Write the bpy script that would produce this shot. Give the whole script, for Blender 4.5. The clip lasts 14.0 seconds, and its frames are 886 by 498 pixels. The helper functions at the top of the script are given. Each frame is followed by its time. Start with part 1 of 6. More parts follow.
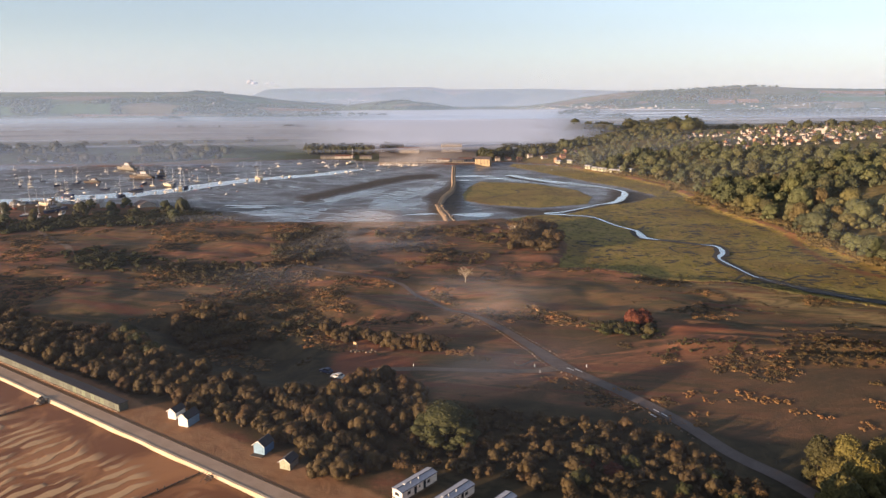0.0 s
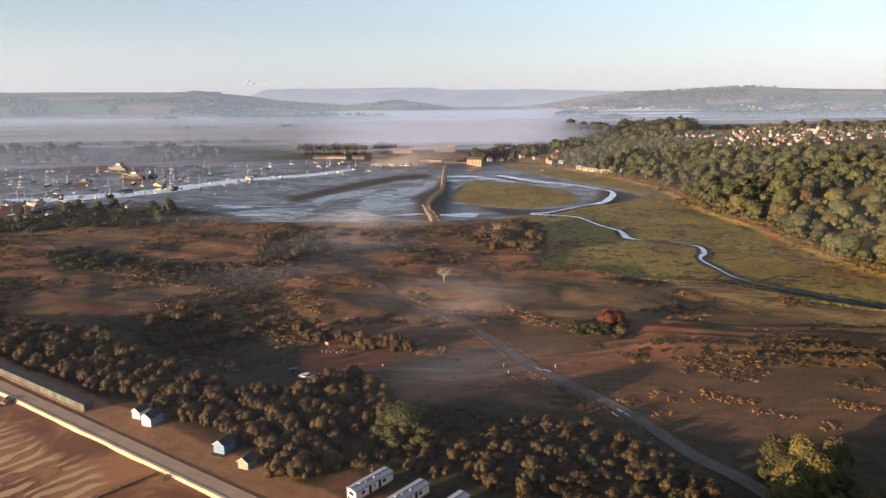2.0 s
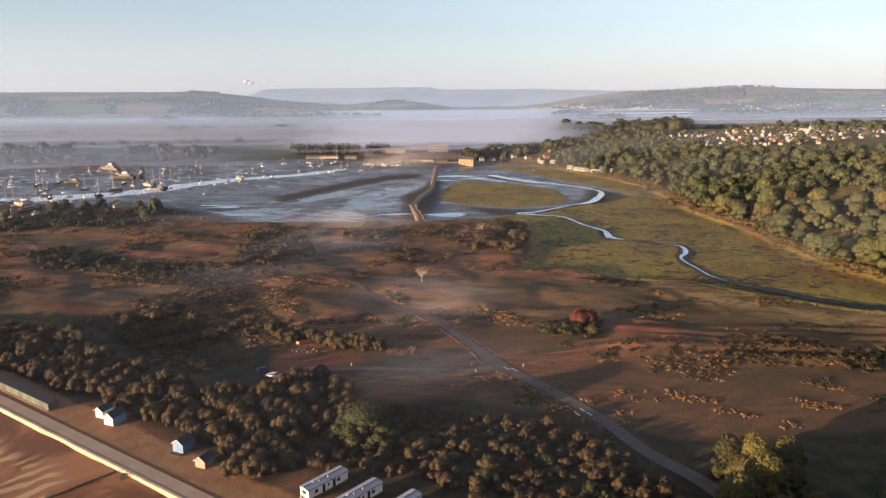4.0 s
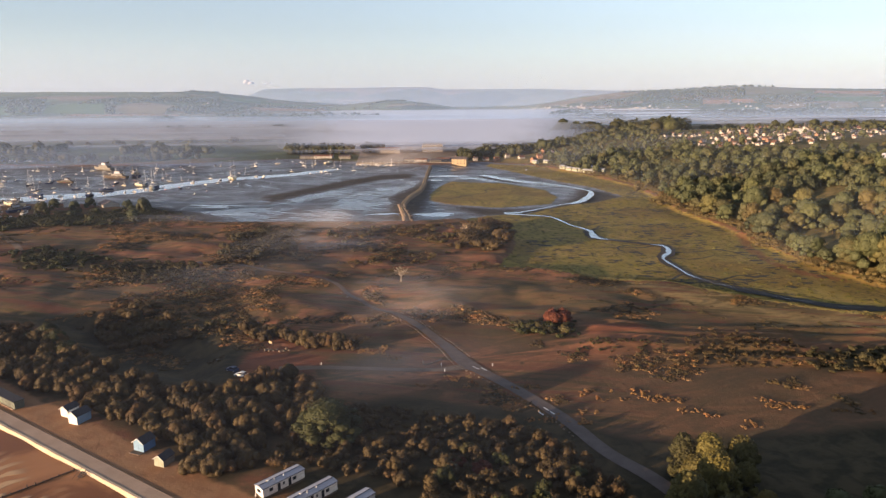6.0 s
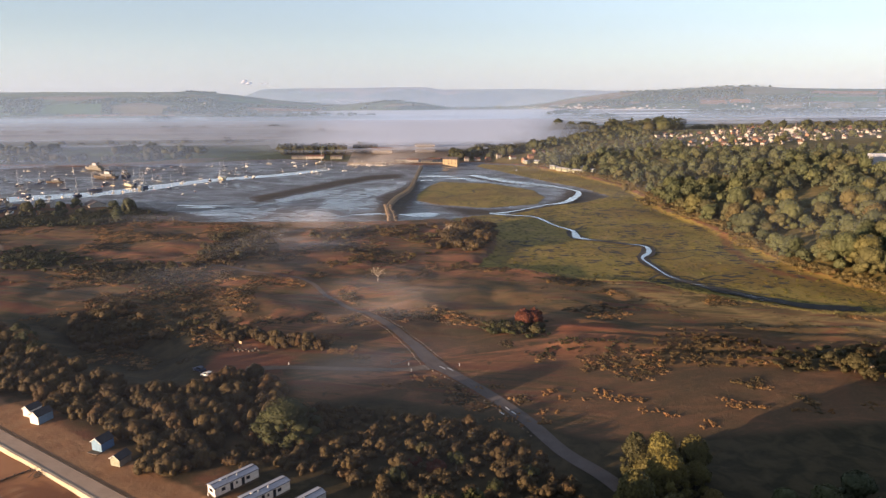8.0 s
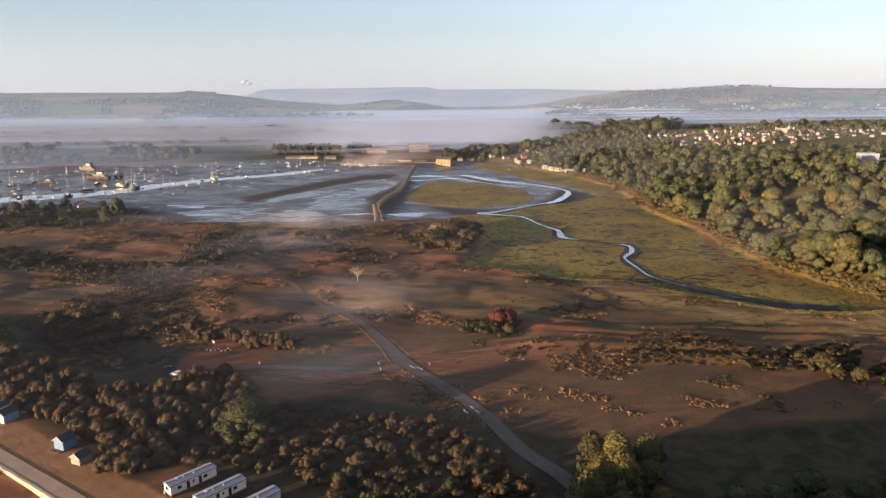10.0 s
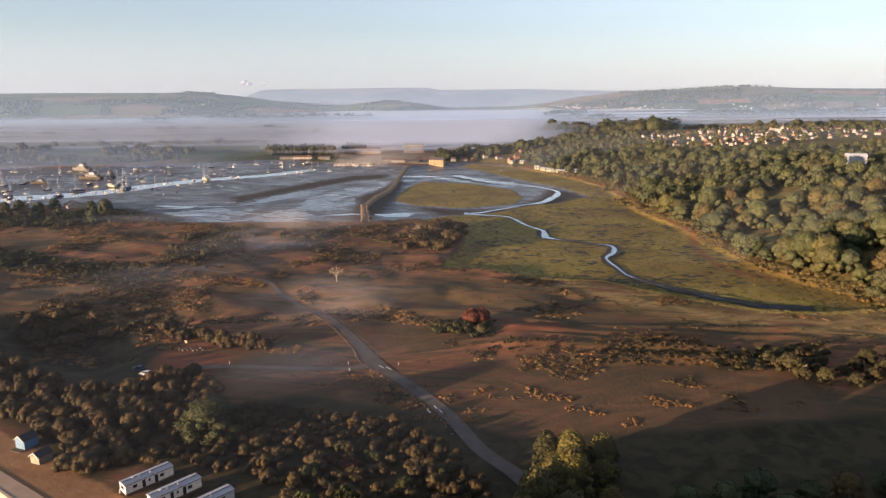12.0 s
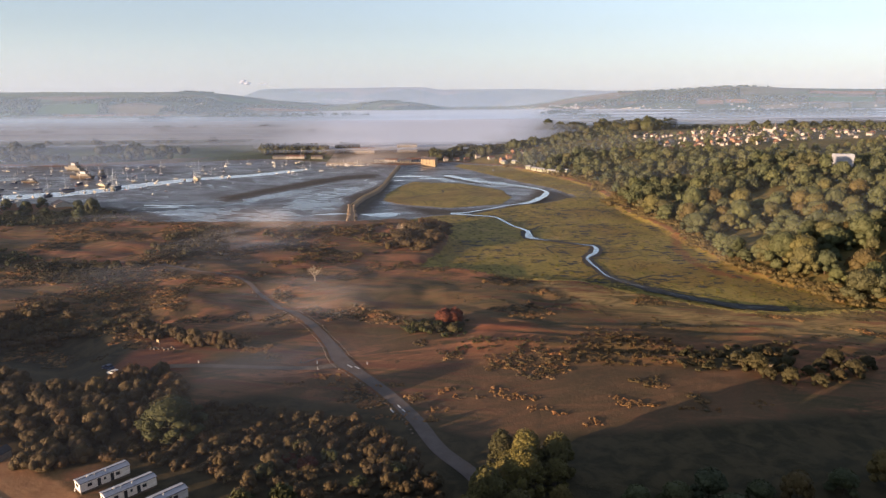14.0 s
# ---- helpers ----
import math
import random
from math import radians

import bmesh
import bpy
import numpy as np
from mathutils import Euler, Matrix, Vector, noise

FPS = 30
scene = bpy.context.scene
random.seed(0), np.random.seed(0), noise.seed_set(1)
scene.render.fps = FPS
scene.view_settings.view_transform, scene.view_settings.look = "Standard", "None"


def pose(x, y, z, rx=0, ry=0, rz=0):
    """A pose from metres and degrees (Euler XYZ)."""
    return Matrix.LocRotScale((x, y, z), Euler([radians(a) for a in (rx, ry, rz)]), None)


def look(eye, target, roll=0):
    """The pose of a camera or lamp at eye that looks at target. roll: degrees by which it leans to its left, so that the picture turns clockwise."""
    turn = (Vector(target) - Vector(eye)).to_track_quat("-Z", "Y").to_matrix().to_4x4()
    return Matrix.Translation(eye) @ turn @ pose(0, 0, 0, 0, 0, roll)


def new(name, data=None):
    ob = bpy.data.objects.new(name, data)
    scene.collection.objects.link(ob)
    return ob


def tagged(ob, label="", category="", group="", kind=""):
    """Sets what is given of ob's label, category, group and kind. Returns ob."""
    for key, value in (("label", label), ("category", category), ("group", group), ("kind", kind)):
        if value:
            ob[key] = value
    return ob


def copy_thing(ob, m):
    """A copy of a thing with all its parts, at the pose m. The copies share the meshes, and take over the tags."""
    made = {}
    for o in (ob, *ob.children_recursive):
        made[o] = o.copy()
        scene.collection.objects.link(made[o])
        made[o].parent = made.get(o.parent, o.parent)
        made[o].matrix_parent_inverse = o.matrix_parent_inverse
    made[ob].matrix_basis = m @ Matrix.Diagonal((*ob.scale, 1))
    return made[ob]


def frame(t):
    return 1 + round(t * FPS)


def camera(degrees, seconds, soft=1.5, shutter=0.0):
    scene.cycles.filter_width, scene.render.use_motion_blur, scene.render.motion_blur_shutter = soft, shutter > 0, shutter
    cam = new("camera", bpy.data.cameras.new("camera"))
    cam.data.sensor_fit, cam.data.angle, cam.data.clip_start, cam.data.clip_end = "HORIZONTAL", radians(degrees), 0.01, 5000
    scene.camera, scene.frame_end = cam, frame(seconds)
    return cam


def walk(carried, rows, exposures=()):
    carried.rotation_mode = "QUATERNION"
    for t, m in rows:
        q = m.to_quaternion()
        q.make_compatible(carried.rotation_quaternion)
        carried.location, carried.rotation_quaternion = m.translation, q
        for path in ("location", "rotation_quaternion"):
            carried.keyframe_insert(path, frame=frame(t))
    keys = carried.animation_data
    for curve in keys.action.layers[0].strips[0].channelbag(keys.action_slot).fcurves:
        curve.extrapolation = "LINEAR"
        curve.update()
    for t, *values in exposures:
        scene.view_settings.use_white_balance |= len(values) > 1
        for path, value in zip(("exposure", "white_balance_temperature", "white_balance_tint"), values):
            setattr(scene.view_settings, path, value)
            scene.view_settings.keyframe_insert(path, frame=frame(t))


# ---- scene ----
cam = camera(65.7, 14.0, 1.4)
PATH = [
    (0, (-0.824, 1.102, 85.535), (-0.809, 3.053, 85.094), -0.4),
    (0.5, (1.564, 0.986, 85.537), (1.578, 2.937, 85.097), -0.4),
    (1, (4.035, 0.836, 85.528), (4.05, 2.786, 85.087), -0.3),
    (1.5, (6.49, 0.674, 85.518), (6.505, 2.624, 85.078), -0.3),
    (2, (8.999, 0.559, 85.509), (9.015, 2.51, 85.069), -0.4),
    (2.5, (11.575, 0.462, 85.506), (11.591, 2.413, 85.066), -0.4),
    (3, (14.167, 0.319, 85.506), (14.183, 2.269, 85.065), -0.4),
    (5.5, (26.844, -0.552, 85.535), (26.859, 1.399, 85.095), -0.4),
    (6, (29.474, -0.692, 85.538), (29.486, 1.258, 85.097), -0.4),
    (6.5, (32.099, -0.846, 85.561), (32.111, 1.104, 85.12), -0.4),
    (7, (34.707, -1.008, 85.603), (34.72, 0.942, 85.162), -0.4),
    (7.5, (37.292, -1.169, 85.64), (37.306, 0.782, 85.199), -0.4),
    (8, (39.909, -1.357, 85.65), (39.923, 0.594, 85.209), -0.4),
    (10.5, (52.834, -2.413, 85.617), (52.842, -0.462, 85.176), -0.5),
    (11, (55.466, -2.601, 85.626), (55.473, -0.65, 85.185), -0.5),
    (11.5, (58.07, -2.817, 85.651), (58.078, -0.866, 85.21), -0.5),
    (12, (60.677, -2.988, 85.681), (60.683, -1.037, 85.241), -0.5),
    (12.5, (63.259, -3.099, 85.711), (63.265, -1.148, 85.27), -0.5),
    (13, (65.842, -3.228, 85.742), (65.848, -1.277, 85.301), -0.4),
    (13.5, (68.348, -3.422, 85.765), (68.354, -1.472, 85.324), -0.5),
    (14, (70.883, -3.59, 85.779), (70.889, -1.639, 85.338), -0.4),
]
walk(cam, [(t, look(eye, target, roll)) for t, eye, target, roll in PATH],
     [(0.0, 1.26, 6480, 17), (14.0, 1.26, 6480, 17)])

# ---- world, sun and exposure ----
SUN_EL = 5.7
SHADE = Vector((0.86, 0.51, 0.0))          # the way that shadows fall
world = bpy.data.worlds.new("world")
scene.world = world
world.use_nodes = True
wt = world.node_tree
sky = wt.nodes.new("ShaderNodeTexSky")
sky.sky_type = "NISHITA"
sky.sun_disc = False
sky.sun_elevation = radians(SUN_EL)
sky.sun_rotation = radians(239.3)
sky.altitude = 80
sky.air_density, sky.dust_density, sky.ozone_density = 1.0, 0.4, 3.0
soft = wt.nodes.new("ShaderNodeHueSaturation")          # a pale, hazy morning sky
soft.inputs["Saturation"].default_value = 0.58
wt.links.new(sky.outputs[0], soft.inputs["Color"])
wt.links.new(soft.outputs[0], wt.nodes["Background"].inputs[0])
wt.nodes["Background"].inputs[1].default_value = 0.132
lamp = bpy.data.lights.new("sun", "SUN")
lamp.energy, lamp.angle, lamp.color = 5.0, radians(0.6), (1.0, 0.72, 0.46)
sun = new("sun", lamp)
sun.matrix_world = look((0, 0, 300), Vector((0, 0, 300)) + SHADE - Vector((0, 0, math.tan(radians(SUN_EL)))))


# ---- materials ----
class Mat:
    """A procedural material: a few short calls round a Principled BSDF."""

    def __init__(self, name, rough=0.8, metal=0.0, spec=0.3):
        self.m = bpy.data.materials.new(name)
        self.m.use_nodes = True
        self.t = self.m.node_tree
        self.b = self.t.nodes["Principled BSDF"]
        self.b.inputs["Roughness"].default_value = rough
        self.b.inputs["Metallic"].default_value = metal
        self.b.inputs["Specular IOR Level"].default_value = spec

    def wire(self, value, socket):
        if isinstance(value, bpy.types.NodeSocket):
            self.t.links.new(value, socket)
        elif isinstance(value, tuple) and len(value) == 3 and len(socket.default_value) == 4:
            socket.default_value = (*value, 1)
        else:
            socket.default_value = value

    def place(self):
        """World position: patterns at true size on things that stand alone."""
        return self.t.nodes.new("ShaderNodeNewGeometry").outputs["Position"]

    def local(self):
        return self.t.nodes.new("ShaderNodeTexCoord").outputs["Object"]

    def each(self):
        return self.t.nodes.new("ShaderNodeObjectInfo").outputs["Random"]

    def island(self):
        return self.t.nodes.new("ShaderNodeNewGeometry").outputs["Random Per Island"]

    def attr(self, name):
        n = self.t.nodes.new("ShaderNodeAttribute")
        n.attribute_name = name
        return n.outputs["Fac"]

    def stretch(self, vec, scale, turn=0.0):
        n = self.t.nodes.new("ShaderNodeMapping")
        n.vector_type = "TEXTURE"
        self.wire(vec, n.inputs[0])
        n.inputs["Scale"].default_value = tuple(1.0 / k for k in scale)
        n.inputs["Rotation"].default_value = (0, 0, radians(turn))
        return n.outputs[0]

    def noise(self, size, detail=4.0, rough=0.55, vec=None, warp=0.0):
        """Noise whose blotches are about size metres across."""
        n = self.t.nodes.new("ShaderNodeTexNoise")
        self.wire(vec or self.place(), n.inputs["Vector"])
        n.inputs["Scale"].default_value = 1.0 / size
        n.inputs["Detail"].default_value = detail
        n.inputs["Roughness"].default_value = rough
        n.inputs["Distortion"].default_value = warp
        return n.outputs[0]

    def cells(self, size, vec=None, feature="F1"):
        n = self.t.nodes.new("ShaderNodeTexVoronoi")
        n.feature = feature
        self.wire(vec or self.place(), n.inputs["Vector"])
        n.inputs["Scale"].default_value = 1.0 / size
        return n.outputs[0]

    def span(self, value, a, b, lo=0.0, hi=1.0):
        n = self.t.nodes.new("ShaderNodeMapRange")
        n.interpolation_type = "SMOOTHSTEP"
        for k, v in enumerate((value, a, b, lo, hi)):
            self.wire(v, n.inputs[k])
        return n.outputs[0]

    def calc(self, op, a, b=0.0):
        n = self.t.nodes.new("ShaderNodeMath")
        n.operation = op
        self.wire(a, n.inputs[0])
        self.wire(b, n.inputs[1])
        return n.outputs[0]

    def mix(self, fac, a, b, blend="MIX"):
        n = self.t.nodes.new("ShaderNodeMix")
        n.data_type, n.blend_type = "RGBA", blend
        self.wire(fac, n.inputs[0])
        self.wire(a, n.inputs[6])
        self.wire(b, n.inputs[7])
        return n.outputs[2]

    def ramp(self, fac, stops):
        n = self.t.nodes.new("ShaderNodeValToRGB")
        e = n.color_ramp.elements
        while len(e) < len(stops):
            e.new(0.5)
        for k, (at, col) in enumerate(stops):
            e[k].position, e[k].color = at, (*col, 1)
        self.wire(fac, n.inputs[0])
        return n.outputs[0]

    def bump(self, height, strength=0.5, depth=0.1):
        n = self.t.nodes.new("ShaderNodeBump")
        n.inputs["Strength"].default_value = strength
        n.inputs["Distance"].default_value = depth
        self.wire(height, n.inputs["Height"])
        self.wire(n.outputs[0], self.b.inputs["Normal"])
        return self

    def color(self, value):
        self.wire(value, self.b.inputs["Base Color"])
        return self

    def rough(self, value):
        self.wire(value, self.b.inputs["Roughness"])
        return self


def painted(name, col, dirt=0.25, rough=0.55, grain=0.6, metal=0.0):
    """Paint, render or sheet metal with faint stains and grain."""
    m = Mat(name, rough, metal)
    dark = tuple(c * (1 - dirt) * k for c, k in zip(col, (0.95, 0.92, 0.85)))
    n = m.noise(grain, 5, 0.65, m.local())
    v = m.each()
    c = m.mix(m.span(n, 0.35, 0.7), dark, col)
    m.color(m.mix(m.calc("MULTIPLY", v, 0.22), c, tuple(x * 0.6 for x in col)))
    m.rough(m.span(n, 0.2, 0.8, rough - 0.1, rough + 0.15))
    return m.m


def leafy(name, dark, mid, light, rough=0.75):
    """Foliage: leaf by leaf and plant by plant variation."""
    m = Mat(name, rough, 0, 0.25)
    grain = m.noise(0.9, 4, 0.7)
    c = m.ramp(m.calc("ADD", m.calc("MULTIPLY", m.island(), 0.3), m.calc("MULTIPLY", m.span(grain, 0.3, 0.7), 0.7)), ((0.0, tuple(0.5 * (a + b) for a, b in zip(dark, mid))), (0.5, mid), (1.0, tuple(0.5 * (a + b) for a, b in zip(light, mid)))))
    big = m.noise(7.0, 2, 0.5)
    c = m.mix(m.span(big, 0.35, 0.68, 0.0, 0.35), c, tuple(x * 0.6 for x in mid))
    own = m.calc("FRACT", m.calc("ADD", m.each(), m.attr("tone")))
    tint = m.ramp(own, ((0.0, (1.12, 0.95, 0.65)), (0.3, (0.78, 0.92, 0.78)), (0.5, (1.02, 1.12, 0.75)), (0.75, (0.66, 0.74, 0.66)), (1.0, (1.08, 1.14, 0.68))))
    m.color(m.mix(0.75, c, tint, "MULTIPLY"))
    return m.m


# ground: heath, saltmarsh, mud, sand and farther fields share one sheet
def ground_material():
    m = Mat("ground", 0.9, 0, 0.2)
    fine, mid, big = m.noise(0.8, 5, 0.7), m.noise(6, 5, 0.6, warp=0.6), m.noise(38, 4, 0.55, warp=0.8)
    streak = m.noise(9, 5, 0.65, m.stretch(m.place(), (0.35, 1.0, 1.0), 14), 1.2)
    heath = m.ramp(big, ((0.32, (0.066, 0.048, 0.022)), (0.43, (0.118, 0.070, 0.034)), (0.52, (0.195, 0.088, 0.043)), (0.60, (0.235, 0.094, 0.046)), (0.70, (0.118, 0.070, 0.033))))
    heath = m.mix(m.span(streak, 0.50, 0.64, 0, 0.85), heath, (0.325, 0.138, 0.066))
    heath = m.mix(m.span(mid, 0.44, 0.30, 0, 0.8), heath, (0.052, 0.040, 0.020))
    heath = m.mix(m.span(m.noise(85, 4, 0.55, warp=0.6), 0.45, 0.60, 0, 0.7), heath, (0.098, 0.070, 0.033))
    lawn = m.mix(m.span(streak, 0.4, 0.62), (0.112, 0.084, 0.038), (0.172, 0.102, 0.048))
    lawn = m.mix(m.span(m.noise(22, 4, 0.6, m.stretch(m.place(), (0.4, 1.0, 1.0), 20), 0.7), 0.52, 0.64, 0, 0.8), lawn, (0.205, 0.105, 0.050))
    heath = m.mix(m.span(m.calc("ADD", m.attr("sd_lawn"), m.calc("MULTIPLY", m.calc("SUBTRACT", big, 0.5), 60.0)), -8, 10, 0, 0.85), heath, lawn)
    dull = m.mix(m.span(streak, 0.42, 0.62), (0.086, 0.058, 0.029), (0.140, 0.077, 0.038))
    heath = m.mix(m.span(m.calc("ADD", m.attr("sd_dull"), m.calc("MULTIPLY", m.calc("SUBTRACT", big, 0.5), 60.0)), -10, 16, 0, 0.75), heath, dull)
    pale = m.mix(m.span(streak, 0.40, 0.62), (0.175, 0.125, 0.050), (0.35, 0.235, 0.090))
    heath = m.mix(m.span(m.calc("ADD", m.attr("sd_pale"), m.calc("MULTIPLY", m.calc("SUBTRACT", big, 0.5), 50.0)), -7, 9, 0, 0.85), heath, pale)
    bands = m.noise(5, 4, 0.6, m.stretch(m.place(), (0.14, 1.0, 1.0), -14), 0.4)
    gate = m.span(m.noise(120, 2, 0.5), 0.36, 0.50)
    heath = m.mix(m.calc("MULTIPLY", gate, m.span(bands, 0.54, 0.62, 0, 0.7)), heath, (0.150, 0.050, 0.030))
    heath = m.mix(m.calc("MULTIPLY", gate, m.span(bands, 0.46, 0.40, 0, 0.65)), heath, (0.052, 0.048, 0.020))
    heath = m.mix(m.span(fine, 0.45, 0.75, 0, 0.5), heath, (0.175, 0.112, 0.058))
    marsh = m.ramp(m.noise(14, 6, 0.65, warp=0.5), ((0.30, (0.195, 0.148, 0.034)), (0.50, (0.300, 0.218, 0.050)), (0.68, (0.36, 0.232, 0.072))))
    marsh = m.mix(m.span(m.noise(70, 3, 0.5), 0.48, 0.62, 0, 0.7), marsh, (0.215, 0.130, 0.040))
    rills = m.noise(24, 3, 0.55, m.stretch(m.place(), (1, 0.6, 1), 25), 2.6)
    rill = m.calc("ABSOLUTE", m.calc("SUBTRACT", rills, 0.5))
    marsh = m.mix(m.span(rill, 0.004, 0.022, 0.6, 0.0), marsh, (0.050, 0.040, 0.024))
    rill2 = m.calc("ABSOLUTE", m.calc("SUBTRACT", m.noise(10, 3, 0.5, m.stretch(m.place(), (0.6, 1, 1), -20), 2.2), 0.5))
    patch = m.span(m.noise(40, 3, 0.5), 0.48, 0.58)
    marsh = m.mix(m.calc("MULTIPLY", patch, m.span(rill2, 0.008, 0.028, 0.9, 0.0)), marsh, (0.050, 0.042, 0.022))
    marsh = m.mix(m.span(fine, 0.4, 0.7, 0, 0.4), marsh, (0.12, 0.105, 0.03))
    wet = m.noise(30, 5, 0.6, m.stretch(m.place(), (0.55, 1.0, 1), -12), 1.5)
    mud = m.mix(m.span(wet, 0.40, 0.60), (0.078, 0.064, 0.054), (0.140, 0.130, 0.126))
    mud = m.mix(m.span(mid, 0.5, 0.7, 0, 0.5), mud, (0.060, 0.060, 0.040))
    mud = m.mix(m.span(m.noise(2.5, 4, 0.7), 0.48, 0.62, 0, 0.55), mud, (0.055, 0.048, 0.040))
    sand = m.ramp(m.noise(5, 5, 0.6), ((0.3, (0.245, 0.118, 0.054)), (0.6, (0.32, 0.168, 0.080)), (0.8, (0.26, 0.138, 0.070))))
    turf = m.mix(m.span(fine, 0.4, 0.65, 0.0, 0.3), sand, (0.27, 0.155, 0.075))
    plots = m.t.nodes.new("ShaderNodeTexVoronoi")
    m.wire(m.stretch(m.place(), (0.55, 1.0, 0.001), 12), plots.inputs["Vector"])
    plots.inputs["Scale"].default_value = 1.0 / 210
    field = m.ramp(plots.outputs["Color"], ((0.25, (0.060, 0.072, 0.026)), (0.38, (0.105, 0.120, 0.045)), (0.47, (0.230, 0.150, 0.080)), (0.55, (0.075, 0.105, 0.040)), (0.64, (0.150, 0.160, 0.060)), (0.8, (0.20, 0.125, 0.07))))
    field = m.mix(m.span(m.noise(60, 4, 0.6), 0.45, 0.65, 0, 0.45), field, (0.075, 0.070, 0.032))
    jag = m.calc("MULTIPLY", m.calc("SUBTRACT", mid, 0.5), 9.0)

    def zone(name, soft, jags=1.0):
        return m.span(m.calc("ADD", m.attr(name), m.calc("MULTIPLY", jag, jags)), -soft, soft)

    far, mud_in, marsh_in, sand_in, wood_in = zone("sd_far", 20, 2), zone("sd_mud", 1.2), zone("sd_marsh", 0.8, 0.7), zone("sd_sand", 1.0, 0.6), zone("sd_wood", 2.0)
    c = m.mix(far, heath, field)
    c = m.mix(wood_in, c, m.mix(m.span(mid, 0.35, 0.65), (0.075, 0.064, 0.022), (0.16, 0.118, 0.042)))
    weed_in = zone("sd_weed", 7.0, 2.4)
    mud = m.mix(weed_in, mud, m.mix(m.span(mid, 0.4, 0.6), (0.040, 0.030, 0.020), (0.075, 0.058, 0.034)))
    # ground darkened under scrub and thickets; in the hollow this paints its shade
    c = m.mix(zone("sd_scrub_shade", 3.0), c, m.mix(m.span(mid, 0.35, 0.65), (0.034, 0.029, 0.014), (0.072, 0.053, 0.025)))
    c = m.mix(mud_in, c, mud)
    c = m.mix(marsh_in, c, marsh)
    c = m.mix(sand_in, c, turf)
    redsoil = m.span(m.calc("ADD", m.attr("sd_red"), jag), -1.5, 1.5)
    c = m.mix(m.calc("MULTIPLY", redsoil, 0.6), c, (0.20, 0.065, 0.035))
    wetness = m.calc("MULTIPLY", m.calc("MULTIPLY", mud_in, m.calc("SUBTRACT", 1.0, marsh_in)), m.calc("SUBTRACT", 1.0, m.calc("MULTIPLY", weed_in, 0.9)))
    shine = m.span(wet, 0.36, 0.66, 0.58, 0.32)
    r = m.calc("ADD", m.calc("MULTIPLY", wetness, shine), m.calc("MULTIPLY", m.calc("SUBTRACT", 1.0, wetness), 0.92))
    specks = m.noise(3.4, 5, 0.62, m.stretch(m.place(), (0.32, 1.0, 1.0), -8), 0.9)
    lie = m.span(m.calc("ADD", m.attr("sd_wet"), m.calc("MULTIPLY", m.calc("SUBTRACT", wet, 0.5), 40.0)), -6, 8, 0.0, 0.13)
    tide = m.calc("MULTIPLY", m.calc("SUBTRACT", m.noise(60, 3, 0.5), 0.5), 0.22)
    film = m.calc("MULTIPLY", m.span(m.calc("ADD", specks, m.calc("ADD", lie, tide)), 0.56, 0.62), wetness)
    r = m.calc("ADD", m.calc("MULTIPLY", m.calc("SUBTRACT", 1.0, film), r), m.calc("MULTIPLY", film, 0.10))
    m.color(m.mix(film, c, (0.060, 0.062, 0.068)))
    m.rough(r)
    m.wire(m.calc("ADD", 0.15, m.calc("MULTIPLY", wetness, 0.35)), m.b.inputs["Specular IOR Level"])
    lumps = m.calc("ADD", m.calc("MULTIPLY", mid, 1.0), m.calc("MULTIPLY", fine, 0.5))
    dry = m.calc("MULTIPLY", m.calc("SUBTRACT", 1.0, m.calc("MULTIPLY", wetness, 0.985)), m.calc("SUBTRACT", 1.0, m.calc("MULTIPLY", marsh_in, 0.7)))
    return m.bump(m.calc("MULTIPLY", lumps, dry), 0.38, 1.0).m


GROUND = ground_material()


def water_material():
    m = Mat("water", 0.08, 0, 0.5)
    m.color((0.06, 0.075, 0.085))
    m.b.inputs["Coat Weight"].default_value = 1.0
    m.b.inputs["Coat Roughness"].default_value = 0.05
    m.rough(m.span(m.noise(14, 3), 0.3, 0.7, 0.04, 0.16))
    return m.bump(m.noise(1.5, 3), 0.06, 0.05).m


def asphalt_material(name, a, b):
    m = Mat(name, 0.85)
    n, f = m.noise(5, 5, 0.6), m.noise(0.15, 3, 0.7)
    m.color(m.mix(m.span(f, 0.3, 0.7, 0, 0.4), m.mix(m.span(n, 0.35, 0.68), a, b), tuple(x * 1.3 for x in b)))
    return m.bump(f, 0.4, 0.02).m


def stone_material(name, a, b, c):
    m = Mat(name, 0.85)
    col = m.ramp(m.island(), ((0.0, a), (0.5, b), (1.0, c)))
    n = m.noise(0.7, 5, 0.65)
    m.color(m.mix(m.span(n, 0.4, 0.7, 0, 0.55), col, tuple(x * 0.55 for x in a)))
    return m.bump(n, 0.7, 0.08).m


WATER = water_material()
ASPHALT = asphalt_material("asphalt", (0.088, 0.067, 0.055), (0.128, 0.099, 0.082))
TRACK = asphalt_material("gravel_track", (0.115, 0.078, 0.050), (0.17, 0.12, 0.08))
CONCRETE = asphalt_material("concrete", (0.33, 0.228, 0.150), (0.41, 0.288, 0.195))
STONE = stone_material("stone", (0.38, 0.25, 0.12), (0.48, 0.33, 0.17), (0.56, 0.42, 0.24))
LEAF_GORSE = leafy("gorse_leaves", (0.046, 0.031, 0.015), (0.078, 0.050, 0.024), (0.117, 0.075, 0.038))
LEAF_BRUSH = leafy("brushwood_leaves", (0.034, 0.028, 0.014), (0.062, 0.048, 0.023), (0.098, 0.074, 0.035))
LEAF_GREEN = leafy("green_leaves", (0.041, 0.045, 0.023), (0.087, 0.087, 0.044), (0.144, 0.129, 0.069))
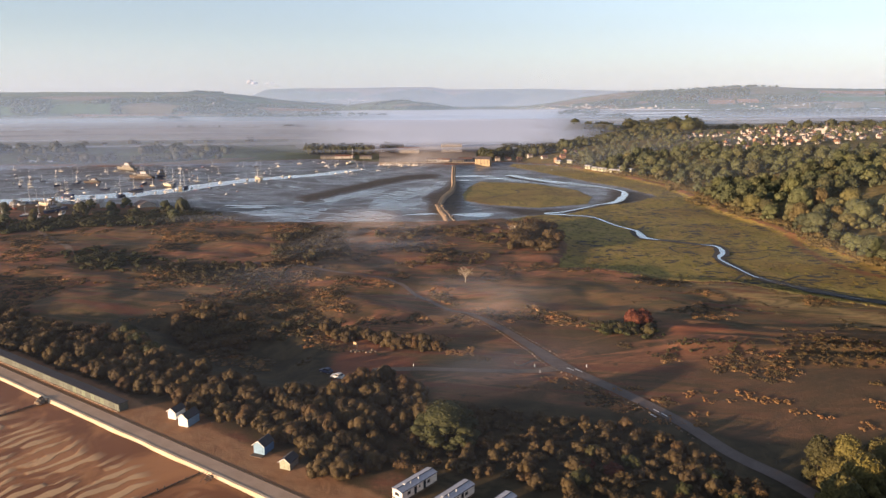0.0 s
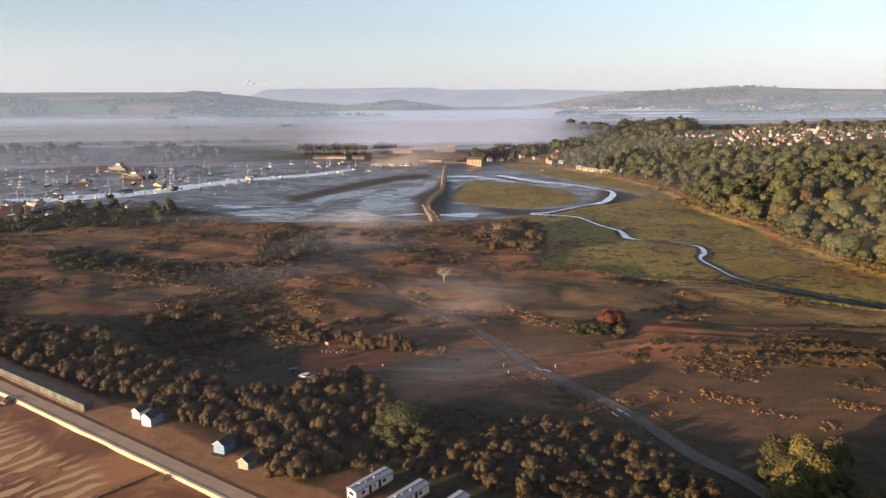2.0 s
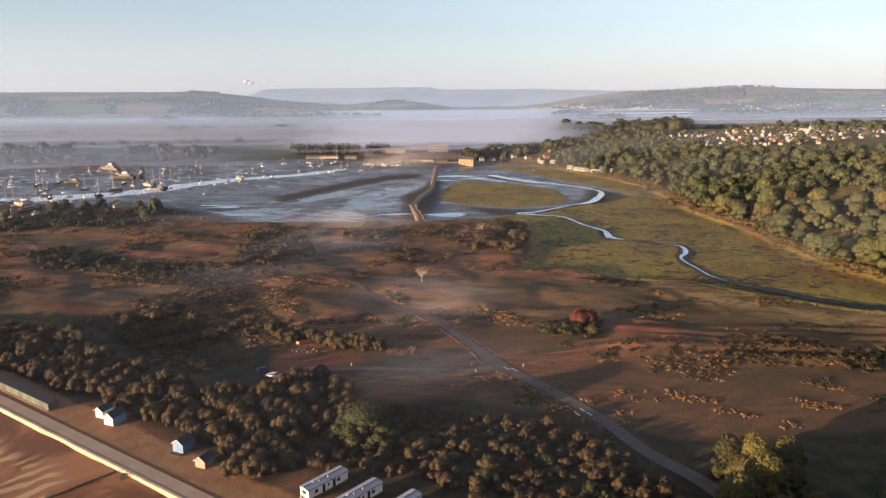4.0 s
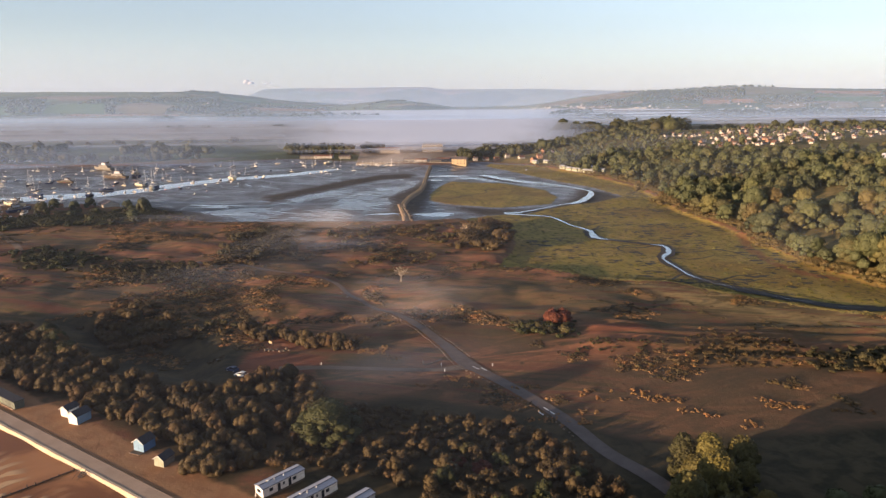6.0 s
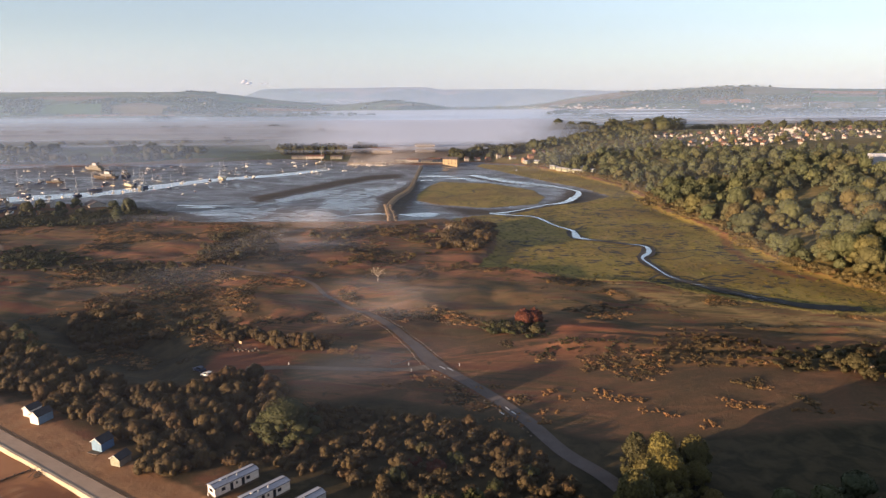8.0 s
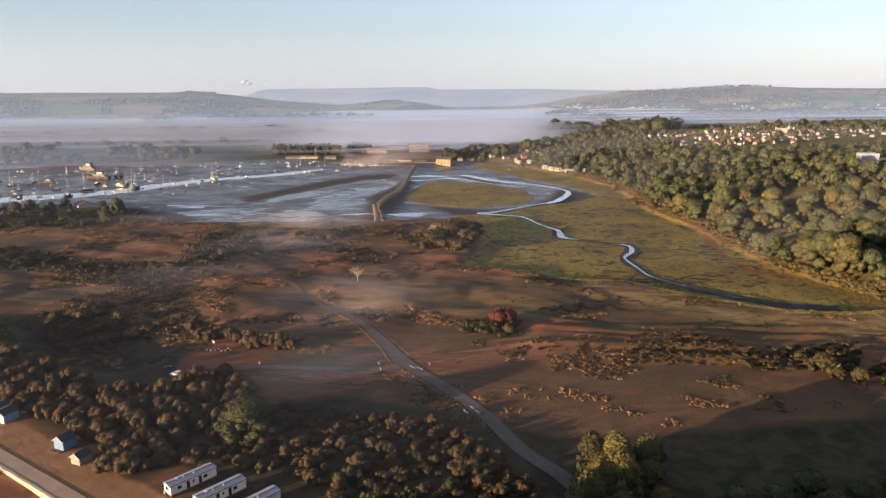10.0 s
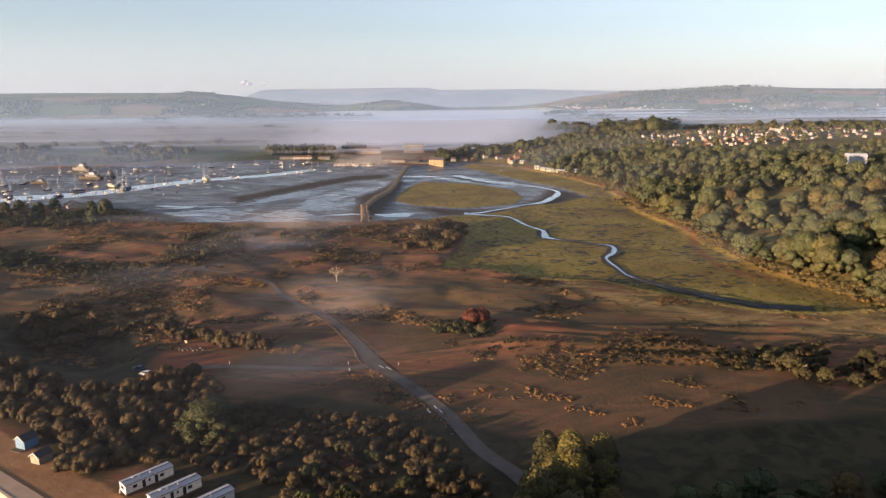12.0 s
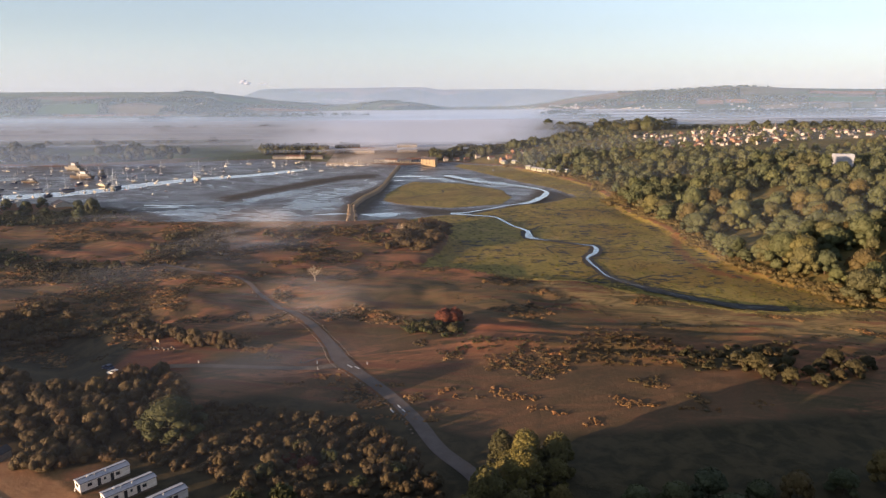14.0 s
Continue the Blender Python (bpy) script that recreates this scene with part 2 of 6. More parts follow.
LEAF_DARK = leafy("dark_leaves", (0.030, 0.034, 0.019), (0.068, 0.071, 0.038), (0.125, 0.115, 0.062))
LEAF_YELLOW = leafy("yellow_green_leaves", (0.055, 0.051, 0.023), (0.110, 0.092, 0.040), (0.178, 0.141, 0.066))
LEAF_OLIVE = leafy("olive_brown_leaves", (0.058, 0.041, 0.020), (0.117, 0.081, 0.034), (0.182, 0.119, 0.055))
LEAF_GOLD = leafy("golden_olive_leaves", (0.060, 0.048, 0.014), (0.126, 0.098, 0.030), (0.205, 0.155, 0.054))
LEAF_OAK = leafy("oak_leaves", (0.022, 0.023, 0.009), (0.045, 0.044, 0.017), (0.079, 0.074, 0.030))
LEAF_RED = leafy("red_leaves", (0.064, 0.019, 0.012), (0.120, 0.034, 0.020), (0.18, 0.060, 0.033))
LEAF_RUST = leafy("rust_bracken", (0.13, 0.064, 0.028), (0.24, 0.122, 0.055), (0.36, 0.205, 0.105))
BARK = painted("bark", (0.12, 0.085, 0.055), 0.5, 0.9, 0.3)


# ---- the lie of the land ----
def value_noise(x, y, size, seed=0):
    """Smooth noise from 0 to 1 on arrays of places."""
    x, y = np.asarray(x, float) / size, np.asarray(y, float) / size
    i, j = np.floor(x), np.floor(y)
    u, v = x - i, y - j
    u, v = u * u * (3 - 2 * u), v * v * (3 - 2 * v)

    def corner(a, b):
        h = np.sin(a * 127.1 + b * 311.7 + seed * 74.7) * 43758.5453
        return h - np.floor(h)

    return (corner(i, j) * (1 - u) + corner(i + 1, j) * u) * (1 - v) + (corner(i, j + 1) * (1 - u) + corner(i + 1, j + 1) * u) * v


def step(a, b, v):
    k = np.clip((np.asarray(v, float) - a) / (b - a), 0, 1)
    return k * k * (3 - 2 * k)


def inside(x, y, outline):
    """How far places lie inside an outline, in metres; outside it is negative."""
    x, y = np.asarray(x, float), np.asarray(y, float)
    near, odd = np.full(x.shape, 1e9), np.zeros(x.shape, bool)
    for (ax, ay), (bx, by) in zip(outline, outline[1:] + outline[:1]):
        dx, dy = bx - ax, by - ay
        k = np.clip(((x - ax) * dx + (y - ay) * dy) / (dx * dx + dy * dy), 0, 1)
        near = np.minimum(near, np.hypot(x - ax - k * dx, y - ay - k * dy))
        if ay != by:
            odd ^= ((ay > y) != (by > y)) & (x < (bx - ax) * (y - ay) / (by - ay) + ax)
    return np.where(odd, near, -near)


SEAWALL = ((-127.0, 196.0), (-37.5, 135.0))
_d = Vector((SEAWALL[1][0] - SEAWALL[0][0], SEAWALL[1][1] - SEAWALL[0][1], 0)).normalized()
ALONG, INLAND = Vector((_d.x, _d.y, 0)), Vector((-_d.y, _d.x, 0))


def shore(along, inland, z=0.0):
    """A place by metres along the sea wall and inland from it."""
    p = Vector((SEAWALL[0][0], SEAWALL[0][1], 0)) + ALONG * along + INLAND * inland
    return Vector((p.x, p.y, z))


def from_wall(x, y):
    return (np.asarray(x, float) - SEAWALL[0][0]) * INLAND.x + (np.asarray(y, float) - SEAWALL[0][1]) * INLAND.y


MARSH = [(59, 337), (89, 326), (113, 316), (137, 309), (153, 292), (171, 275), (189, 262), (211, 258), (235, 261), (275, 262), (330, 262), (330, 280), (247, 280),
         (234, 300), (221, 333), (219, 387), (218, 439), (210, 508), (214, 582), (216, 647), (194, 732), (153, 835), (95, 872), (88, 850), (118, 780), (150, 700),
         (176, 648), (190, 590), (160, 556), (140, 545), (127, 536), (95, 503), (66, 498), (46, 480), (62, 455), (76, 425), (74, 385)]
ISLE = [(22, 608), (30, 660), (43, 700), (93, 683), (128, 635), (133, 588), (120, 550), (81, 533), (38, 552), (22, 575)]
MUD = [(-520, 530), (-420, 545), (-330, 562), (-262, 556), (-205, 530), (-160, 500), (-139, 469), (-68, 464), (-30, 467), (9, 471), (45, 476), (72, 440), (110, 470), (200, 560), (206, 650), (185, 740),
       (150, 840), (95, 880), (20, 850), (-54, 890), (-166, 950), (-276, 905), (-402, 860), (-561, 890), (-800, 900), (-900, 640), (-700, 545)]
WOOD = [(250, 262), (245, 277), (232, 300), (222, 333), (221, 387), (222, 439), (214, 508), (219, 582), (221, 647), (198, 732), (157, 840), (100, 885), (130, 960),
        (300, 1250), (600, 1350), (1500, 1300), (1500, 200), (420, 180), (300, 225)]
SHADE_BANK = [(-20, 10), (-8, 60), (35, 94), (60, 97), (160, 98), (400, 118), (700, 100), (700, -300), (200, -200), (60, -40)]
BELT = [(-260, 330), (-182, 276), (-144, 250), (-112, 239), (-88, 214), (-64, 196), (-45.6, 185), (-31.6, 190), (-17.7, 201), (-6, 188), (-4, 168), (-14, 160), (-14, 148),
        (-20, 140), (-28, 143), (-40, 158), (-50, 165), (-73, 182), (-92, 190), (-123, 211), (-151, 228), (-250, 296)]
SCRUB = [(-14, 148), (-6, 168), (6, 178), (30, 172), (52, 163), (64, 148), (70, 136), (62, 118), (20, 118), (-6, 145)]
ROUGH = [(-14, 148), (-4, 176), (20, 184), (50, 174), (80, 158), (120, 160), (170, 168), (260, 176), (300, 140), (280, 100), (60, 110), (10, 118)]
REDSOIL = [(-34, 226), (-8, 216), (-10, 200), (-36, 205)]
WEED = ([(-125, 600), (-101, 652), (-75, 704), (-38, 762), (0, 776), (1, 740), (-30, 722), (-60, 674), (-86, 622), (-112, 572)], [(-262, 540), (-200, 525), (-144, 478), (-120, 490), (-150, 520), (-200, 552)],
        [(-14, 596), (8, 670), (14, 720), (24, 700), (22, 611), (18, 534), (12, 500), (7, 480), (-3, 478), (-8, 500), (-6, 545)], [(40, 545), (90, 520), (118, 532), (136, 560), (150, 600), (165, 640), (186, 610), (188, 580), (150, 545), (110, 515), (60, 500)])
THICKETS = [[(-84, 359), (-93, 403), (-86, 429), (-74, 438), (-55, 402), (-52, 371), (-64, 358)], [(-88, 341), (-84, 359), (-65, 349), (-67, 337), (-80, 331)], [(-150, 337), (-138, 355), (-105, 347), (-84, 329), (-83, 308), (-107, 309), (-129, 318)], [(-203, 364), (-197, 384), (-177, 376), (-154, 362), (-163, 341), (-186, 344)], [(-97, 304), (-83, 303), (-70, 293), (-74, 285), (-85, 288)], [(-97, 242), (-106, 262), (-87, 270), (-74, 261), (-68, 244), (-76, 232)]]
THICKETS += [[(-64, 241), (-62, 252), (-56, 256), (-47, 247), (-49, 237)], [(-2, 315), (1, 337), (13, 343), (12, 315)], [(18, 314), (22, 327), (39, 338), (44, 333), (36, 319), (25, 309)], [(43, 390), (49, 432), (59, 452), (73, 441), (72, 388), (61, 374)], [(32, 412), (40, 428), (45, 409)], [(55, 241), (61, 249), (79, 252), (79, 234), (72, 231)], [(79, 225), (106, 224), (103, 216), (78, 215)], [(113, 208), (118, 224), (132, 230), (150, 220), (141, 205), (122, 204)]]
THICKETS += [[(149, 199), (153, 212), (167, 217), (190, 219), (178, 198), (163, 199)], [(-290, 440), (-240, 452), (-190, 462), (-160, 474), (-190, 512), (-250, 505), (-300, 470)]]
REDBANK = [(221, 420), (210, 380), (208, 346), (212, 328), (224, 312), (221, 308), (206, 322), (201, 345), (203, 377), (216, 420)]
WETS = [[(-60, 533), (-57, 598), (-30, 652), (7, 705), (5, 630), (-7, 549), (-24, 515)], [(-150, 495), (-150, 537), (-117, 552), (-89, 534), (-89, 494), (-107, 463), (-131, 466)], [(-87, 518), (-60, 533), (-37, 515), (-35, 487), (-71, 482)], [(-107, 600), (-72, 642), (-41, 665), (-67, 599), (-91, 562)], [(46, 751), (112, 732), (161, 640), (123, 662), (72, 701)]]
LAWNS = ([(8, 331), (49, 315), (92, 305), (124, 278), (88, 254), (54, 231), (39, 258), (12, 280)], [(-113, 297), (-95, 313), (-65, 294), (-49, 261), (-64, 248), (-81, 247), (-108, 263)], [(-262, 440), (-222, 388), (-169, 384), (-126, 392), (-100, 400), (-112, 438), (-191, 452)])
PALE = [(118, 307), (150, 285), (177, 258), (215, 267), (253, 265), (225, 221), (196, 228), (160, 242), (136, 269)]
DULL = [(5, 185), (39, 200), (76, 209), (114, 214), (180, 207), (143, 150), (131, 131), (74, 133), (25, 133)]
HOLLOW = [(-125, 258), (-92, 212), (-48, 190), (-36, 196), (-42, 228), (-58, 248), (-84, 264)]
REDSTRIP = [(84, 243), (107, 243), (109, 237), (82, 231)]


LEFT_DOWN = ((-4900, -2332, -1291, -1100, -845, -660, -399, -190, 0), (114, 110, 108, 97, 60, 42, 24, 10, 0))
RIGHT_DOWN = ((400, 547, 730, 910, 1107, 1371, 1668, 1832, 2195, 2584, 4900), (0, 10, 36, 66, 87, 97, 114, 118, 106, 99, 92))
RIDGE = ((-1420, -1256, -1142, -1000, -300, -34, 60, 600, 1168, 1700, 2400), (0, 72, 124, 129, 131, 130, 114, 118, 101, 95, 80))


def land(x, y):
    """Ground height."""
    x, y = np.asarray(x, float), np.asarray(y, float)
    z = (value_noise(x, y, 38, 1) - 0.5) * 1.5 + (value_noise(x, y * 1.6, 13, 2) - 0.5) * 0.9 * step(0.35, 0.65, value_noise(x, y, 90, 14))
    z *= step(0, 25, from_wall(x, y) - 14)
    # uneven old dunes on the heath, a hollow behind the gorse and low terraces
    dunes = step(225, 260, y) * step(465, 440, y) * step(150, 110, x)
    z += dunes * ((value_noise(x * 0.7 + y * 0.3, y * 1.3, 21, 21) - 0.5) * 3.0 + (value_noise(x, y * 1.4, 8, 22) - 0.5) * 1.1)
    # dip deepened so that the ground behind the gorse lies in shade
    z -= 4.2 * step(0, 16, inside(x, y, HOLLOW))
    z += 0.8 * step(76, 90, x) * step(160, 140, x) * (step(203, 206, y) * 0.9 + step(213, 216, y) * 0.7 - step(232, 246, y) * 1.6)
    for yc, amp, x0, x1 in ((243, 1.1, 88, 200), (234, 1.3, 84, 190), (226, 1.2, 96, 215), (218, 1.4, 78, 180), (209, 1.2, 100, 170)):
        crest = yc + 7 * (value_noise(x, 0 * y + yc, 30, 23) - 0.5) - 0.10 * (x - 120)
        z += amp * np.exp(-((y - crest) / 2.4) ** 2) * step(x0 - 8, x0 + 8, x) * step(x1 + 8, x1 - 8, x) * (0.35 + 0.9 * value_noise(x, y, 17, 24))
    mud, marsh = np.maximum(inside(x, y, MUD), 0), np.maximum(inside(x, y, MARSH), inside(x, y, ISLE))
    z += (-2.6 - z + (value_noise(x, y, 40, 3) - 0.5) * 0.25) * step(0, 9, mud)
    z += (-1.9 - z + (value_noise(x, y, 16, 4) - 0.5) * 0.5) * step(-4, 4, marsh)
    wood = np.maximum(inside(x, y, WOOD), 0)
    z += 25 * step(-30, 160, wood) * step(0, 14, wood) + 8 * step(120, 500, wood)
    # bank out of view, shaped to cast shade across the heath
    z += np.clip(83 - 0.66 * (y + 4), 12, 26) * step(0, 4, inside(x, y, SHADE_BANK))
    far = step(1050, 1300, y) * step(-60, 0, -inside(x, y, WOOD))
    z += (-1.5 - z) * far
    # downs behind the valley
    wave = (value_noise(x, y, 500, 5) - 0.5) * 14 + (value_noise(x, y, 180, 6) - 0.5) * 7
    rise = 0.5 * step(2450, 3720, y) + 0.5 * np.clip((y - 2450) / 1270, 0, 1)
    left = np.interp(x, LEFT_DOWN[0], LEFT_DOWN[1]) * rise * (1 - 0.7 * step(3760, 4600, y))
    left += 46 * step(430, 40, np.hypot(x + 138, (y - 3500) / 1.4))
    rise = 0.5 * step(2700, 4080, y) + 0.5 * np.clip((y - 2700) / 1380, 0, 1)
    right = np.interp(x, RIGHT_DOWN[0], RIGHT_DOWN[1]) * rise * (1 - 0.4 * step(4150, 4800, y))
    ridge = np.interp(x, RIDGE[0], RIDGE[1]) * step(4150, 4730, y)
    downs = np.maximum(np.maximum(left, right), ridge)
    z += downs + wave * 0.35 * step(12, 70, downs)
    # beach and sea bed
    s = -from_wall(x, y)
    z += np.where(s > 0, -1.4 - 0.028 * np.clip(s, 0, 400), 0) * step(-0.2, 0.6, s)
    return z


def spread(*runs):
    """Grid lines: runs of (from, to, count), joined."""
    return np.unique(np.concatenate([np.linspace(a, b, n) for a, b, n in runs]))


GRID_X = spread((-4900, -1000, 60), (-1000, -320, 80), (-320, -160, 54), (-160, 330, 246), (330, 700, 90), (700, 1500, 60), (1500, 4900, 50))
GRID_Y = spread((-3000, -200, 20), (-200, 100, 40), (100, 360, 150), (360, 640, 100), (640, 1300, 110), (1300, 2600, 60), (2600, 4960, 80))
GRID_Z = land(*np.meshgrid(GRID_X, GRID_Y))


def ground_at(x, y):
    """The height of the ground sheet at a place."""
    i = min(max(int(np.searchsorted(GRID_X, x)) - 1, 0), len(GRID_X) - 2)
    j = min(max(int(np.searchsorted(GRID_Y, y)) - 1, 0), len(GRID_Y) - 2)
    u, v = (x - GRID_X[i]) / (GRID_X[i + 1] - GRID_X[i]), (y - GRID_Y[j]) / (GRID_Y[j + 1] - GRID_Y[j])
    low, high = GRID_Z[j, i] * (1 - u) + GRID_Z[j, i + 1] * u, GRID_Z[j + 1, i] * (1 - u) + GRID_Z[j + 1, i + 1] * u
    return float(low * (1 - v) + high * v)


def mesh_object(name, verts, faces, material, smooth=False):
    me = bpy.data.meshes.new(name)
    me.from_pydata(verts, [], faces)
    me.materials.append(material)
    if smooth:
        me.shade_smooth()
    return new(name, me)


def build_ground():
    xs, ys, z = GRID_X, GRID_Y, GRID_Z
    gx, gy = np.meshgrid(xs, ys)
    co = np.stack((gx, gy, z), -1).reshape(-1, 3)
    nx, ny = len(xs), len(ys)
    k = (np.arange(ny - 1)[:, None] * nx + np.arange(nx - 1)[None]).ravel()
    quads = np.stack((k, k + 1, k + nx + 1, k + nx), -1)
    me = bpy.data.meshes.new("ground")
    me.vertices.add(len(co))
    me.vertices.foreach_set("co", co.ravel())
    me.loops.add(quads.size)
    me.loops.foreach_set("vertex_index", quads.ravel().astype(np.int32))
    me.polygons.add(len(quads))
    me.polygons.foreach_set("loop_start", (np.arange(len(quads)) * 4).astype(np.int32))
    me.update(calc_edges=True)
    fx, fy = gx.ravel(), gy.ravel()
    wall = from_wall(fx, fy)
    zones = {"sd_mud": inside(fx, fy, MUD), "sd_marsh": np.maximum(inside(fx, fy, MARSH), inside(fx, fy, ISLE)), "sd_wood": inside(fx, fy, WOOD),
             "sd_sand": 13.5 - wall, "sd_weed": np.max([inside(fx, fy, w) for w in WEED], axis=0), "sd_far": np.minimum(fy - 900, -inside(fx, fy, MUD)),
             "sd_scrub_shade": np.max([inside(fx, fy, BELT) + 2, inside(fx, fy, ROUGH), inside(fx, fy, HOLLOW) + 4] + [inside(fx, fy, w) for k, w in enumerate(THICKETS) if k not in (7, 8, 12, 13)], axis=0), "sd_pale": inside(fx, fy, PALE), "sd_dull": inside(fx, fy, DULL), "sd_wet": np.max([inside(fx, fy, w) for w in WETS], axis=0), "sd_lawn": np.max([inside(fx, fy, w) for w in LAWNS], axis=0), "sd_red": np.max([inside(fx, fy, w) for w in (REDSOIL, REDBANK, REDSTRIP)], axis=0)}
    for name, v in zones.items():
        me.attributes.new(name, "FLOAT", "POINT").data.foreach_set("value", v.astype(np.float32))
    me.materials.append(GROUND)
    me.shade_smooth()
    return tagged(new("ground", me), "rough brown heath, saltmarsh, mud and sand", "ground", kind="structure")


build_ground()


def flat_sheet(name, outline, z, material):
    bm = bmesh.new()
    bm.faces.new([bm.verts.new((x, y, z)) for x, y in outline])
    bmesh.ops.triangulate(bm, faces=bm.faces)
    me = bpy.data.meshes.new(name)
    bm.to_mesh(me)
    bm.free()
    me.materials.append(material)
    return new(name, me)


def smooth_line(pts, every=3.0):
    """A Catmull-Rom line through points of any size, at even steps."""
    p = np.array(pts, float)
    p = np.vstack((2 * p[0] - p[1], p, 2 * p[-1] - p[-2]))
    out = []
    for a, b, c, d in zip(p, p[1:], p[2:], p[3:]):
        n = max(2, int(np.linalg.norm((c - b)[:2]) / every))
        for t in np.arange(n) / n:
            out.append(0.5 * (2 * b + (c - a) * t + (2 * a - 5 * b + 4 * c - d) * t * t + (3 * b - a - 3 * c + d) * t ** 3))
    out.append(p[-2])
    return np.array(out)


def ribbon(name, pts, material, z=None, lift=0.1, every=3.0, rough_edge=0.0):
    """A strip along points (x, y, width), on the land or at one height."""
    line = smooth_line(pts, every)
    tan = np.gradient(line[:, :2], axis=0)
    tan /= np.linalg.norm(tan, axis=1)[:, None]
    side = np.stack((-tan[:, 1], tan[:, 0]), -1)
    rng = np.random.default_rng(len(pts) + int(abs(pts[0][0])))
    cols = []
    for k in (-1.0, -0.4, 0.4, 1.0):
        w = line[:, 2:3] / 2 * k * (1 + rough_edge * (rng.random((len(line), 1)) - 0.5) * (abs(k) == 1))
        cols.append(line[:, :2] + side * w)
    verts = []
    for row in zip(*cols):
        verts += [(x, y, z if z is not None else ground_at(x, y) + lift) for x, y in row]
    faces = [(4 * i + j, 4 * i + j + 1, 4 * i + j + 5, 4 * i + j + 4) for i in range(len(line) - 1) for j in range(3)]
    return mesh_object(name, verts, faces, material)


def blot(cx, cy, rx, ry, seed, n=40, wob=0.35):
    """An uneven oval outline."""
    rng = np.random.default_rng(seed)
    ph, am = rng.random(4) * 6.28, rng.random(4)
    out = []
    for k in range(n):
        a = 6.283 * k / n
        r = 1 + wob * sum(am[q] * math.sin((q + 2) * a + ph[q]) / (q + 1.5) for q in range(4))
        out.append((cx + rx * r * math.cos(a), cy + ry * r * math.sin(a)))
    return out


# sea, channel, pools and creek
tagged(flat_sheet("sea", [(-4000, -3000), (4000, -3000), (4000, 80), (-4000, 2600)], -5.2, WATER), "calm grey sea beyond the beach", "sea", kind="structure")
CHANNEL = [(-640, 520, 50), (-480, 556, 46), (-373, 585, 40), (-316, 612, 36), (-265, 640, 34), (-232, 690, 30), (-196, 735, 26), (-140, 772, 24), (-92, 833, 18)]
tagged(ribbon("channel", CHANNEL, WATER, -2.42, every=8, rough_edge=0.35), "pale harbour channel between mudbanks", "water", kind="structure")
CREEK = [(77, 751, 13), (106, 700, 10), (145, 662, 5), (166, 622, 4), (161, 590, 7), (143, 553, 7), (127, 541, 2.0), (95, 510, 4), (80, 503, 7), (100, 493, 3.5), (111, 485, 3), (119, 454, 3.5), (127, 435, 4.5), (126, 414, 8), (131, 408, 3), (137, 404, 0.3), (152, 393, 0.3), (160, 388, 3.0), (158, 372, 4.4), (150, 357, 2.4), (151, 333, 1.8), (152, 321, 1.5), (157, 310, 0.1), (161, 304, 0.6), (166, 297, 0.1), (174, 288, 0.1)]
CREEK += [(179, 283, 0.4), (184, 279, 0.1), (193, 271, 0.1), (214, 266, 0.2)]
BED = [(x, y, 1.6 * w ** 0.5 + 4.0 + (2.5 if y < 320 else 0.0)) for x, y, w in CREEK[12:]]
tagged(ribbon("mud_stream", [(-6, 726, 2.2), (-28, 700, 1.4), (-51, 672, 1.5), (-71, 630, 1.6), (-84, 593, 1.4), (-107, 555, 1.8), (-140, 556, 3), (-158, 556, 6), (-175, 560, 3)], WATER, -2.41, every=5, rough_edge=0.5), "thin stream of water across the mud", "stream", kind="structure")
tagged(ribbon("creek_bed", BED, asphalt_material("creek_mud", (0.030, 0.026, 0.022), (0.055, 0.046, 0.036)), -1.56, every=3, rough_edge=0.5), "dark wet mud along the creek", "creek bed", kind="structure")
CREEK = [(x, y, w * (0.62 if y < 480 else 0.85)) for x, y, w in CREEK]
tagged(ribbon("creek", CREEK, WATER, -1.50, every=3, rough_edge=0.6), "narrow winding creek in the saltmarsh", "creek", kind="structure")
for k, (cx, cy, rx, ry) in enumerate(((27, 505, 15, 8), (-12, 509, 13, 3.5), (-128, 512, 16, 4), (-150, 548, 12, 4), (40, 750, 20, 7), (62, 728, 16, 4), (28, 712, 8, 3))):
    tagged(flat_sheet("pool", blot(cx, cy, rx, ry, 50 + k, 60, 0.6), -2.40 + 0.004 * k, WATER), "shallow tidal pool on the mud", "pool", kind="structure")



def rills():
    """Dark drainage rills that wander from the creek into the saltmarsh."""
    rng = np.random.default_rng(29)
    mud = asphalt_material("rill_mud", (0.030, 0.026, 0.018), (0.055, 0.046, 0.030))
    for x, y, w in [CREEK[k] for k in (6, 9, 10, 11, 12, 13, 14, 15, 16, 17, 18, 19, 20, 21, 22, 24, 26, 28)] + [(150, 600, 3), (170, 560, 3), (180, 640, 3), (60, 600, 3), (90, 640, 3), (50, 650, 3)]:
        for side in (0,):
            a, pts = rng.random() * 6.283, [(x, y, 1.4)]
            px, py, n = x, y, int(rng.integers(5, 11))
            for k in range(n):
                a += rng.normal() * 0.42
                px, py = px + math.cos(a) * 7, py + math.sin(a) * 7
                if max(float(inside(np.array([px]), np.array([py]), o)[0]) for o in (MARSH, ISLE)) < 3:
                    break
                pts.append((px, py, 1.5 * (1 - k / n) + 0.35))
            if len(pts) > 3:
                tagged(ribbon("rill", pts, mud, lift=0.08, every=1.5, rough_edge=0.6), "dark muddy rill in the saltmarsh", "rill", kind="structure")


rills()


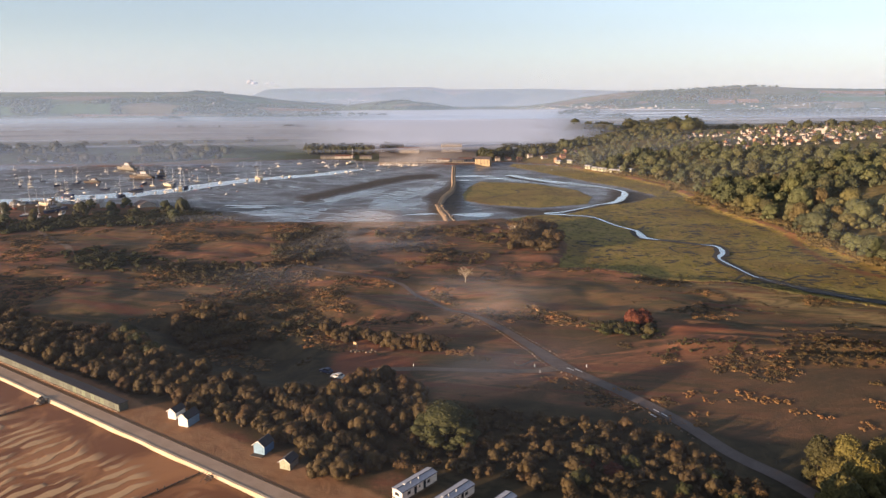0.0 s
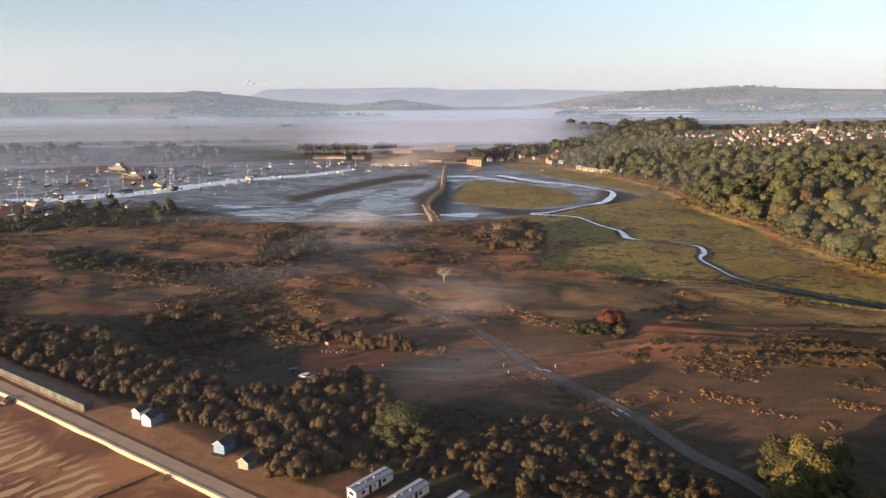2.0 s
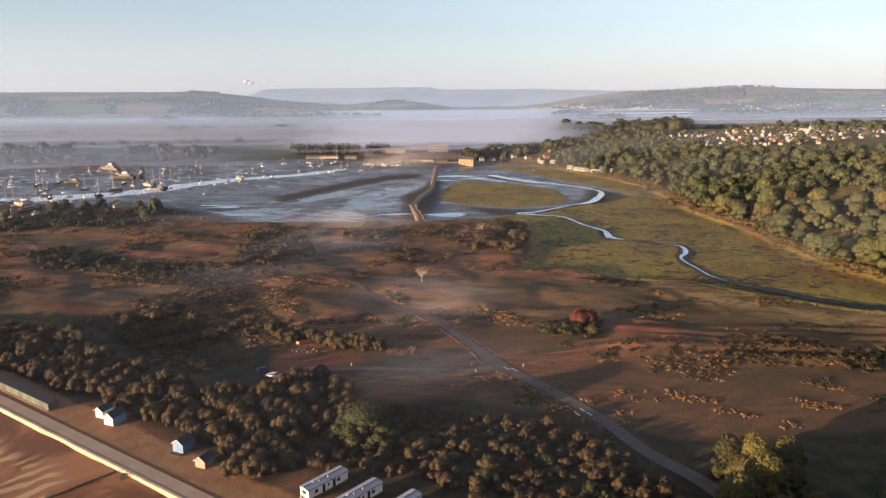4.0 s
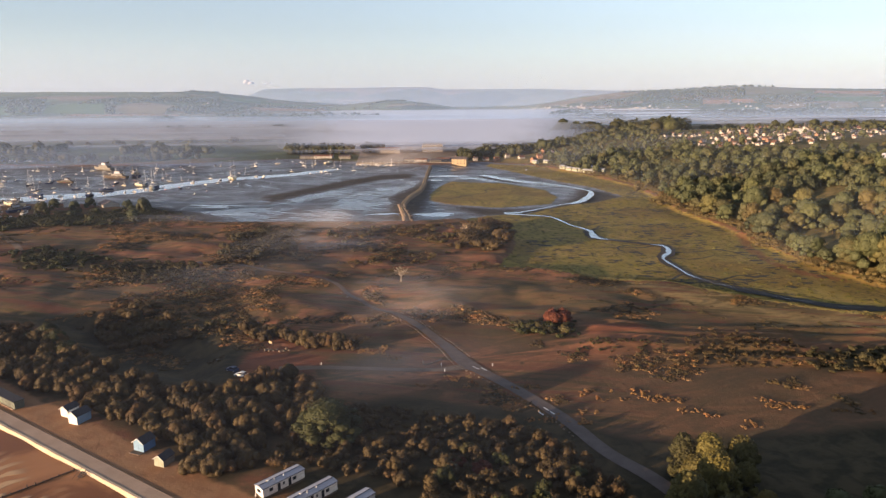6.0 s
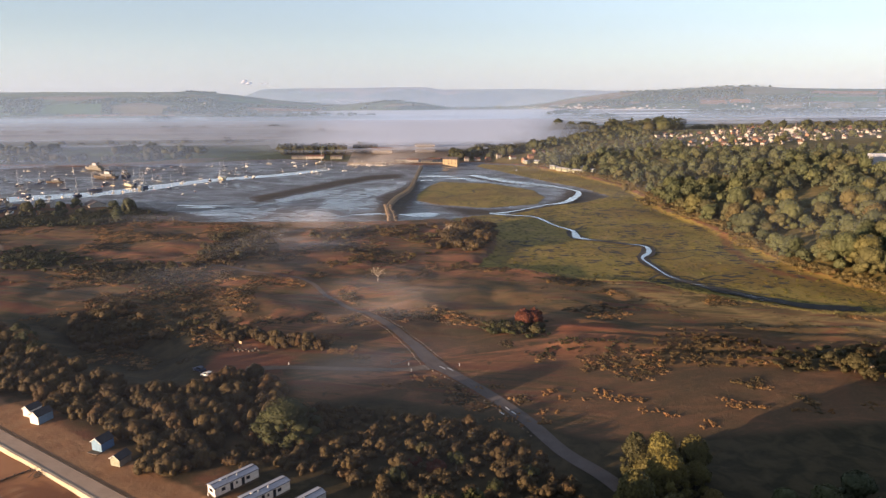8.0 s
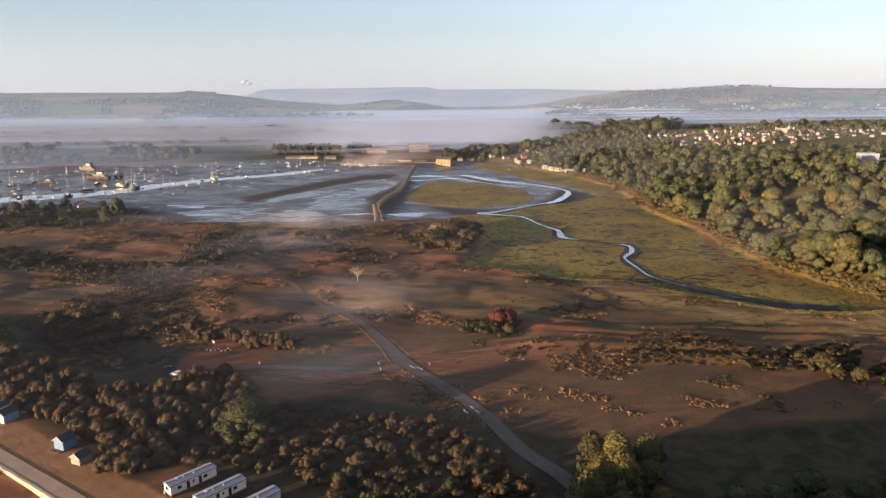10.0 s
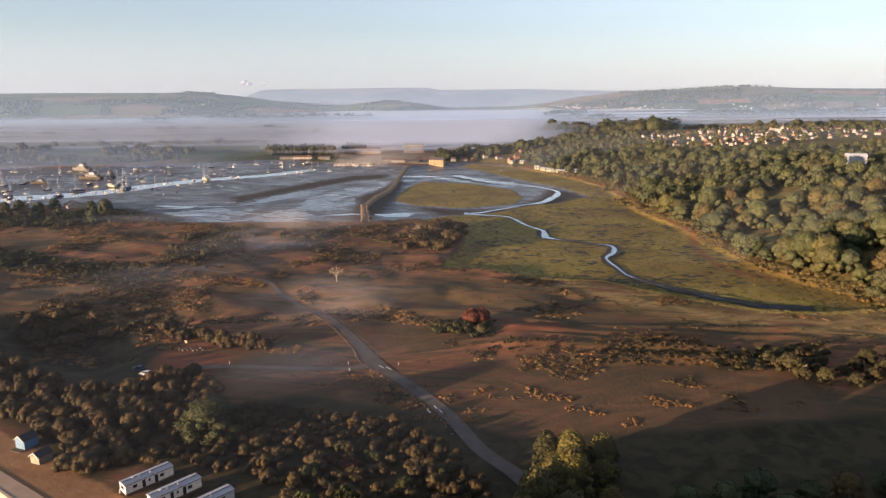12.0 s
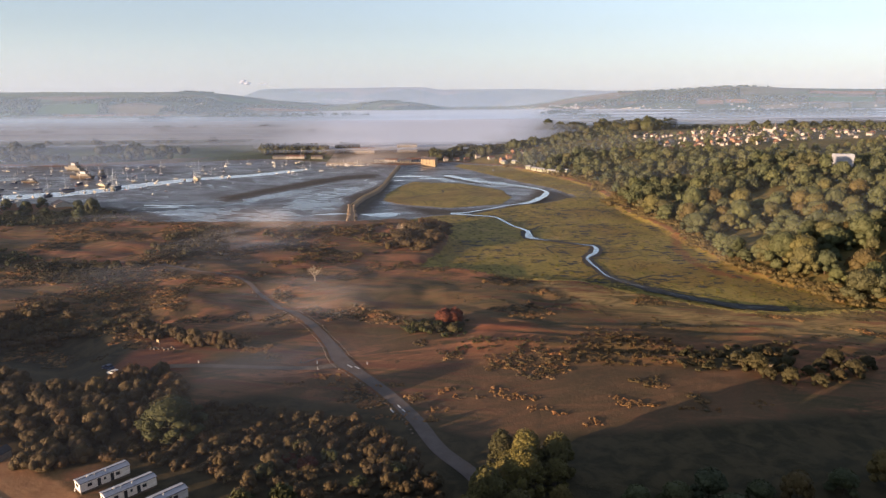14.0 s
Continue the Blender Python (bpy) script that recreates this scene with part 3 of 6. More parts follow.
def salt_pans():
    """Small dark muddy pans scattered over the saltmarsh."""
    rng = np.random.default_rng(37)
    V, F = [], []
    for k in range(1500):
        x, y = 60 + 165 * rng.random(), 300 + 330 * rng.random()
        if float(inside(np.array([x]), np.array([y]), MARSH)[0]) < 4 or float(value_noise(x, y, 34, 38)) < 0.5:
            continue
        r = 0.5 + 1.3 * rng.random() ** 2
        base = len(V)
        V += [(a, b, ground_at(a, b) + 0.10) for a, b in blot(x, y, r * (1.0 + 1.6 * rng.random()), r * (0.7 + 0.6 * rng.random()), int(rng.integers(9999)), 12, 0.55)]
        F.append(tuple(range(base, base + 12)))
    tagged(mesh_object("salt_pans", V, F, asphalt_material("pan_mud", (0.028, 0.025, 0.018), (0.060, 0.050, 0.032))), "small dark muddy pans in the saltmarsh", "mud", kind="stuff")


salt_pans()

# road, side tracks and promenade
ROAD = [(86, 122, 4.26), (78, 139, 4.26), (70, 151, 4.26), (63, 168, 4.26), (53, 187, 4.1), (44.5, 200, 4.26), (37.5, 211, 5.7), (31.4, 226, 4.1), (21, 246, 3.5), (5, 268, 2.58), (-9.8, 291, 2.2), (-23.4, 309, 1.98), (-41, 323, 1.75), (-62, 333, 2.28), (-100, 345, 2.28)]
tagged(ribbon("road", ROAD, ASPHALT, lift=0.14, every=2), "grey narrow asphalt road across the heath", "road", kind="structure")
tagged(ribbon("track", [(38, 207, 5), (30, 204.5, 3.2), (21, 204, 2.8), (3, 205, 2.8), (-8, 206, 3.2), (-22, 205, 4)], TRACK, lift=0.12, every=2), "worn gravel track to a car park", "track", kind="structure")


tagged(ribbon("track", [(-264, 449, 3.4), (-243, 422, 3.4), (-231, 409, 3.4), (-206, 377, 3.4)], TRACK, lift=0.12, every=2), "worn gravel track to the boatyard", "track", kind="structure")


# ---- plants ----
ICO = bmesh.new()
bmesh.ops.create_icosphere(ICO, subdivisions=2, radius=1)
ICO_V = np.array([v.co[:] for v in ICO.verts])
ICO_F = np.array([[v.index for v in f.verts] for f in ICO.faces])
ICO.free()
ICO1 = bmesh.new()
bmesh.ops.create_icosphere(ICO1, subdivisions=1, radius=1)
ICO1_V = np.array([v.co[:] for v in ICO1.verts])
ICO1_F = np.array([[v.index for v in f.verts] for f in ICO1.faces])
ICO1.free()


def foliage(rng, blobs, leaves, size, fine=True, core=0.86):
    """Verts and triangles of lumpy clumps (x, y, z, rx, rz) with loose leaves on them."""
    bv, bf = (ICO_V, ICO_F) if fine else (ICO1_V, ICO1_F)
    V, F, base = [], [], 0
    for x, y, z, rx, rz in blobs:
        lump = core * (1 + (rng.random((len(bv), 1)) - 0.5) * 0.28)
        V.append(bv * lump * (rx, rx, rz) + (x, y, z))
        F.append(bf + base)
        base += len(bv)
    blobs = np.array(blobs)
    share = blobs[:, 3] ** 2 / (blobs[:, 3] ** 2).sum()
    pick = rng.choice(len(blobs), leaves, p=share)
    d = rng.normal(size=(leaves, 3))
    d[:, 2] = d[:, 2] * 0.8 + 0.25
    d /= np.linalg.norm(d, axis=1)[:, None]
    r = 0.72 + 0.42 * rng.random((leaves, 1))
    c = blobs[pick, :3] + d * blobs[pick][:, [3, 3, 4]] * r
    n = d + rng.normal(size=(leaves, 3)) * 0.55
    n /= np.linalg.norm(n, axis=1)[:, None]
    u = np.cross(n, rng.normal(size=(leaves, 3)))
    u /= np.linalg.norm(u, axis=1)[:, None]
    w = np.cross(n, u)
    s = size * (0.6 + 0.8 * rng.random((leaves, 1)))
    tri = np.stack((c + u * s, c - u * s * 0.6 + w * s * 0.8, c - u * s * 0.6 - w * s * 0.8), 1).reshape(-1, 3)
    V.append(tri)
    F.append(np.arange(base, base + 3 * leaves).reshape(-1, 3))
    return np.vstack(V), np.vstack(F)


def raw_mesh(name, V, F, material, smooth=False):
    me = bpy.data.meshes.new(name)
    F = np.asarray(F)
    me.vertices.add(len(V))
    me.vertices.foreach_set("co", np.asarray(V, np.float32).ravel())
    me.loops.add(F.size)
    me.loops.foreach_set("vertex_index", F.ravel().astype(np.int32))
    me.polygons.add(len(F))
    me.polygons.foreach_set("loop_start", (np.arange(len(F)) * F.shape[1]).astype(np.int32))
    me.update(calc_edges=True)
    me.materials.append(material)
    if smooth:
        me.shade_smooth()
    return me


def tube(a, b, ra, rb, n=6):
    """Verts and quads of a tapered limb."""
    a, b = Vector(a), Vector(b)
    q = (b - a).to_track_quat("Z", "Y")
    V = [tuple(p + q @ Vector((math.cos(6.2832 * k / n) * r, math.sin(6.2832 * k / n) * r, 0))) for p, r in ((a, ra), (b, rb)) for k in range(n)]
    F = [(k, (k + 1) % n, n + (k + 1) % n, n + k) for k in range(n)]
    return V, F


def limbs(rng, height, spread_r, n, r0):
    """A trunk with forked limbs."""
    V, F = [], []

    def add(a, b, ra, rb):
        v, f = tube(a, b, ra, rb)
        F.extend([tuple(i + len(V) for i in q) for q in f])
        V.extend(v)

    fork = height * 0.35
    add((0, 0, -0.4), (0, 0, fork), r0, r0 * 0.75)
    for k in range(n):
        a = 6.283 * (k + rng.random() * 0.6) / n
        mid = (math.cos(a) * spread_r * 0.45, math.sin(a) * spread_r * 0.45, fork + height * (0.2 + 0.15 * rng.random()))
        tip = (math.cos(a) * spread_r * (0.7 + 0.3 * rng.random()), math.sin(a) * spread_r * (0.7 + 0.3 * rng.random()), height * (0.7 + 0.25 * rng.random()))
        add((0, 0, fork * 0.95), mid, r0 * 0.5, r0 * 0.3)
        add(mid, tip, r0 * 0.3, r0 * 0.08)
        for s in (-0.7, 0.7):
            twig = (mid[0] + math.cos(a + s) * spread_r * 0.45, mid[1] + math.sin(a + s) * spread_r * 0.45, mid[2] + height * 0.2)
            add(mid, twig, r0 * 0.22, r0 * 0.05)
    return V, F


def lobes(rng, height, radius, n, low=0.2, clump=0.2):
    """Broad overlapping billows of a crown, one dome over the rest."""
    out = [(0, 0, height * 0.62, radius * 0.66, height * 0.32)]
    for k in range(n):
        a, u = 2.4 * k + rng.random() * 0.9, rng.random()
        r = radius * clump * (0.85 + 0.95 * rng.random())
        z = height * (low + (0.78 - low) * u)
        ring = (radius - r) * math.sqrt(max(0.10, 1 - (1.25 * u - 0.35) ** 2)) * (0.85 + 0.25 * rng.random())
        out.append((math.cos(a) * ring, math.sin(a) * ring, z, r, r * (0.75 + 0.3 * rng.random())))
    return out


def canopy(rng, blobs, leaves, size, fine=True, rough=0.24):
    """Verts and triangles of leafy billows: knobbly domes under a coat of small leaves."""
    bv, bf = (ICO_V, ICO_F) if fine else (ICO1_V, ICO1_F)
    V, F, base = [], [], 0
    for x, y, z, rx, rz in blobs:
        ph = rng.random((3, 3)) * 6.28
        knob = sum(np.sin(bv @ np.roll(((2.3, 3.1, 1.7), (4.3, -2.9, 3.7), (-5.1, 4.7, 6.3))[q], q) + ph[q, 0]) * (0.08, 0.06, 0.04)[q] for q in range(3))
        V.append(bv * (0.93 + knob[:, None] + (rng.random((len(bv), 1)) - 0.5) * rough) * (rx, rx, rz) + (x, y, z))
        F.append(bf + base)
        base += len(bv)
    b = np.array(blobs)
    pick = rng.choice(len(b), leaves, p=b[:, 3] ** 2 / (b[:, 3] ** 2).sum())
    d = rng.normal(size=(leaves, 3))
    d[:, 2] = d[:, 2] * 0.85 + 0.3
    d /= np.linalg.norm(d, axis=1)[:, None]
    c = b[pick, :3] + d * b[pick][:, [3, 3, 4]] * (0.86 + 0.32 * rng.random((leaves, 1)))
    n = d + rng.normal(size=(leaves, 3)) * 0.45
    n /= np.linalg.norm(n, axis=1)[:, None]
    u = np.cross(n, rng.normal(size=(leaves, 3)))
    u /= np.linalg.norm(u, axis=1)[:, None]
    w = np.cross(n, u)
    e = size * (0.6 + 0.8 * rng.random((leaves, 1)))
    V.append(np.stack((c + u * e, c - u * e * 0.6 + w * e * 0.8, c - u * e * 0.6 - w * e * 0.8), 1).reshape(-1, 3))
    F.append(np.arange(base, base + 3 * leaves).reshape(-1, 3))
    return np.vstack(V), np.vstack(F)


def make_tree(name, seed, height, radius, leaf, leaves, size, n, label, low=0.2, clump=0.2):
    rng = np.random.default_rng(seed)
    ob = new(name)
    tagged(ob, label, "tree")
    V, F = limbs(rng, height * 0.85, radius * 0.8, 5, 0.028 * height)
    t = new("trunk", raw_mesh("trunk", V, F, BARK))
    t.parent = ob
    V, F = canopy(rng, lobes(rng, height, radius, n, low, clump), leaves, size)
    c = new("crown", raw_mesh("crown", V, F, leaf))
    c.parent = ob
    return ob


def make_bush(name, seed, width, height, leaf, leaves, size, n, label):
    rng = np.random.default_rng(seed)
    domes = [(0, 0, height * 0.34, width * 0.30, height * 0.46)]
    for k in range(n):
        a, r = 2.4 * k + rng.random(), width * (0.24 + 0.14 * rng.random())
        s = width * (0.13 + 0.09 * rng.random())
        domes.append((math.cos(a) * r, math.sin(a) * r, height * (0.20 + 0.32 * rng.random()), s, s * (0.9 + 0.4 * rng.random())))
    V, F = canopy(rng, domes, leaves, size, True, 0.20)
    return tagged(new(name, raw_mesh(name, V, F, leaf)), label, "bush")


def scatter(outline, gap, seed, most=100000, keep=None):
    """Random places in an outline, no two nearer than gap."""
    rng = np.random.default_rng(seed)
    xs, ys = [p[0] for p in outline], [p[1] for p in outline]
    w, h = max(xs) - min(xs), max(ys) - min(ys)
    n = int(4 * w * h / gap / gap)
    c = rng.random((n, 2)) * (w, h) + (min(xs), min(ys))
    c = c[inside(c[:, 0], c[:, 1], outline) > 0]
    if keep is not None:
        c = c[keep(c[:, 0], c[:, 1])]
    cells, out = {}, []
    for x, y in c:
        i, j = int(x // gap), int(y // gap)
        if all((x - a) ** 2 + (y - b) ** 2 > gap * gap for p in (-1, 0, 1) for q in (-1, 0, 1) for a, b in cells.get((i + p, j + q), ())):
            cells.setdefault((i, j), []).append((x, y))
            out.append((x, y))
            if len(out) >= most:
                break
    return out


def plant(kinds, places, rng, lo=0.8, hi=1.25, group="", sink=0.1):
    """Copies of the kinds at the places, turned and sized at random."""
    for x, y in places:
        src = kinds[int(rng.integers(len(kinds)))]
        s = lo + (hi - lo) * rng.random()
        ob = copy_thing(src, pose(x, y, ground_at(x, y) - sink, 0, 0, 360 * rng.random()) @ Matrix.Diagonal((s, s, s * (0.85 + 0.3 * rng.random()), 1)))
        if group:
            tagged(ob, group=group)


def stuff(name, places, models, material, rng, lo, hi, label, category, sink=0.1):
    """Many small plants joined into one sheet of growth."""
    VV, FF, tone, base = [], [], [], 0
    for x, y in places:
        V, F = models[int(rng.integers(len(models)))]
        s, a = lo + (hi - lo) * rng.random(), 6.283 * rng.random()
        m = np.array(((math.cos(a), -math.sin(a), 0), (math.sin(a), math.cos(a), 0), (0, 0, 0.8 + 0.4 * rng.random()))) * s
        VV.append(V @ m.T + (x, y, ground_at(x, y) - sink * s))
        FF.append(F + base)
        tone.append(np.full(len(V), rng.random(), np.float32))
        base += len(V)
    me = raw_mesh(name, np.vstack(VV), np.vstack(FF), material)
    me.attributes.new("tone", "FLOAT", "POINT").data.foreach_set("value", np.concatenate(tone))
    return tagged(new(name, me), label, category, kind="stuff")


RNG = np.random.default_rng(7)


def first(ob, x, y, turn=0.0, sink=0.1):
    ob.matrix_basis = pose(x, y, ground_at(x, y) - sink, 0, 0, turn)
    return ob


# gorse and tamarisk belt behind the beach
gorse = [make_bush("gorse_bush", 20 + k, 6.4, 5.0 + 0.5 * k, LEAF_GORSE, 2600, 0.16, 7 + k % 2, "dense olive-brown gorse bush on the heath") for k in range(4)]


def clear(x, y):
    """Away from the vans, the huts and the road."""
    ok = inside(x, y, [(-16, 128), (-16, 138), (-2, 147), (8, 143), (17, 140), (26, 130), (20, 120), (-8, 120)]) < 0
    ok &= inside(x, y, [(-37, 135), (-48, 150), (-46, 160), (-36, 156), (-28, 146)]) < 0
    line = smooth_line(ROAD, 3)[:, :2]
    d = np.min(np.hypot(np.asarray(x)[:, None] - line[None, :, 0], np.asarray(y)[:, None] - line[None, :, 1]), axis=1)
    return ok & (d > 4.6) & (np.hypot(np.asarray(x) - 0.6, np.asarray(y) - 159) > 5)


belt = scatter(BELT, 3.3, 1, keep=clear)
belt.sort(key=lambda p: p[1])
for k, ob in enumerate(gorse):
    first(ob, *belt[k * 7 + 3])
plant(gorse, belt[:215], RNG, 0.55, 1.1, "gorse belt behind the beach")
gorse_models = [foliage(np.random.default_rng(90 + k), [(RNG.normal() * 1.1, RNG.normal() * 1.1, 1.2 + 0.5 * RNG.random(), 1.2 + 0.5 * RNG.random(), 1.2) for _ in range(6)], 400, 0.20, False, 0.72) for k in range(4)]
stuff("gorse_thicket", belt[215:], gorse_models, LEAF_GORSE, RNG, 0.8, 1.35, "dense brown gorse thicket on the heath", "thicket")
scrub = scatter(SCRUB, 2.6, 2, 600, clear)
plant(gorse, scrub[::4][:75], RNG, 0.45, 0.75, "low scrub round the vans")
stuff("low_scrub", [p for k, p in enumerate(scrub) if k % 4], gorse_models, LEAF_GORSE, RNG, 0.35, 0.85, "dull brown and grey low scrub", "scrub")

verge = [(72, 124), (70, 129), (67.5, 133), (65, 138), (62, 142), (60, 147), (57, 152), (54, 156), (69, 121), (63, 132), (58, 141), (54, 147), (66, 126), (60, 136)]
plant(gorse, verge, RNG, 0.5, 0.78, "scrub beside the road")

# woodland on the hillside
WOOD_NEAR = [(256, 258), (249, 280), (237, 303), (226, 338), (224, 387), (225, 439), (217, 508), (222, 582), (224, 652), (202, 732), (162, 840), (200, 860), (330, 720), (430, 560), (420, 240)]
trees = [make_tree("tree", 40 + k, 11 + 0.8 * k, 6.0 + 0.35 * k, (LEAF_GREEN, LEAF_DARK, LEAF_OLIVE, LEAF_GREEN, LEAF_DARK, LEAF_YELLOW, LEAF_DARK, LEAF_GREEN)[k], 3000, 0.36, 18, ("green broadleaf tree with a full crown", "dark green oak on the wooded hillside", "olive-brown tree turning to autumn colour", "green broadleaf tree with a wide crown", "dark green oak on the wooded hillside", "yellow-green tree in early autumn leaf", "dark green oak with an uneven crown", "green broadleaf tree with a full crown")[k], 0.12, 0.18) for k in range(8)]


def glade(x, y):
    return (np.hypot((x - 383) / 24, (y - 525) / 34) > 1) & (np.hypot((x - 228) / 24, (y - 606) / 16) > 1) & (np.hypot((x - 268) / 26, (y - 580) / 20) > 1) & (np.hypot((x - 240) / 10, (y - 372) / 24) > 1) & (value_noise(x, y, 30, 51) > 0.16)


grove = scatter(WOOD_NEAR, 8.0, 3, keep=glade)
grove.sort(key=lambda p: math.hypot(p[0] - 60, p[1]))
for k, ob in enumerate(trees):
    first(ob, *grove[k * 9 + 2], sink=0.4)
plant(trees, grove[:290], RNG, 0.42, 1.12, "hillside wood", 0.4)
tree_models = [canopy(np.random.default_rng(120 + k), lobes(np.random.default_rng(k), 11, 5.6, 10, 0.12), 460, 0.6, False, 0.2) for k in range(6)]
stuff("woodland", grove[290::2], tree_models, LEAF_GREEN, RNG, 0.55, 1.3, "dense green broadleaf woodland on a hillside", "woodland")
stuff("woodland", grove[291::2], tree_models, LEAF_DARK, RNG, 0.55, 1.3, "dark green oak woodland on a hillside", "woodland")


# ---- small builders ----
def part(name, bm, material, parent, label=""):
    """Links a bmesh as one mesh under a thing or a part."""
    me = bpy.data.meshes.new(name)
    bmesh.ops.recalc_face_normals(bm, faces=bm.faces)
    bm.to_mesh(me)
    bm.free()
    me.materials.append(material)
    ob = new(name, me)
    ob.parent = parent
    return tagged(ob, label)


def box(x0, x1, y0, y1, z0, z1, bevel=0.0, bm=None):
    bm = bm or bmesh.new()
    made = bmesh.ops.create_cube(bm, size=1, matrix=Matrix.Translation(((x0 + x1) / 2, (y0 + y1) / 2, (z0 + z1) / 2)) @ Matrix.Diagonal((x1 - x0, y1 - y0, z1 - z0, 1)))
    if bevel:
        edges = list({e for v in made["verts"] for e in v.link_edges})
        bmesh.ops.bevel(bm, geom=edges, offset=bevel, segments=2, affect="EDGES", profile=0.5)
    return bm


def prism(outline, y0, y1, bm=None):
    """A solid whose section (x, z) runs from y0 to y1."""
    bm = bm or bmesh.new()
    a = [bm.verts.new((x, y0, z)) for x, z in outline]
    b = [bm.verts.new((x, y1, z)) for x, z in outline]
    bm.faces.new(a)
    bm.faces.new(b[::-1])
    for k in range(len(a)):
        bm.faces.new((a[k], b[k], b[(k + 1) % len(a)], a[(k + 1) % len(a)]))
    return bm


def rod(a, b, r0, r1, n=6):
    bm = bmesh.new()
    V, F = tube(a, b, r0, r1, n)
    vs = [bm.verts.new(v) for v in V]
    for f in F:
        bm.faces.new([vs[i] for i in f])
    bm.faces.new(vs[n:])
    return bm


WHITE = painted("white_paint", (0.78, 0.76, 0.72), 0.2)
CREAM = painted("cream_paint", (0.70, 0.62, 0.45), 0.25)
BLUE = painted("blue_paint", (0.09, 0.20, 0.38), 0.25)
PALEBLUE = painted("pale_blue_paint", (0.22, 0.36, 0.50), 0.2)
GREEN = painted("sage_green_paint", (0.21, 0.25, 0.18), 0.3)
PALEGREEN = painted("pale_green_paint", (0.36, 0.37, 0.27), 0.2)
GREY = painted("grey_boarding", (0.26, 0.24, 0.20), 0.35)
FELT = painted("dark_roof_felt", (0.055, 0.052, 0.055), 0.3, 0.8)
VANROOF = painted("grey_sheet_roof", (0.40, 0.41, 0.46), 0.15, 0.4)
SEAM = painted("dark_roof_seam", (0.06, 0.065, 0.09), 0.2, 0.5)
GLASS = painted("dark_window_glass", (0.03, 0.035, 0.045), 0.1, 0.12)
TILE = painted("clay_roof_tiles", (0.19, 0.095, 0.065), 0.35, 0.8)
SLATE = painted("slate_roof", (0.12, 0.10, 0.10), 0.3, 0.7)
BRICK = painted("warm_brick", (0.40, 0.22, 0.13), 0.3, 0.85)
RENDER = painted("cream_render", (0.47, 0.42, 0.36), 0.2, 0.8)
OCHRE = painted("ochre_stone_wall", (0.46, 0.35, 0.21), 0.25, 0.85)
TIMBER = painted("weathered_timber", (0.13, 0.10, 0.075), 0.4, 0.85)
METAL = painted("pale_metal", (0.62, 0.62, 0.60), 0.15, 0.4)
NAVY = painted("navy_hull", (0.03, 0.045, 0.10), 0.2, 0.35)
REDHULL = painted("red_hull", (0.34, 0.07, 0.04), 0.3, 0.45)
RUBBER = painted("tyre_rubber", (0.02, 0.02, 0.02), 0.1, 0.9)
CARPAINT = painted("silver_car_paint", (0.55, 0.56, 0.58), 0.1, 0.25)
STUCCO = painted("pale_stucco", (0.44, 0.40, 0.36), 0.2, 0.8)
SEAWALL_STONE = asphalt_material("sea_wall_concrete", (0.44, 0.33, 0.21), (0.54, 0.42, 0.28))


RIPPLE_TURN = 48.0


def ripple_sand():
    m = Mat("rippled_sand", 0.75, 0, 0.25)
    w = m.t.nodes.new("ShaderNodeTexWave")
    w.bands_direction = "Y"
    m.wire(m.stretch(m.place(), (1.0, 1.0, 1.0), RIPPLE_TURN), w.inputs["Vector"])
    for key, value in (("Scale", 0.072), ("Distortion", 9.0), ("Detail", 2.0), ("Detail Scale", 0.9), ("Detail Roughness", 0.55)):
        w.inputs[key].default_value = value
    r = w.outputs["Fac"]
    crest = m.calc("MULTIPLY", m.span(r, 0.42, 0.70), m.span(m.noise(9, 3, 0.5, warp=0.5), 0.38, 0.50))
    crest = m.calc("MULTIPLY", crest, m.span(m.calc("ADD", m.attr("out"), m.calc("MULTIPLY", m.noise(14, 2), 14.0)), 13, 20))
    blot_n = m.noise(24, 5, 0.62, warp=0.8)
    dry = m.mix(m.span(blot_n, 0.42, 0.60), (0.17, 0.066, 0.022), (0.33, 0.148, 0.054))
    m.color(m.mix(m.calc("MULTIPLY", crest, 0.85), dry, (0.50, 0.33, 0.175)))
    m.rough(m.span(crest, 0, 1, 0.55, 0.85))
    return m.bump(m.calc("ADD", m.calc("MULTIPLY", crest, 0.7), m.calc("MULTIPLY", m.noise(0.6, 3), 0.15)), 0.5, 0.35).m


# ---- beach: promenade, sea wall, sand, groynes ----
def shore_strip(name, profile, a0, a1, material, every=4.0, wob=0.0):
    """A solid strip along the sea wall with a section of (inland, z)."""
    rng = np.random.default_rng(len(name))
    n = int((a1 - a0) / every)
    verts, faces, k = [], [], len(profile)
    for i in range(n + 1):
        j = (rng.random() - 0.5) * wob
        verts += [tuple(shore(a0 + (a1 - a0) * i / n, u + j, z)) for u, z in profile]
    for i in range(n):
        faces += [(i * k + q, i * k + (q + 1) % k, (i + 1) * k + (q + 1) % k, (i + 1) * k + q) for q in range(k)]
    return mesh_object(name, verts, faces, material)


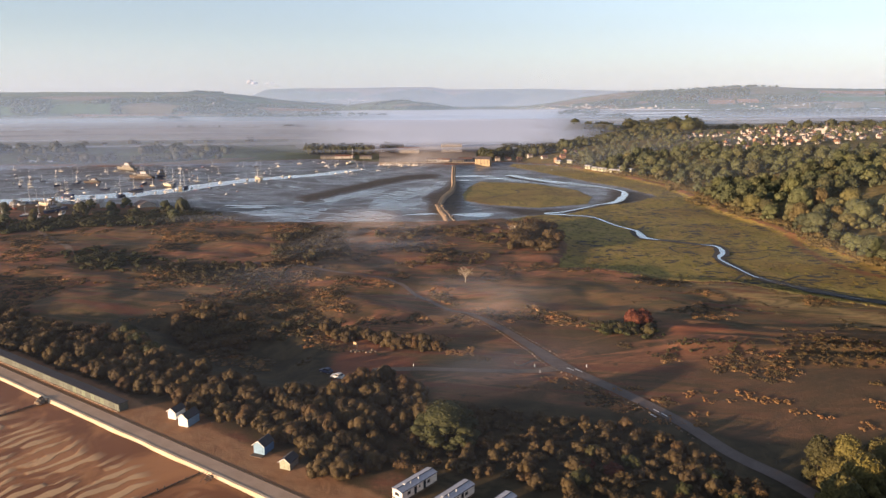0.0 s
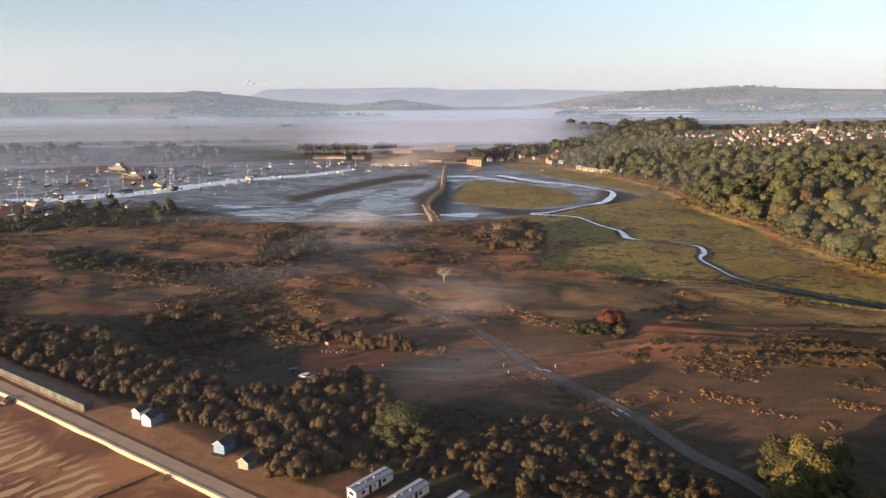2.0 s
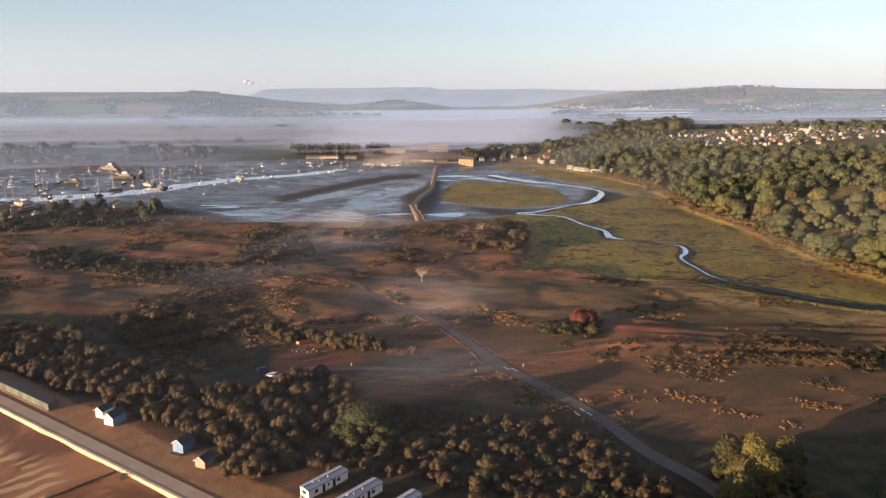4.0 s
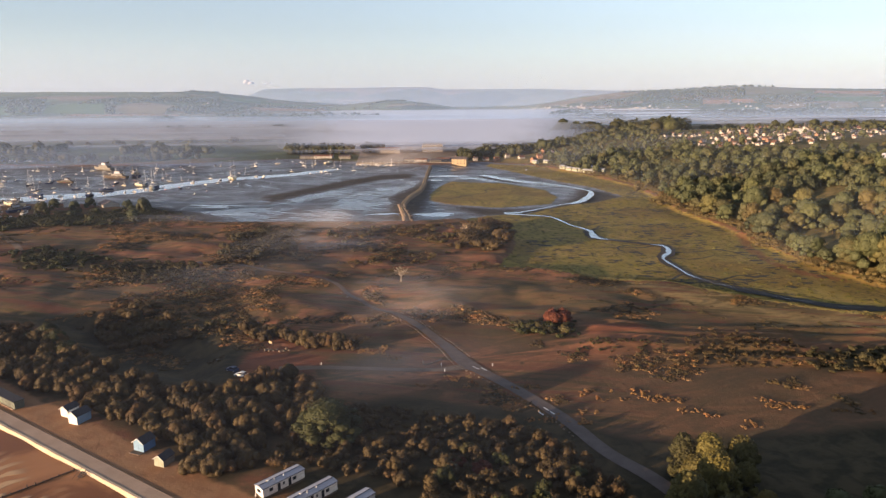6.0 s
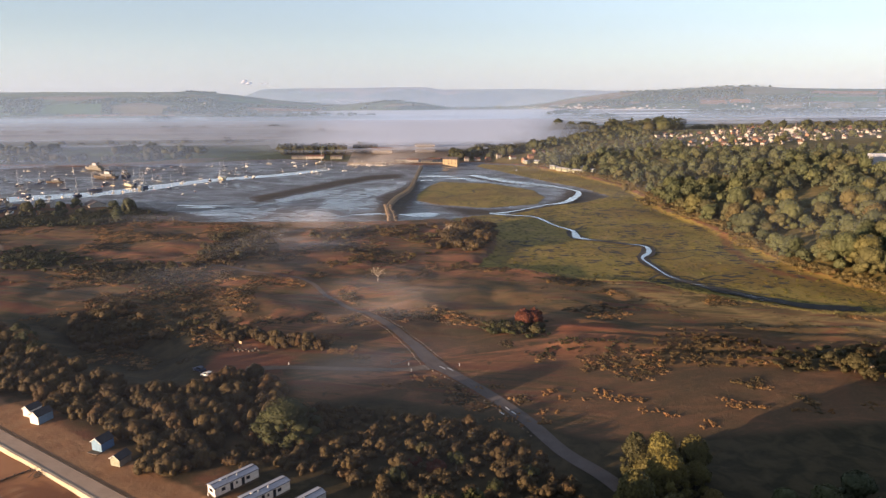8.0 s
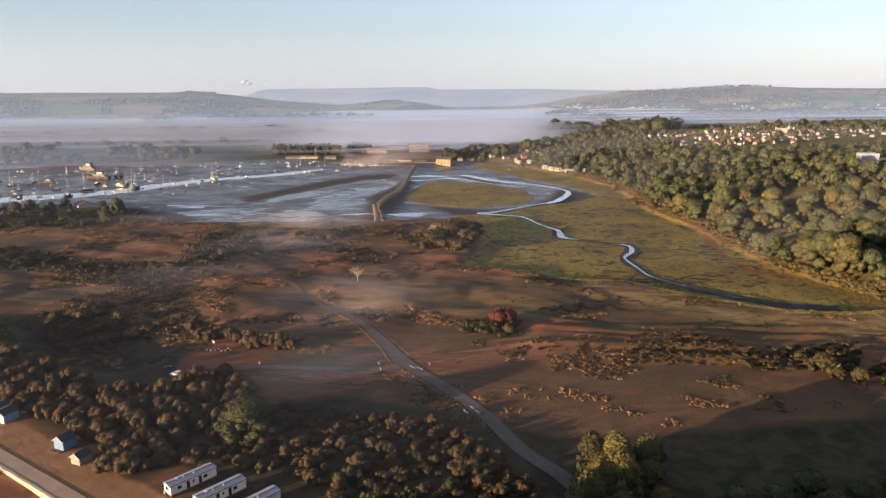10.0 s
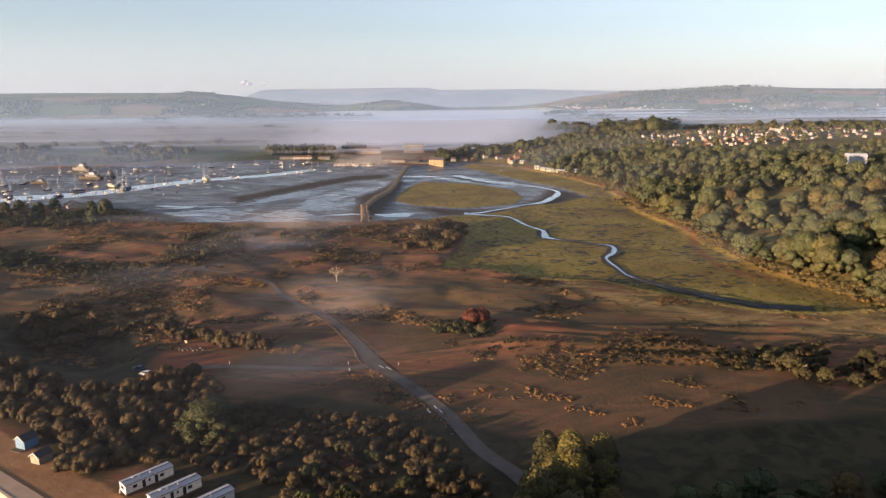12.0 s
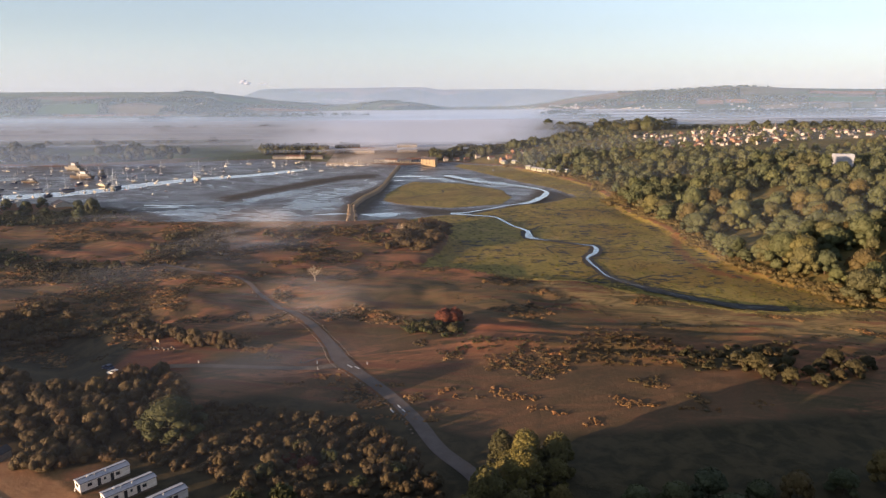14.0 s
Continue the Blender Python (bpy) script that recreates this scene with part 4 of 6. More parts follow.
tagged(shore_strip("promenade", [(0.12, 0.07), (3.7, 0.06), (3.7, -0.6), (0.12, -0.6)], -260, 136, CONCRETE), "pale concrete promenade above the beach", "promenade", kind="structure")
tagged(shore_strip("sea_wall", [(-1.7, -2.6), (-1.1, -0.5), (-0.72, 0.06), (-0.6, 0.14), (0.0, 0.14), (0.0, -2.6)], -260, 136, SEAWALL_STONE, 3.0, 0.16), "sunlit weathered concrete sea wall", "sea wall", kind="structure")
tagged(shore_strip("kerb", [(3.7, -0.3), (3.7, 0.12), (3.9, 0.12), (3.9, -0.3)], -260, 136, TIMBER), "dark low kerb behind the promenade", "kerb", kind="structure")


def beach_sheet():
    us, vs = np.linspace(-170, 170, 170), np.linspace(-95, -1.2, 60)
    verts, faces = [], []
    for v in vs:
        for u in us:
            p = shore(u, v)
            verts.append((p.x, p.y, -0.50 + 0.035 * v + 0.25 * (float(value_noise(u, v, 12, 8)) - 0.5)))
    n = len(us)
    for j in range(len(vs) - 1):
        for i in range(n - 1):
            faces.append((j * n + i, j * n + i + 1, (j + 1) * n + i + 1, (j + 1) * n + i))
    sheet = mesh_object("beach", verts, faces, ripple_sand(), True)
    sheet.data.attributes.new("out", "FLOAT", "POINT").data.foreach_set("value", np.repeat(-vs, n).astype(np.float32))
    return tagged(sheet, "rippled wet orange sand at low tide", "beach", kind="structure")


beach_sheet()


def make_groyne(a, length, label):
    g = tagged(new("groyne"), label, "groyne")
    rng = np.random.default_rng(int(a))
    for k in range(int(length / 1.6)):
        p = shore(a - k * 0.35, -1.8 - k * 1.6, -0.7 - k * 0.055)
        h = 0.5 + 0.6 * rng.random()
        part("post", rod((p.x, p.y, p.z - 0.5), (p.x + 0.1, p.y, p.z + h), 0.16, 0.14), TIMBER, g)
    p, q = shore(a, -1.8, -0.3), shore(a - length * 0.22, -1.8 - length, -0.4 - length * 0.034)
    part("plank", rod(p, q, 0.14, 0.14, 4), TIMBER, g)
    part("plank", rod(p + Vector((0, 0, -0.35)), q + Vector((0, 0, -0.35)), 0.14, 0.14, 4), TIMBER, g)
    return g


make_groyne(86, 16, "weathered timber groyne running down the sand")
make_groyne(16, 14, "broken timber groyne on the sand")


def make_steps():
    s = tagged(new("beach_steps"), "timber steps from the sea wall to sand", "steps")
    s.matrix_basis = Matrix.Translation(shore(89, -1.2, 0.3)) @ pose(0, 0, 0, 0, 0, math.degrees(math.atan2(ALONG.y, ALONG.x)))
    for k in range(7):
        part("tread", box(0, 1.6, -0.45 - 0.36 * k, -0.12 - 0.36 * k, -0.24 * k - 0.12, -0.24 * k - 0.05), TIMBER, s)
    for x in (-0.06, 1.66):
        part("handrail", rod((x, 0, 0.8), (x, -2.6, -0.9), 0.06, 0.06), TIMBER, s)
        part("stringer", rod((x, 0, -0.1), (x, -2.6, -1.85), 0.11, 0.11, 4), TIMBER, s)
    return s


make_steps()


def boulder_mesh(seed, r, material):
    rng = np.random.default_rng(seed)
    V = ICO1_V * (0.75 + 0.5 * rng.random((len(ICO1_V), 1))) * (r, r * 0.85, r * 0.7)
    return raw_mesh("boulder", V, ICO1_F, material)


ROCKS = [boulder_mesh(300 + k, 1.0, stone_material("boulder_stone", (0.10, 0.075, 0.05), (0.17, 0.125, 0.085), (0.26, 0.19, 0.125))) for k in range(4)]


def rock(x, y, size, label="pale rough boulder on the ground", group=""):
    ob = tagged(new("boulder", ROCKS[int(RNG.integers(4))]), label, "boulder", group)
    ob.matrix_basis = pose(x, y, ground_at(x, y) + size * 0.25, 0, 0, 360 * RNG.random()) @ Matrix.Diagonal((size, size, size, 1))
    return ob


for k in range(9):
    p = shore(13 + 4 * RNG.random(), -0.8 - 2.5 * RNG.random())
    r = tagged(new("boulder", ROCKS[k % 4]), "orange-brown boulder at the sea wall foot", "boulder", "rocks by the groyne")
    r.matrix_basis = pose(p.x, p.y, -0.2, 0, 0, 40 * k) @ Matrix.Diagonal((1.1, 0.9, 1.0, 1))


# ---- huts by the beach ----
def make_row_hut(wall, door):
    h = tagged(new("beach_hut"), "flat-roofed terraced beach hut with painted doors", "beach hut", "row of beach huts")
    part("body", box(-1.2, 1.2, 0, 2.6, 0, 2.2), wall, h)
    part("roof", prism([(-1.22, 2.2), (1.22, 2.2), (1.22, 2.34), (-1.22, 2.34)], -0.28, 2.8), FELT, h, "dark felt roof")
    for x in (-0.5, 0.5):
        part("door", box(x - 0.42, x + 0.42, -0.05, 0.0, 0.12, 2.0, 0.01), door, h)
    part("step", box(-0.9, 0.9, -0.55, -0.06, 0, 0.12), CONCRETE, h)
    return h


ROW_TURN = math.degrees(math.atan2(ALONG.y, ALONG.x))
BOARD = painted("grey_green_boarding", (0.125, 0.135, 0.105), 0.35)
BOARD_PALE = painted("faded_green_boarding", (0.165, 0.180, 0.145), 0.3)
hut_kinds = [make_row_hut(BOARD, BOARD_PALE), make_row_hut(BOARD, BOARD), make_row_hut(BOARD, BOARD_PALE), make_row_hut(BOARD, GREEN)]
row_end = (Vector((-89, 178.5, 0)) - shore(0, 0)).dot(ALONG)
for k in range(36):
    m = Matrix.Translation(shore(row_end - 1.2 - 2.42 * k, 6.0, 0.05)) @ pose(0, 0, 0, 0, 0, ROW_TURN)
    kind = (2 if k in (0, 1, 2, 3) else 3 if 3 < k < 10 and k % 2 else (0, 1, 1, 0)[k % 4])
    if k < 4:
        hut_kinds[k].matrix_basis = m
    else:
        copy_thing(hut_kinds[kind], m)


def make_gable_hut(x, y, turn, w, d, h, wall, front, label, deck=False):
    t = tagged(new("beach_hut"), label, "beach hut")
    t.matrix_basis = pose(x, y, ground_at(x, y) + 0.05, 0, 0, turn)
    ridge = h + w * 0.36
    part("body", prism([(-w / 2, 0), (w / 2, 0), (w / 2, h), (0, ridge), (-w / 2, h)], 0, d), wall, t)
    part("gable_front", prism([(-w / 2 + 0.03, 0.05), (w / 2 - 0.03, 0.05), (w / 2 - 0.03, h), (0, ridge - 0.04), (-w / 2 + 0.03, h)], -0.04, -0.004), front, t)
    for s in (-1, 1):
        part("roof_slope", prism([(s * (w / 2 + 0.22), h - 0.16), (0, ridge), (0, ridge + 0.10), (s * (w / 2 + 0.22), h - 0.05)], -0.3, d + 0.2), FELT, t, "dark felt roof slope")
        part("bargeboard", prism([(s * (w / 2 + 0.24), h - 0.20), (0, ridge - 0.06), (0, ridge + 0.12), (s * (w / 2 + 0.24), h - 0.04)], -0.36, -0.304), WHITE, t)
    for s in (-1, 1):
        part("door", box(s * w * 0.18 - w * 0.16, s * w * 0.18 + w * 0.16, -0.09, -0.045, 0.15, 1.95, 0.01), front, t)
    part("plinth", box(-w / 2 + 0.1, w / 2 - 0.1, 0.1, d - 0.1, -0.3, 0.02), TIMBER, t)
    if deck:
        part("deck", box(-w / 2, w / 2, -1.5, -0.1, 0.02, 0.16), TIMBER, t)
    return t


make_gable_hut(-73.2, 173.0, -22, 2.7, 3.6, 2.2, WHITE, WHITE, "small white gabled beach hut on gravel")
make_gable_hut(-68.6, 168.6, -22, 3.2, 4.4, 2.5, PALEBLUE, WHITE, "pale blue and white gabled beach hut")
make_gable_hut(-44.8, 153.8, -22, 3.2, 3.8, 2.4, BLUE, PALEBLUE, "bright blue gabled beach hut with deck", True)
make_gable_hut(-37.0, 146.6, -20, 2.8, 3.6, 1.9, GREY, PALEGREEN, "small grey hut with a pale green front")


# ---- static caravans ----
def make_van(length):
    v = tagged(new("static_caravan"), "long cream static caravan with a grey roof", "caravan", "caravans in the scrub")
    L, W, h = length / 2, 1.5, 2.5
    part("body", box(-W, W, -L, L, 0.45, h, 0.05), WHITE, v)
    part("skirt", box(-W + 0.12, W - 0.12, -L + 0.12, L - 0.12, -0.1, 0.45), TIMBER, v, "dark underside")
    part("roof", prism([(-W - 0.12, h), (W + 0.12, h), (W + 0.12, h + 0.08), (0, h + 0.42), (-W - 0.12, h + 0.08)], -L - 0.15, L + 0.15), VANROOF, v)
    for x in (-W - 0.14, 0.0, W + 0.14):
        z = h + 0.46 if x == 0 else h + 0.08
        part("roof_seam", box(x - 0.09, x + 0.09, -L - 0.16, L + 0.16, z - 0.06, z + 0.02), SEAM, v)
    for y in (-L * 0.35, L * 0.1):
        part("flue", rod((0.55, y, h + 0.2), (0.55, y, h + 0.85), 0.11, 0.11, 8), METAL, v)
    part("roof_vent", box(-0.35, 0.2, -L * 0.62, -L * 0.62 + 0.5, h + 0.34, h + 0.6, 0.04), WHITE, v)
    for s in (-1, 1):
        for y, w, z0, z1 in ((-L * 0.62, 0.9, 1.25, 2.0), (-L * 0.02, 0.45, 1.4, 2.0), (L * 0.5, 0.9, 1.25, 2.0)):
            win = part("window", box(s * W - 0.02, s * W + 0.03, y - w / 2, y + w / 2, z0, z1), GLASS, v)
            part("window_frame", box(s * W - 0.02, s * W + 0.02, y - w / 2 - 0.08, y + w / 2 + 0.08, z0 - 0.08, z1 + 0.08), METAL, win)
    part("door", box(W - 0.02, W + 0.04, -L * 0.32, -L * 0.32 + 0.75, 0.5, 2.25), GLASS, v, "dark door")
    part("door", box(W - 0.02, W + 0.04, L * 0.2, L * 0.2 + 0.75, 0.5, 2.25), GLASS, v, "dark door")
    part("end_window", box(-0.7, 0.6, -L - 0.03, -L + 0.02, 1.25, 2.0), GLASS, v)
    part("gas_bottle", rod((-1.0, -L - 0.25, 0), (-1.0, -L - 0.25, 0.8), 0.17, 0.15, 10), METAL, v)
    return v


van = make_van(11.0)
van.matrix_basis = pose(-6.3, 137.4, 0.1, 0, 0, -42.4)
copy_thing(van, pose(1.9, 132.3, 0.1, 0, 0, -42.4))
copy_thing(van, pose(10.6, 127.6, 0.1, 0, 0, -42.4))


# ---- parked car, sign and stones by the track ----
def make_car(x, y, turn, paint, label):
    c = tagged(new("car"), label, "car")
    c.matrix_basis = pose(x, y, ground_at(x, y) + 0.12, 0, 0, turn)
    part("body", prism([(-2.1, 0.3), (2.1, 0.3), (2.15, 0.75), (1.3, 0.95), (-1.9, 1.0), (-2.15, 0.8)], -0.85, 0.85), paint, c)
    cabin = part("cabin", prism([(0.95, 0.96), (0.4, 1.45), (-1.2, 1.48), (-1.75, 1.0)], -0.74, 0.74), GLASS, c, "dark glazed cabin")
    part("roof", prism([(0.42, 1.45), (0.3, 1.53), (-1.15, 1.55), (-1.25, 1.48)], -0.72, 0.72), paint, cabin)
    for px in (-1.3, 1.35):
        for s in (-0.8, 0.8):
            w = part("wheel", rod((px, s - 0.1, 0.32), (px, s + 0.1, 0.32), 0.32, 0.32, 12), RUBBER, c)
            part("rim", rod((px, s - 0.115, 0.32), (px, s + 0.115, 0.32), 0.19, 0.19, 8), METAL, w)
    for s in (-0.6, 0.6):
        part("headlight", box(2.08, 2.17, s - 0.18, s + 0.18, 0.62, 0.76), METAL, c)
    return c


make_car(-32.0, 198.4, 160, WHITE, "white car parked on the heath")
make_car(-36.2, 203.2, 150, NAVY, "dark blue car parked on the heath")


def make_sign(x, y):
    s = tagged(new("notice_board"), "cream notice board on two posts", "sign")
    s.matrix_basis = pose(x, y, ground_at(x, y), 0, 0, -40)
    part("board", box(-0.8, 0.8, -0.06, 0.06, 1.0, 1.9, 0.02), OCHRE, s)
    for q in (-0.8, 0.8):
        part("post", box(q - 0.07, q + 0.07, 0.06, 0.2, -0.3, 2.2), TIMBER, s)


make_sign(-30.0, 227.5)
for k in range(16):
    rock(-31 + 9 * RNG.random() + 0.0 * k, 224.5 - 3 * RNG.random(), 0.35 + 0.4 * RNG.random(), "pale rubble boulder below the hedge", "rubble by the board")

line = smooth_line(ROAD, 1.9)
for k in range(8, len(line) - 40):
    x, y, w = line[k]
    dx, dy = line[k + 1][:2] - line[k - 1][:2]
    n = math.hypot(dx, dy)
    for s in (-1, 1):
        if RNG.random() < 0.92 and ((198 < y < 262 and (s == -1 or y > 212)) or (160 < y < 200 and s == -1) or (262 < y < 330 and s == -1 and k % 3 == 0)):
            o = w / 2 + 0.9 + 0.4 * RNG.random()
            rock(x - s * dy / n * -o, y + s * dx / n * -o, 0.26 + 0.22 * RNG.random(), "grey-brown boulder edging the road", "stones along the road")
for t in range(26):
    a = t / 25
    rock(30 - 12 * a + 6 * a * a, 213 - 7.0 * math.sin(a * 2.2) + 4 * a, 0.26 + 0.16 * RNG.random(), "grey-brown boulder edging the track", "stones along the track")


def make_post(x, y, h=0.8):
    p = tagged(new("marker_post"), "short white marker post on the verge", "post")
    p.matrix_basis = pose(x, y, ground_at(x, y))
    part("shaft", box(-0.09, 0.09, -0.09, 0.09, -0.2, h, 0.01), WHITE, p)
    part("cap", box(-0.12, 0.12, -0.12, 0.12, h, h + 0.08), METAL, p)


for x, y in ((30, 208), (31, 203), (46.5, 207), (-9, 208.5), (63, 340), (65, 337)):
    make_post(x, y)
for x, y, ln, tn in ((60.2, 172.0, 2.2, 62), (58.8, 174.6, 2.2, 62), (57.0, 171.8, 2.0, 62), (41.0, 205.5, 3.0, 52), (43.5, 204.2, 3.0, 52)):
    mk = tagged(mesh_object("road_marking", [(-ln / 2, -0.2, 0), (ln / 2, -0.2, 0), (ln / 2, 0.2, 0), (-ln / 2, 0.2, 0)], [(0, 1, 2, 3)], WHITE), "worn white marking on asphalt", "road marking", kind="structure")
    mk.matrix_basis = pose(x, y, ground_at(x, y) + 0.2, 0, 0, -tn)


# ---- causeway across the mud ----
def make_causeway():
    pts = [(8.5, 470, 3.6), (7, 484, 3.4), (5.5, 499, 3.0), (2.5, 520, 2.4), (0.7, 542, 2.2), (4.3, 585, 2.2), (10, 615, 2.2), (12.5, 631, 2.2), (15.2, 670, 2.2), (15.8, 704, 2.2), (17.5, 770, 2.2), (20, 850, 2.4)]
    line = smooth_line(pts, 4)
    tan = np.gradient(line[:, :2], axis=0)
    tan /= np.linalg.norm(tan, axis=1)[:, None]
    side = np.stack((-tan[:, 1], tan[:, 0]), -1)
    bank = [(-2.4, -2.9), (-1.2, -0.95), (-1.0, -0.7), (1.0, -0.7), (1.2, -0.95), (2.4, -2.9)]
    V = [(x + sx * w / 2 * u, y + sy * w / 2 * u, z) for (x, y, w), (sx, sy) in zip(line, side) for u, z in bank]
    F = [(6 * i + j, 6 * i + j + 1, 6 * i + j + 7, 6 * i + j + 6) for i in range(len(line) - 1) for j in range(5)]
    tagged(mesh_object("causeway", V, F, stone_material("causeway_fill", (0.20, 0.14, 0.085), (0.26, 0.18, 0.11), (0.3, 0.21, 0.13))), "earth and stone causeway over the mudflat", "causeway", kind="structure")
    for s in (-1, 1):
        prof = [(-0.36, -1.6), (-0.28, 0.1), (0.28, 0.1), (0.36, -1.6)]
        V, F = [], []
        for i, ((x, y, w), (sx, sy)) in enumerate(zip(line, side)):
            o = s * (w / 2 - 0.2)
            lift = 0.25 * float(value_noise(x * 3 + s, y, 5, 9))
            V += [(x + sx * (o + u), y + sy * (o + u), z + (lift if z > 0 else 0)) for u, z in prof]
        F = [(4 * i + j, 4 * i + (j + 1) % 4, 4 * i + 4 + (j + 1) % 4, 4 * i + 4 + j) for i in range(len(line) - 1) for j in range(4)]
        tagged(mesh_object("causeway_wall", V, F, STONE), "sunlit tan stone parapet of the causeway", "wall", kind="structure")
    for k in range(60):
        i = int(RNG.integers(0, 16))
        x, y, w = line[i]
        s = 1 if RNG.random() > 0.5 else -1
        r = rock(x + side[i][0] * s * (w / 2 + 0.4 + RNG.random()), y + side[i][1] * s * (w / 2 + 0.4), 0.8 + 0.9 * RNG.random(), "tan boulder at the causeway head", "causeway boulders")
        r.location.z = -0.9 + 1.2 * RNG.random()


make_causeway()


# ---- boats ----
def hull_bmesh(L, B, D):
    bm = bmesh.new()
    rows = []
    for k in range(9):
        t = k / 8
        half = B / 2 * (0.72 + 0.5 * t - 0.2 * t * t) * (1 - max(0, (t - 0.45) / 0.55) ** 2.2)
        sheer = D * (1.0 + 0.25 * t * t)
        keel = D * 0.25 * max(0, (t - 0.7) / 0.3) ** 2
        y = (t - 0.5) * L
        rows.append([bm.verts.new((u * max(half, 0.02), y, z)) for u, z in ((-1, sheer), (-0.92, D * 0.5), (-0.5, keel + D * 0.1), (0, keel), (0.5, keel + D * 0.1), (0.92, D * 0.5), (1, sheer))])
    for a, b in zip(rows, rows[1:]):
        for j in range(6):
            bm.faces.new((a[j], a[j + 1], b[j + 1], b[j]))
        bm.faces.new((a[6], a[0], b[0], b[6]))
    bm.faces.new(rows[0])
    return bm


def make_yacht(L, paint, label):
    b = tagged(new("yacht"), label, "boat", "boats in the harbour")
    part("hull", hull_bmesh(L, L * 0.32, L * 0.15), paint, b)
    c = part("cabin", prism([(-L * 0.1, L * 0.14), (L * 0.1, L * 0.14), (L * 0.07, L * 0.22), (-L * 0.07, L * 0.22)], -L * 0.12, L * 0.2), WHITE, b)
    for s in (-1, 1):
        part("window", box(s * L * 0.09 - 0.03, s * L * 0.09 + 0.03, -L * 0.05, L * 0.12, L * 0.16, L * 0.195), GLASS, c)
    part("mast", rod((0, L * 0.1, L * 0.15), (0, L * 0.1, L * 1.35), 0.16, 0.10), METAL, b)
    part("boom", rod((0, L * 0.1, L * 0.32), (0, -L * 0.3, L * 0.30), 0.10, 0.08), CREAM, b, "boom with furled sail")
    for p in ((0, L * 0.48, L * 0.2), (0, -L * 0.46, L * 0.16), (L * 0.14, L * 0.08, L * 0.16), (-L * 0.14, L * 0.08, L * 0.16)):
        part("stay", rod(p, (0, L * 0.1, L * 1.32), 0.025, 0.02, 3), METAL, b)
    return b


def make_launch(L, paint, label):
    b = tagged(new("motor_boat"), label, "boat", "boats in the harbour")
    part("hull", hull_bmesh(L, L * 0.38, L * 0.17), paint, b)
    w = part("wheelhouse", prism([(-L * 0.12, L * 0.17), (L * 0.12, L * 0.17), (L * 0.10, L * 0.36), (-L * 0.10, L * 0.36)], -L * 0.08, L * 0.16), WHITE, b)
    part("windscreen", box(-L * 0.095, L * 0.095, L * 0.155, L * 0.17, L * 0.24, L * 0.33), GLASS, w)
    part("foredeck", prism([(-L * 0.13, L * 0.17), (L * 0.13, L * 0.17), (L * 0.06, L * 0.235), (-L * 0.06, L * 0.235)], L * 0.17, L * 0.36), WHITE, b)
    part("engine", box(-0.2, 0.2, -L * 0.53, -L * 0.47, L * 0.05, L * 0.24, 0.03), NAVY, b)
    return b


def make_dinghy():
    b = tagged(new("dinghy"), "small pale open dinghy on the mud", "boat", "boats in the harbour")
    part("hull", hull_bmesh(3.8, 1.5, 0.6), WHITE, b)
    for y in (-0.8, 0.5):
        part("thwart", box(-0.6, 0.6, y - 0.12, y + 0.12, 0.62, 0.68), TIMBER, b)
    return b


def make_ship(L, label, paint):
    """A larger work boat or house boat with decks, masts and clutter."""
    b = tagged(new("houseboat"), label, "boat")
    part("hull", hull_bmesh(L, L * 0.27, L * 0.12), paint, b)
    part("deckhouse", box(-L * 0.09, L * 0.09, -L * 0.36, L * 0.12, L * 0.12, L * 0.20, 0.1), GREY, b)
    up = part("upper_cabin", box(-L * 0.07, L * 0.07, -L * 0.25, -L * 0.02, L * 0.20, L * 0.28, 0.1), VANROOF, b)
    part("roof", box(-L * 0.08, L * 0.08, -L * 0.27, 0, L * 0.28, L * 0.29), TIMBER, up)
    for k in range(5):
        for s in (-1, 1):
            part("window", box(s * L * 0.09 - 0.04, s * L * 0.09 + 0.04, L * (-0.32 + 0.09 * k), L * (-0.32 + 0.09 * k) + 0.9, L * 0.155, L * 0.195), GLASS, b)
    part("mast", rod((0, L * 0.2, L * 0.12), (0, L * 0.2, L * 0.55), 0.16, 0.10), TIMBER, b)
    part("derrick", rod((0, L * 0.2, L * 0.2), (0, L * 0.42, L * 0.38), 0.10, 0.07), TIMBER, b)
    part("funnel", rod((0, -L * 0.3, L * 0.18), (0, -L * 0.31, L * 0.34), 0.4, 0.35, 10), TIMBER, b)
    part("mizzen_mast", rod((0, -L * 0.4, L * 0.12), (0, -L * 0.4, L * 0.48), 0.13, 0.08), TIMBER, b)
    return b


MUD_Z = -2.45
fleet = [make_yacht(8.5, WHITE, "white moored yacht with a tall mast"), make_yacht(10, NAVY, "navy-hulled yacht with a tall mast"), make_yacht(7.2, CREAM, "cream yacht lying on the mud"),
         make_launch(6.5, WHITE, "white motor boat with a small wheelhouse"), make_launch(8, NAVY, "blue-hulled motor boat with a wheelhouse"), make_dinghy(), make_launch(5.2, REDHULL, "red-hulled small motor boat")]
TALL = [make_yacht(15, CREAM, "tall cream ketch with a sunlit mast"), make_yacht(13, NAVY, "dark yacht with a very tall mast")]
TALL[0].matrix_basis = pose(-193, 737, MUD_Z, 0, 2, 40)
TALL[1].matrix_basis = pose(-336, 622, MUD_Z, 0, -3, 70)
for x, y, k in ((-190, 739, 0), (-287, 619, 1), (-288, 654, 1), (-270, 686, 0), (-266, 690, 1), (-251, 668, 0), (-247, 671, 1), (-300, 700, 1), (-113, 900, 0), (-382, 690, 1)):
    copy_thing(TALL[k], pose(x, y, MUD_Z, 0, 3 * RNG.normal(), 360 * RNG.random()))
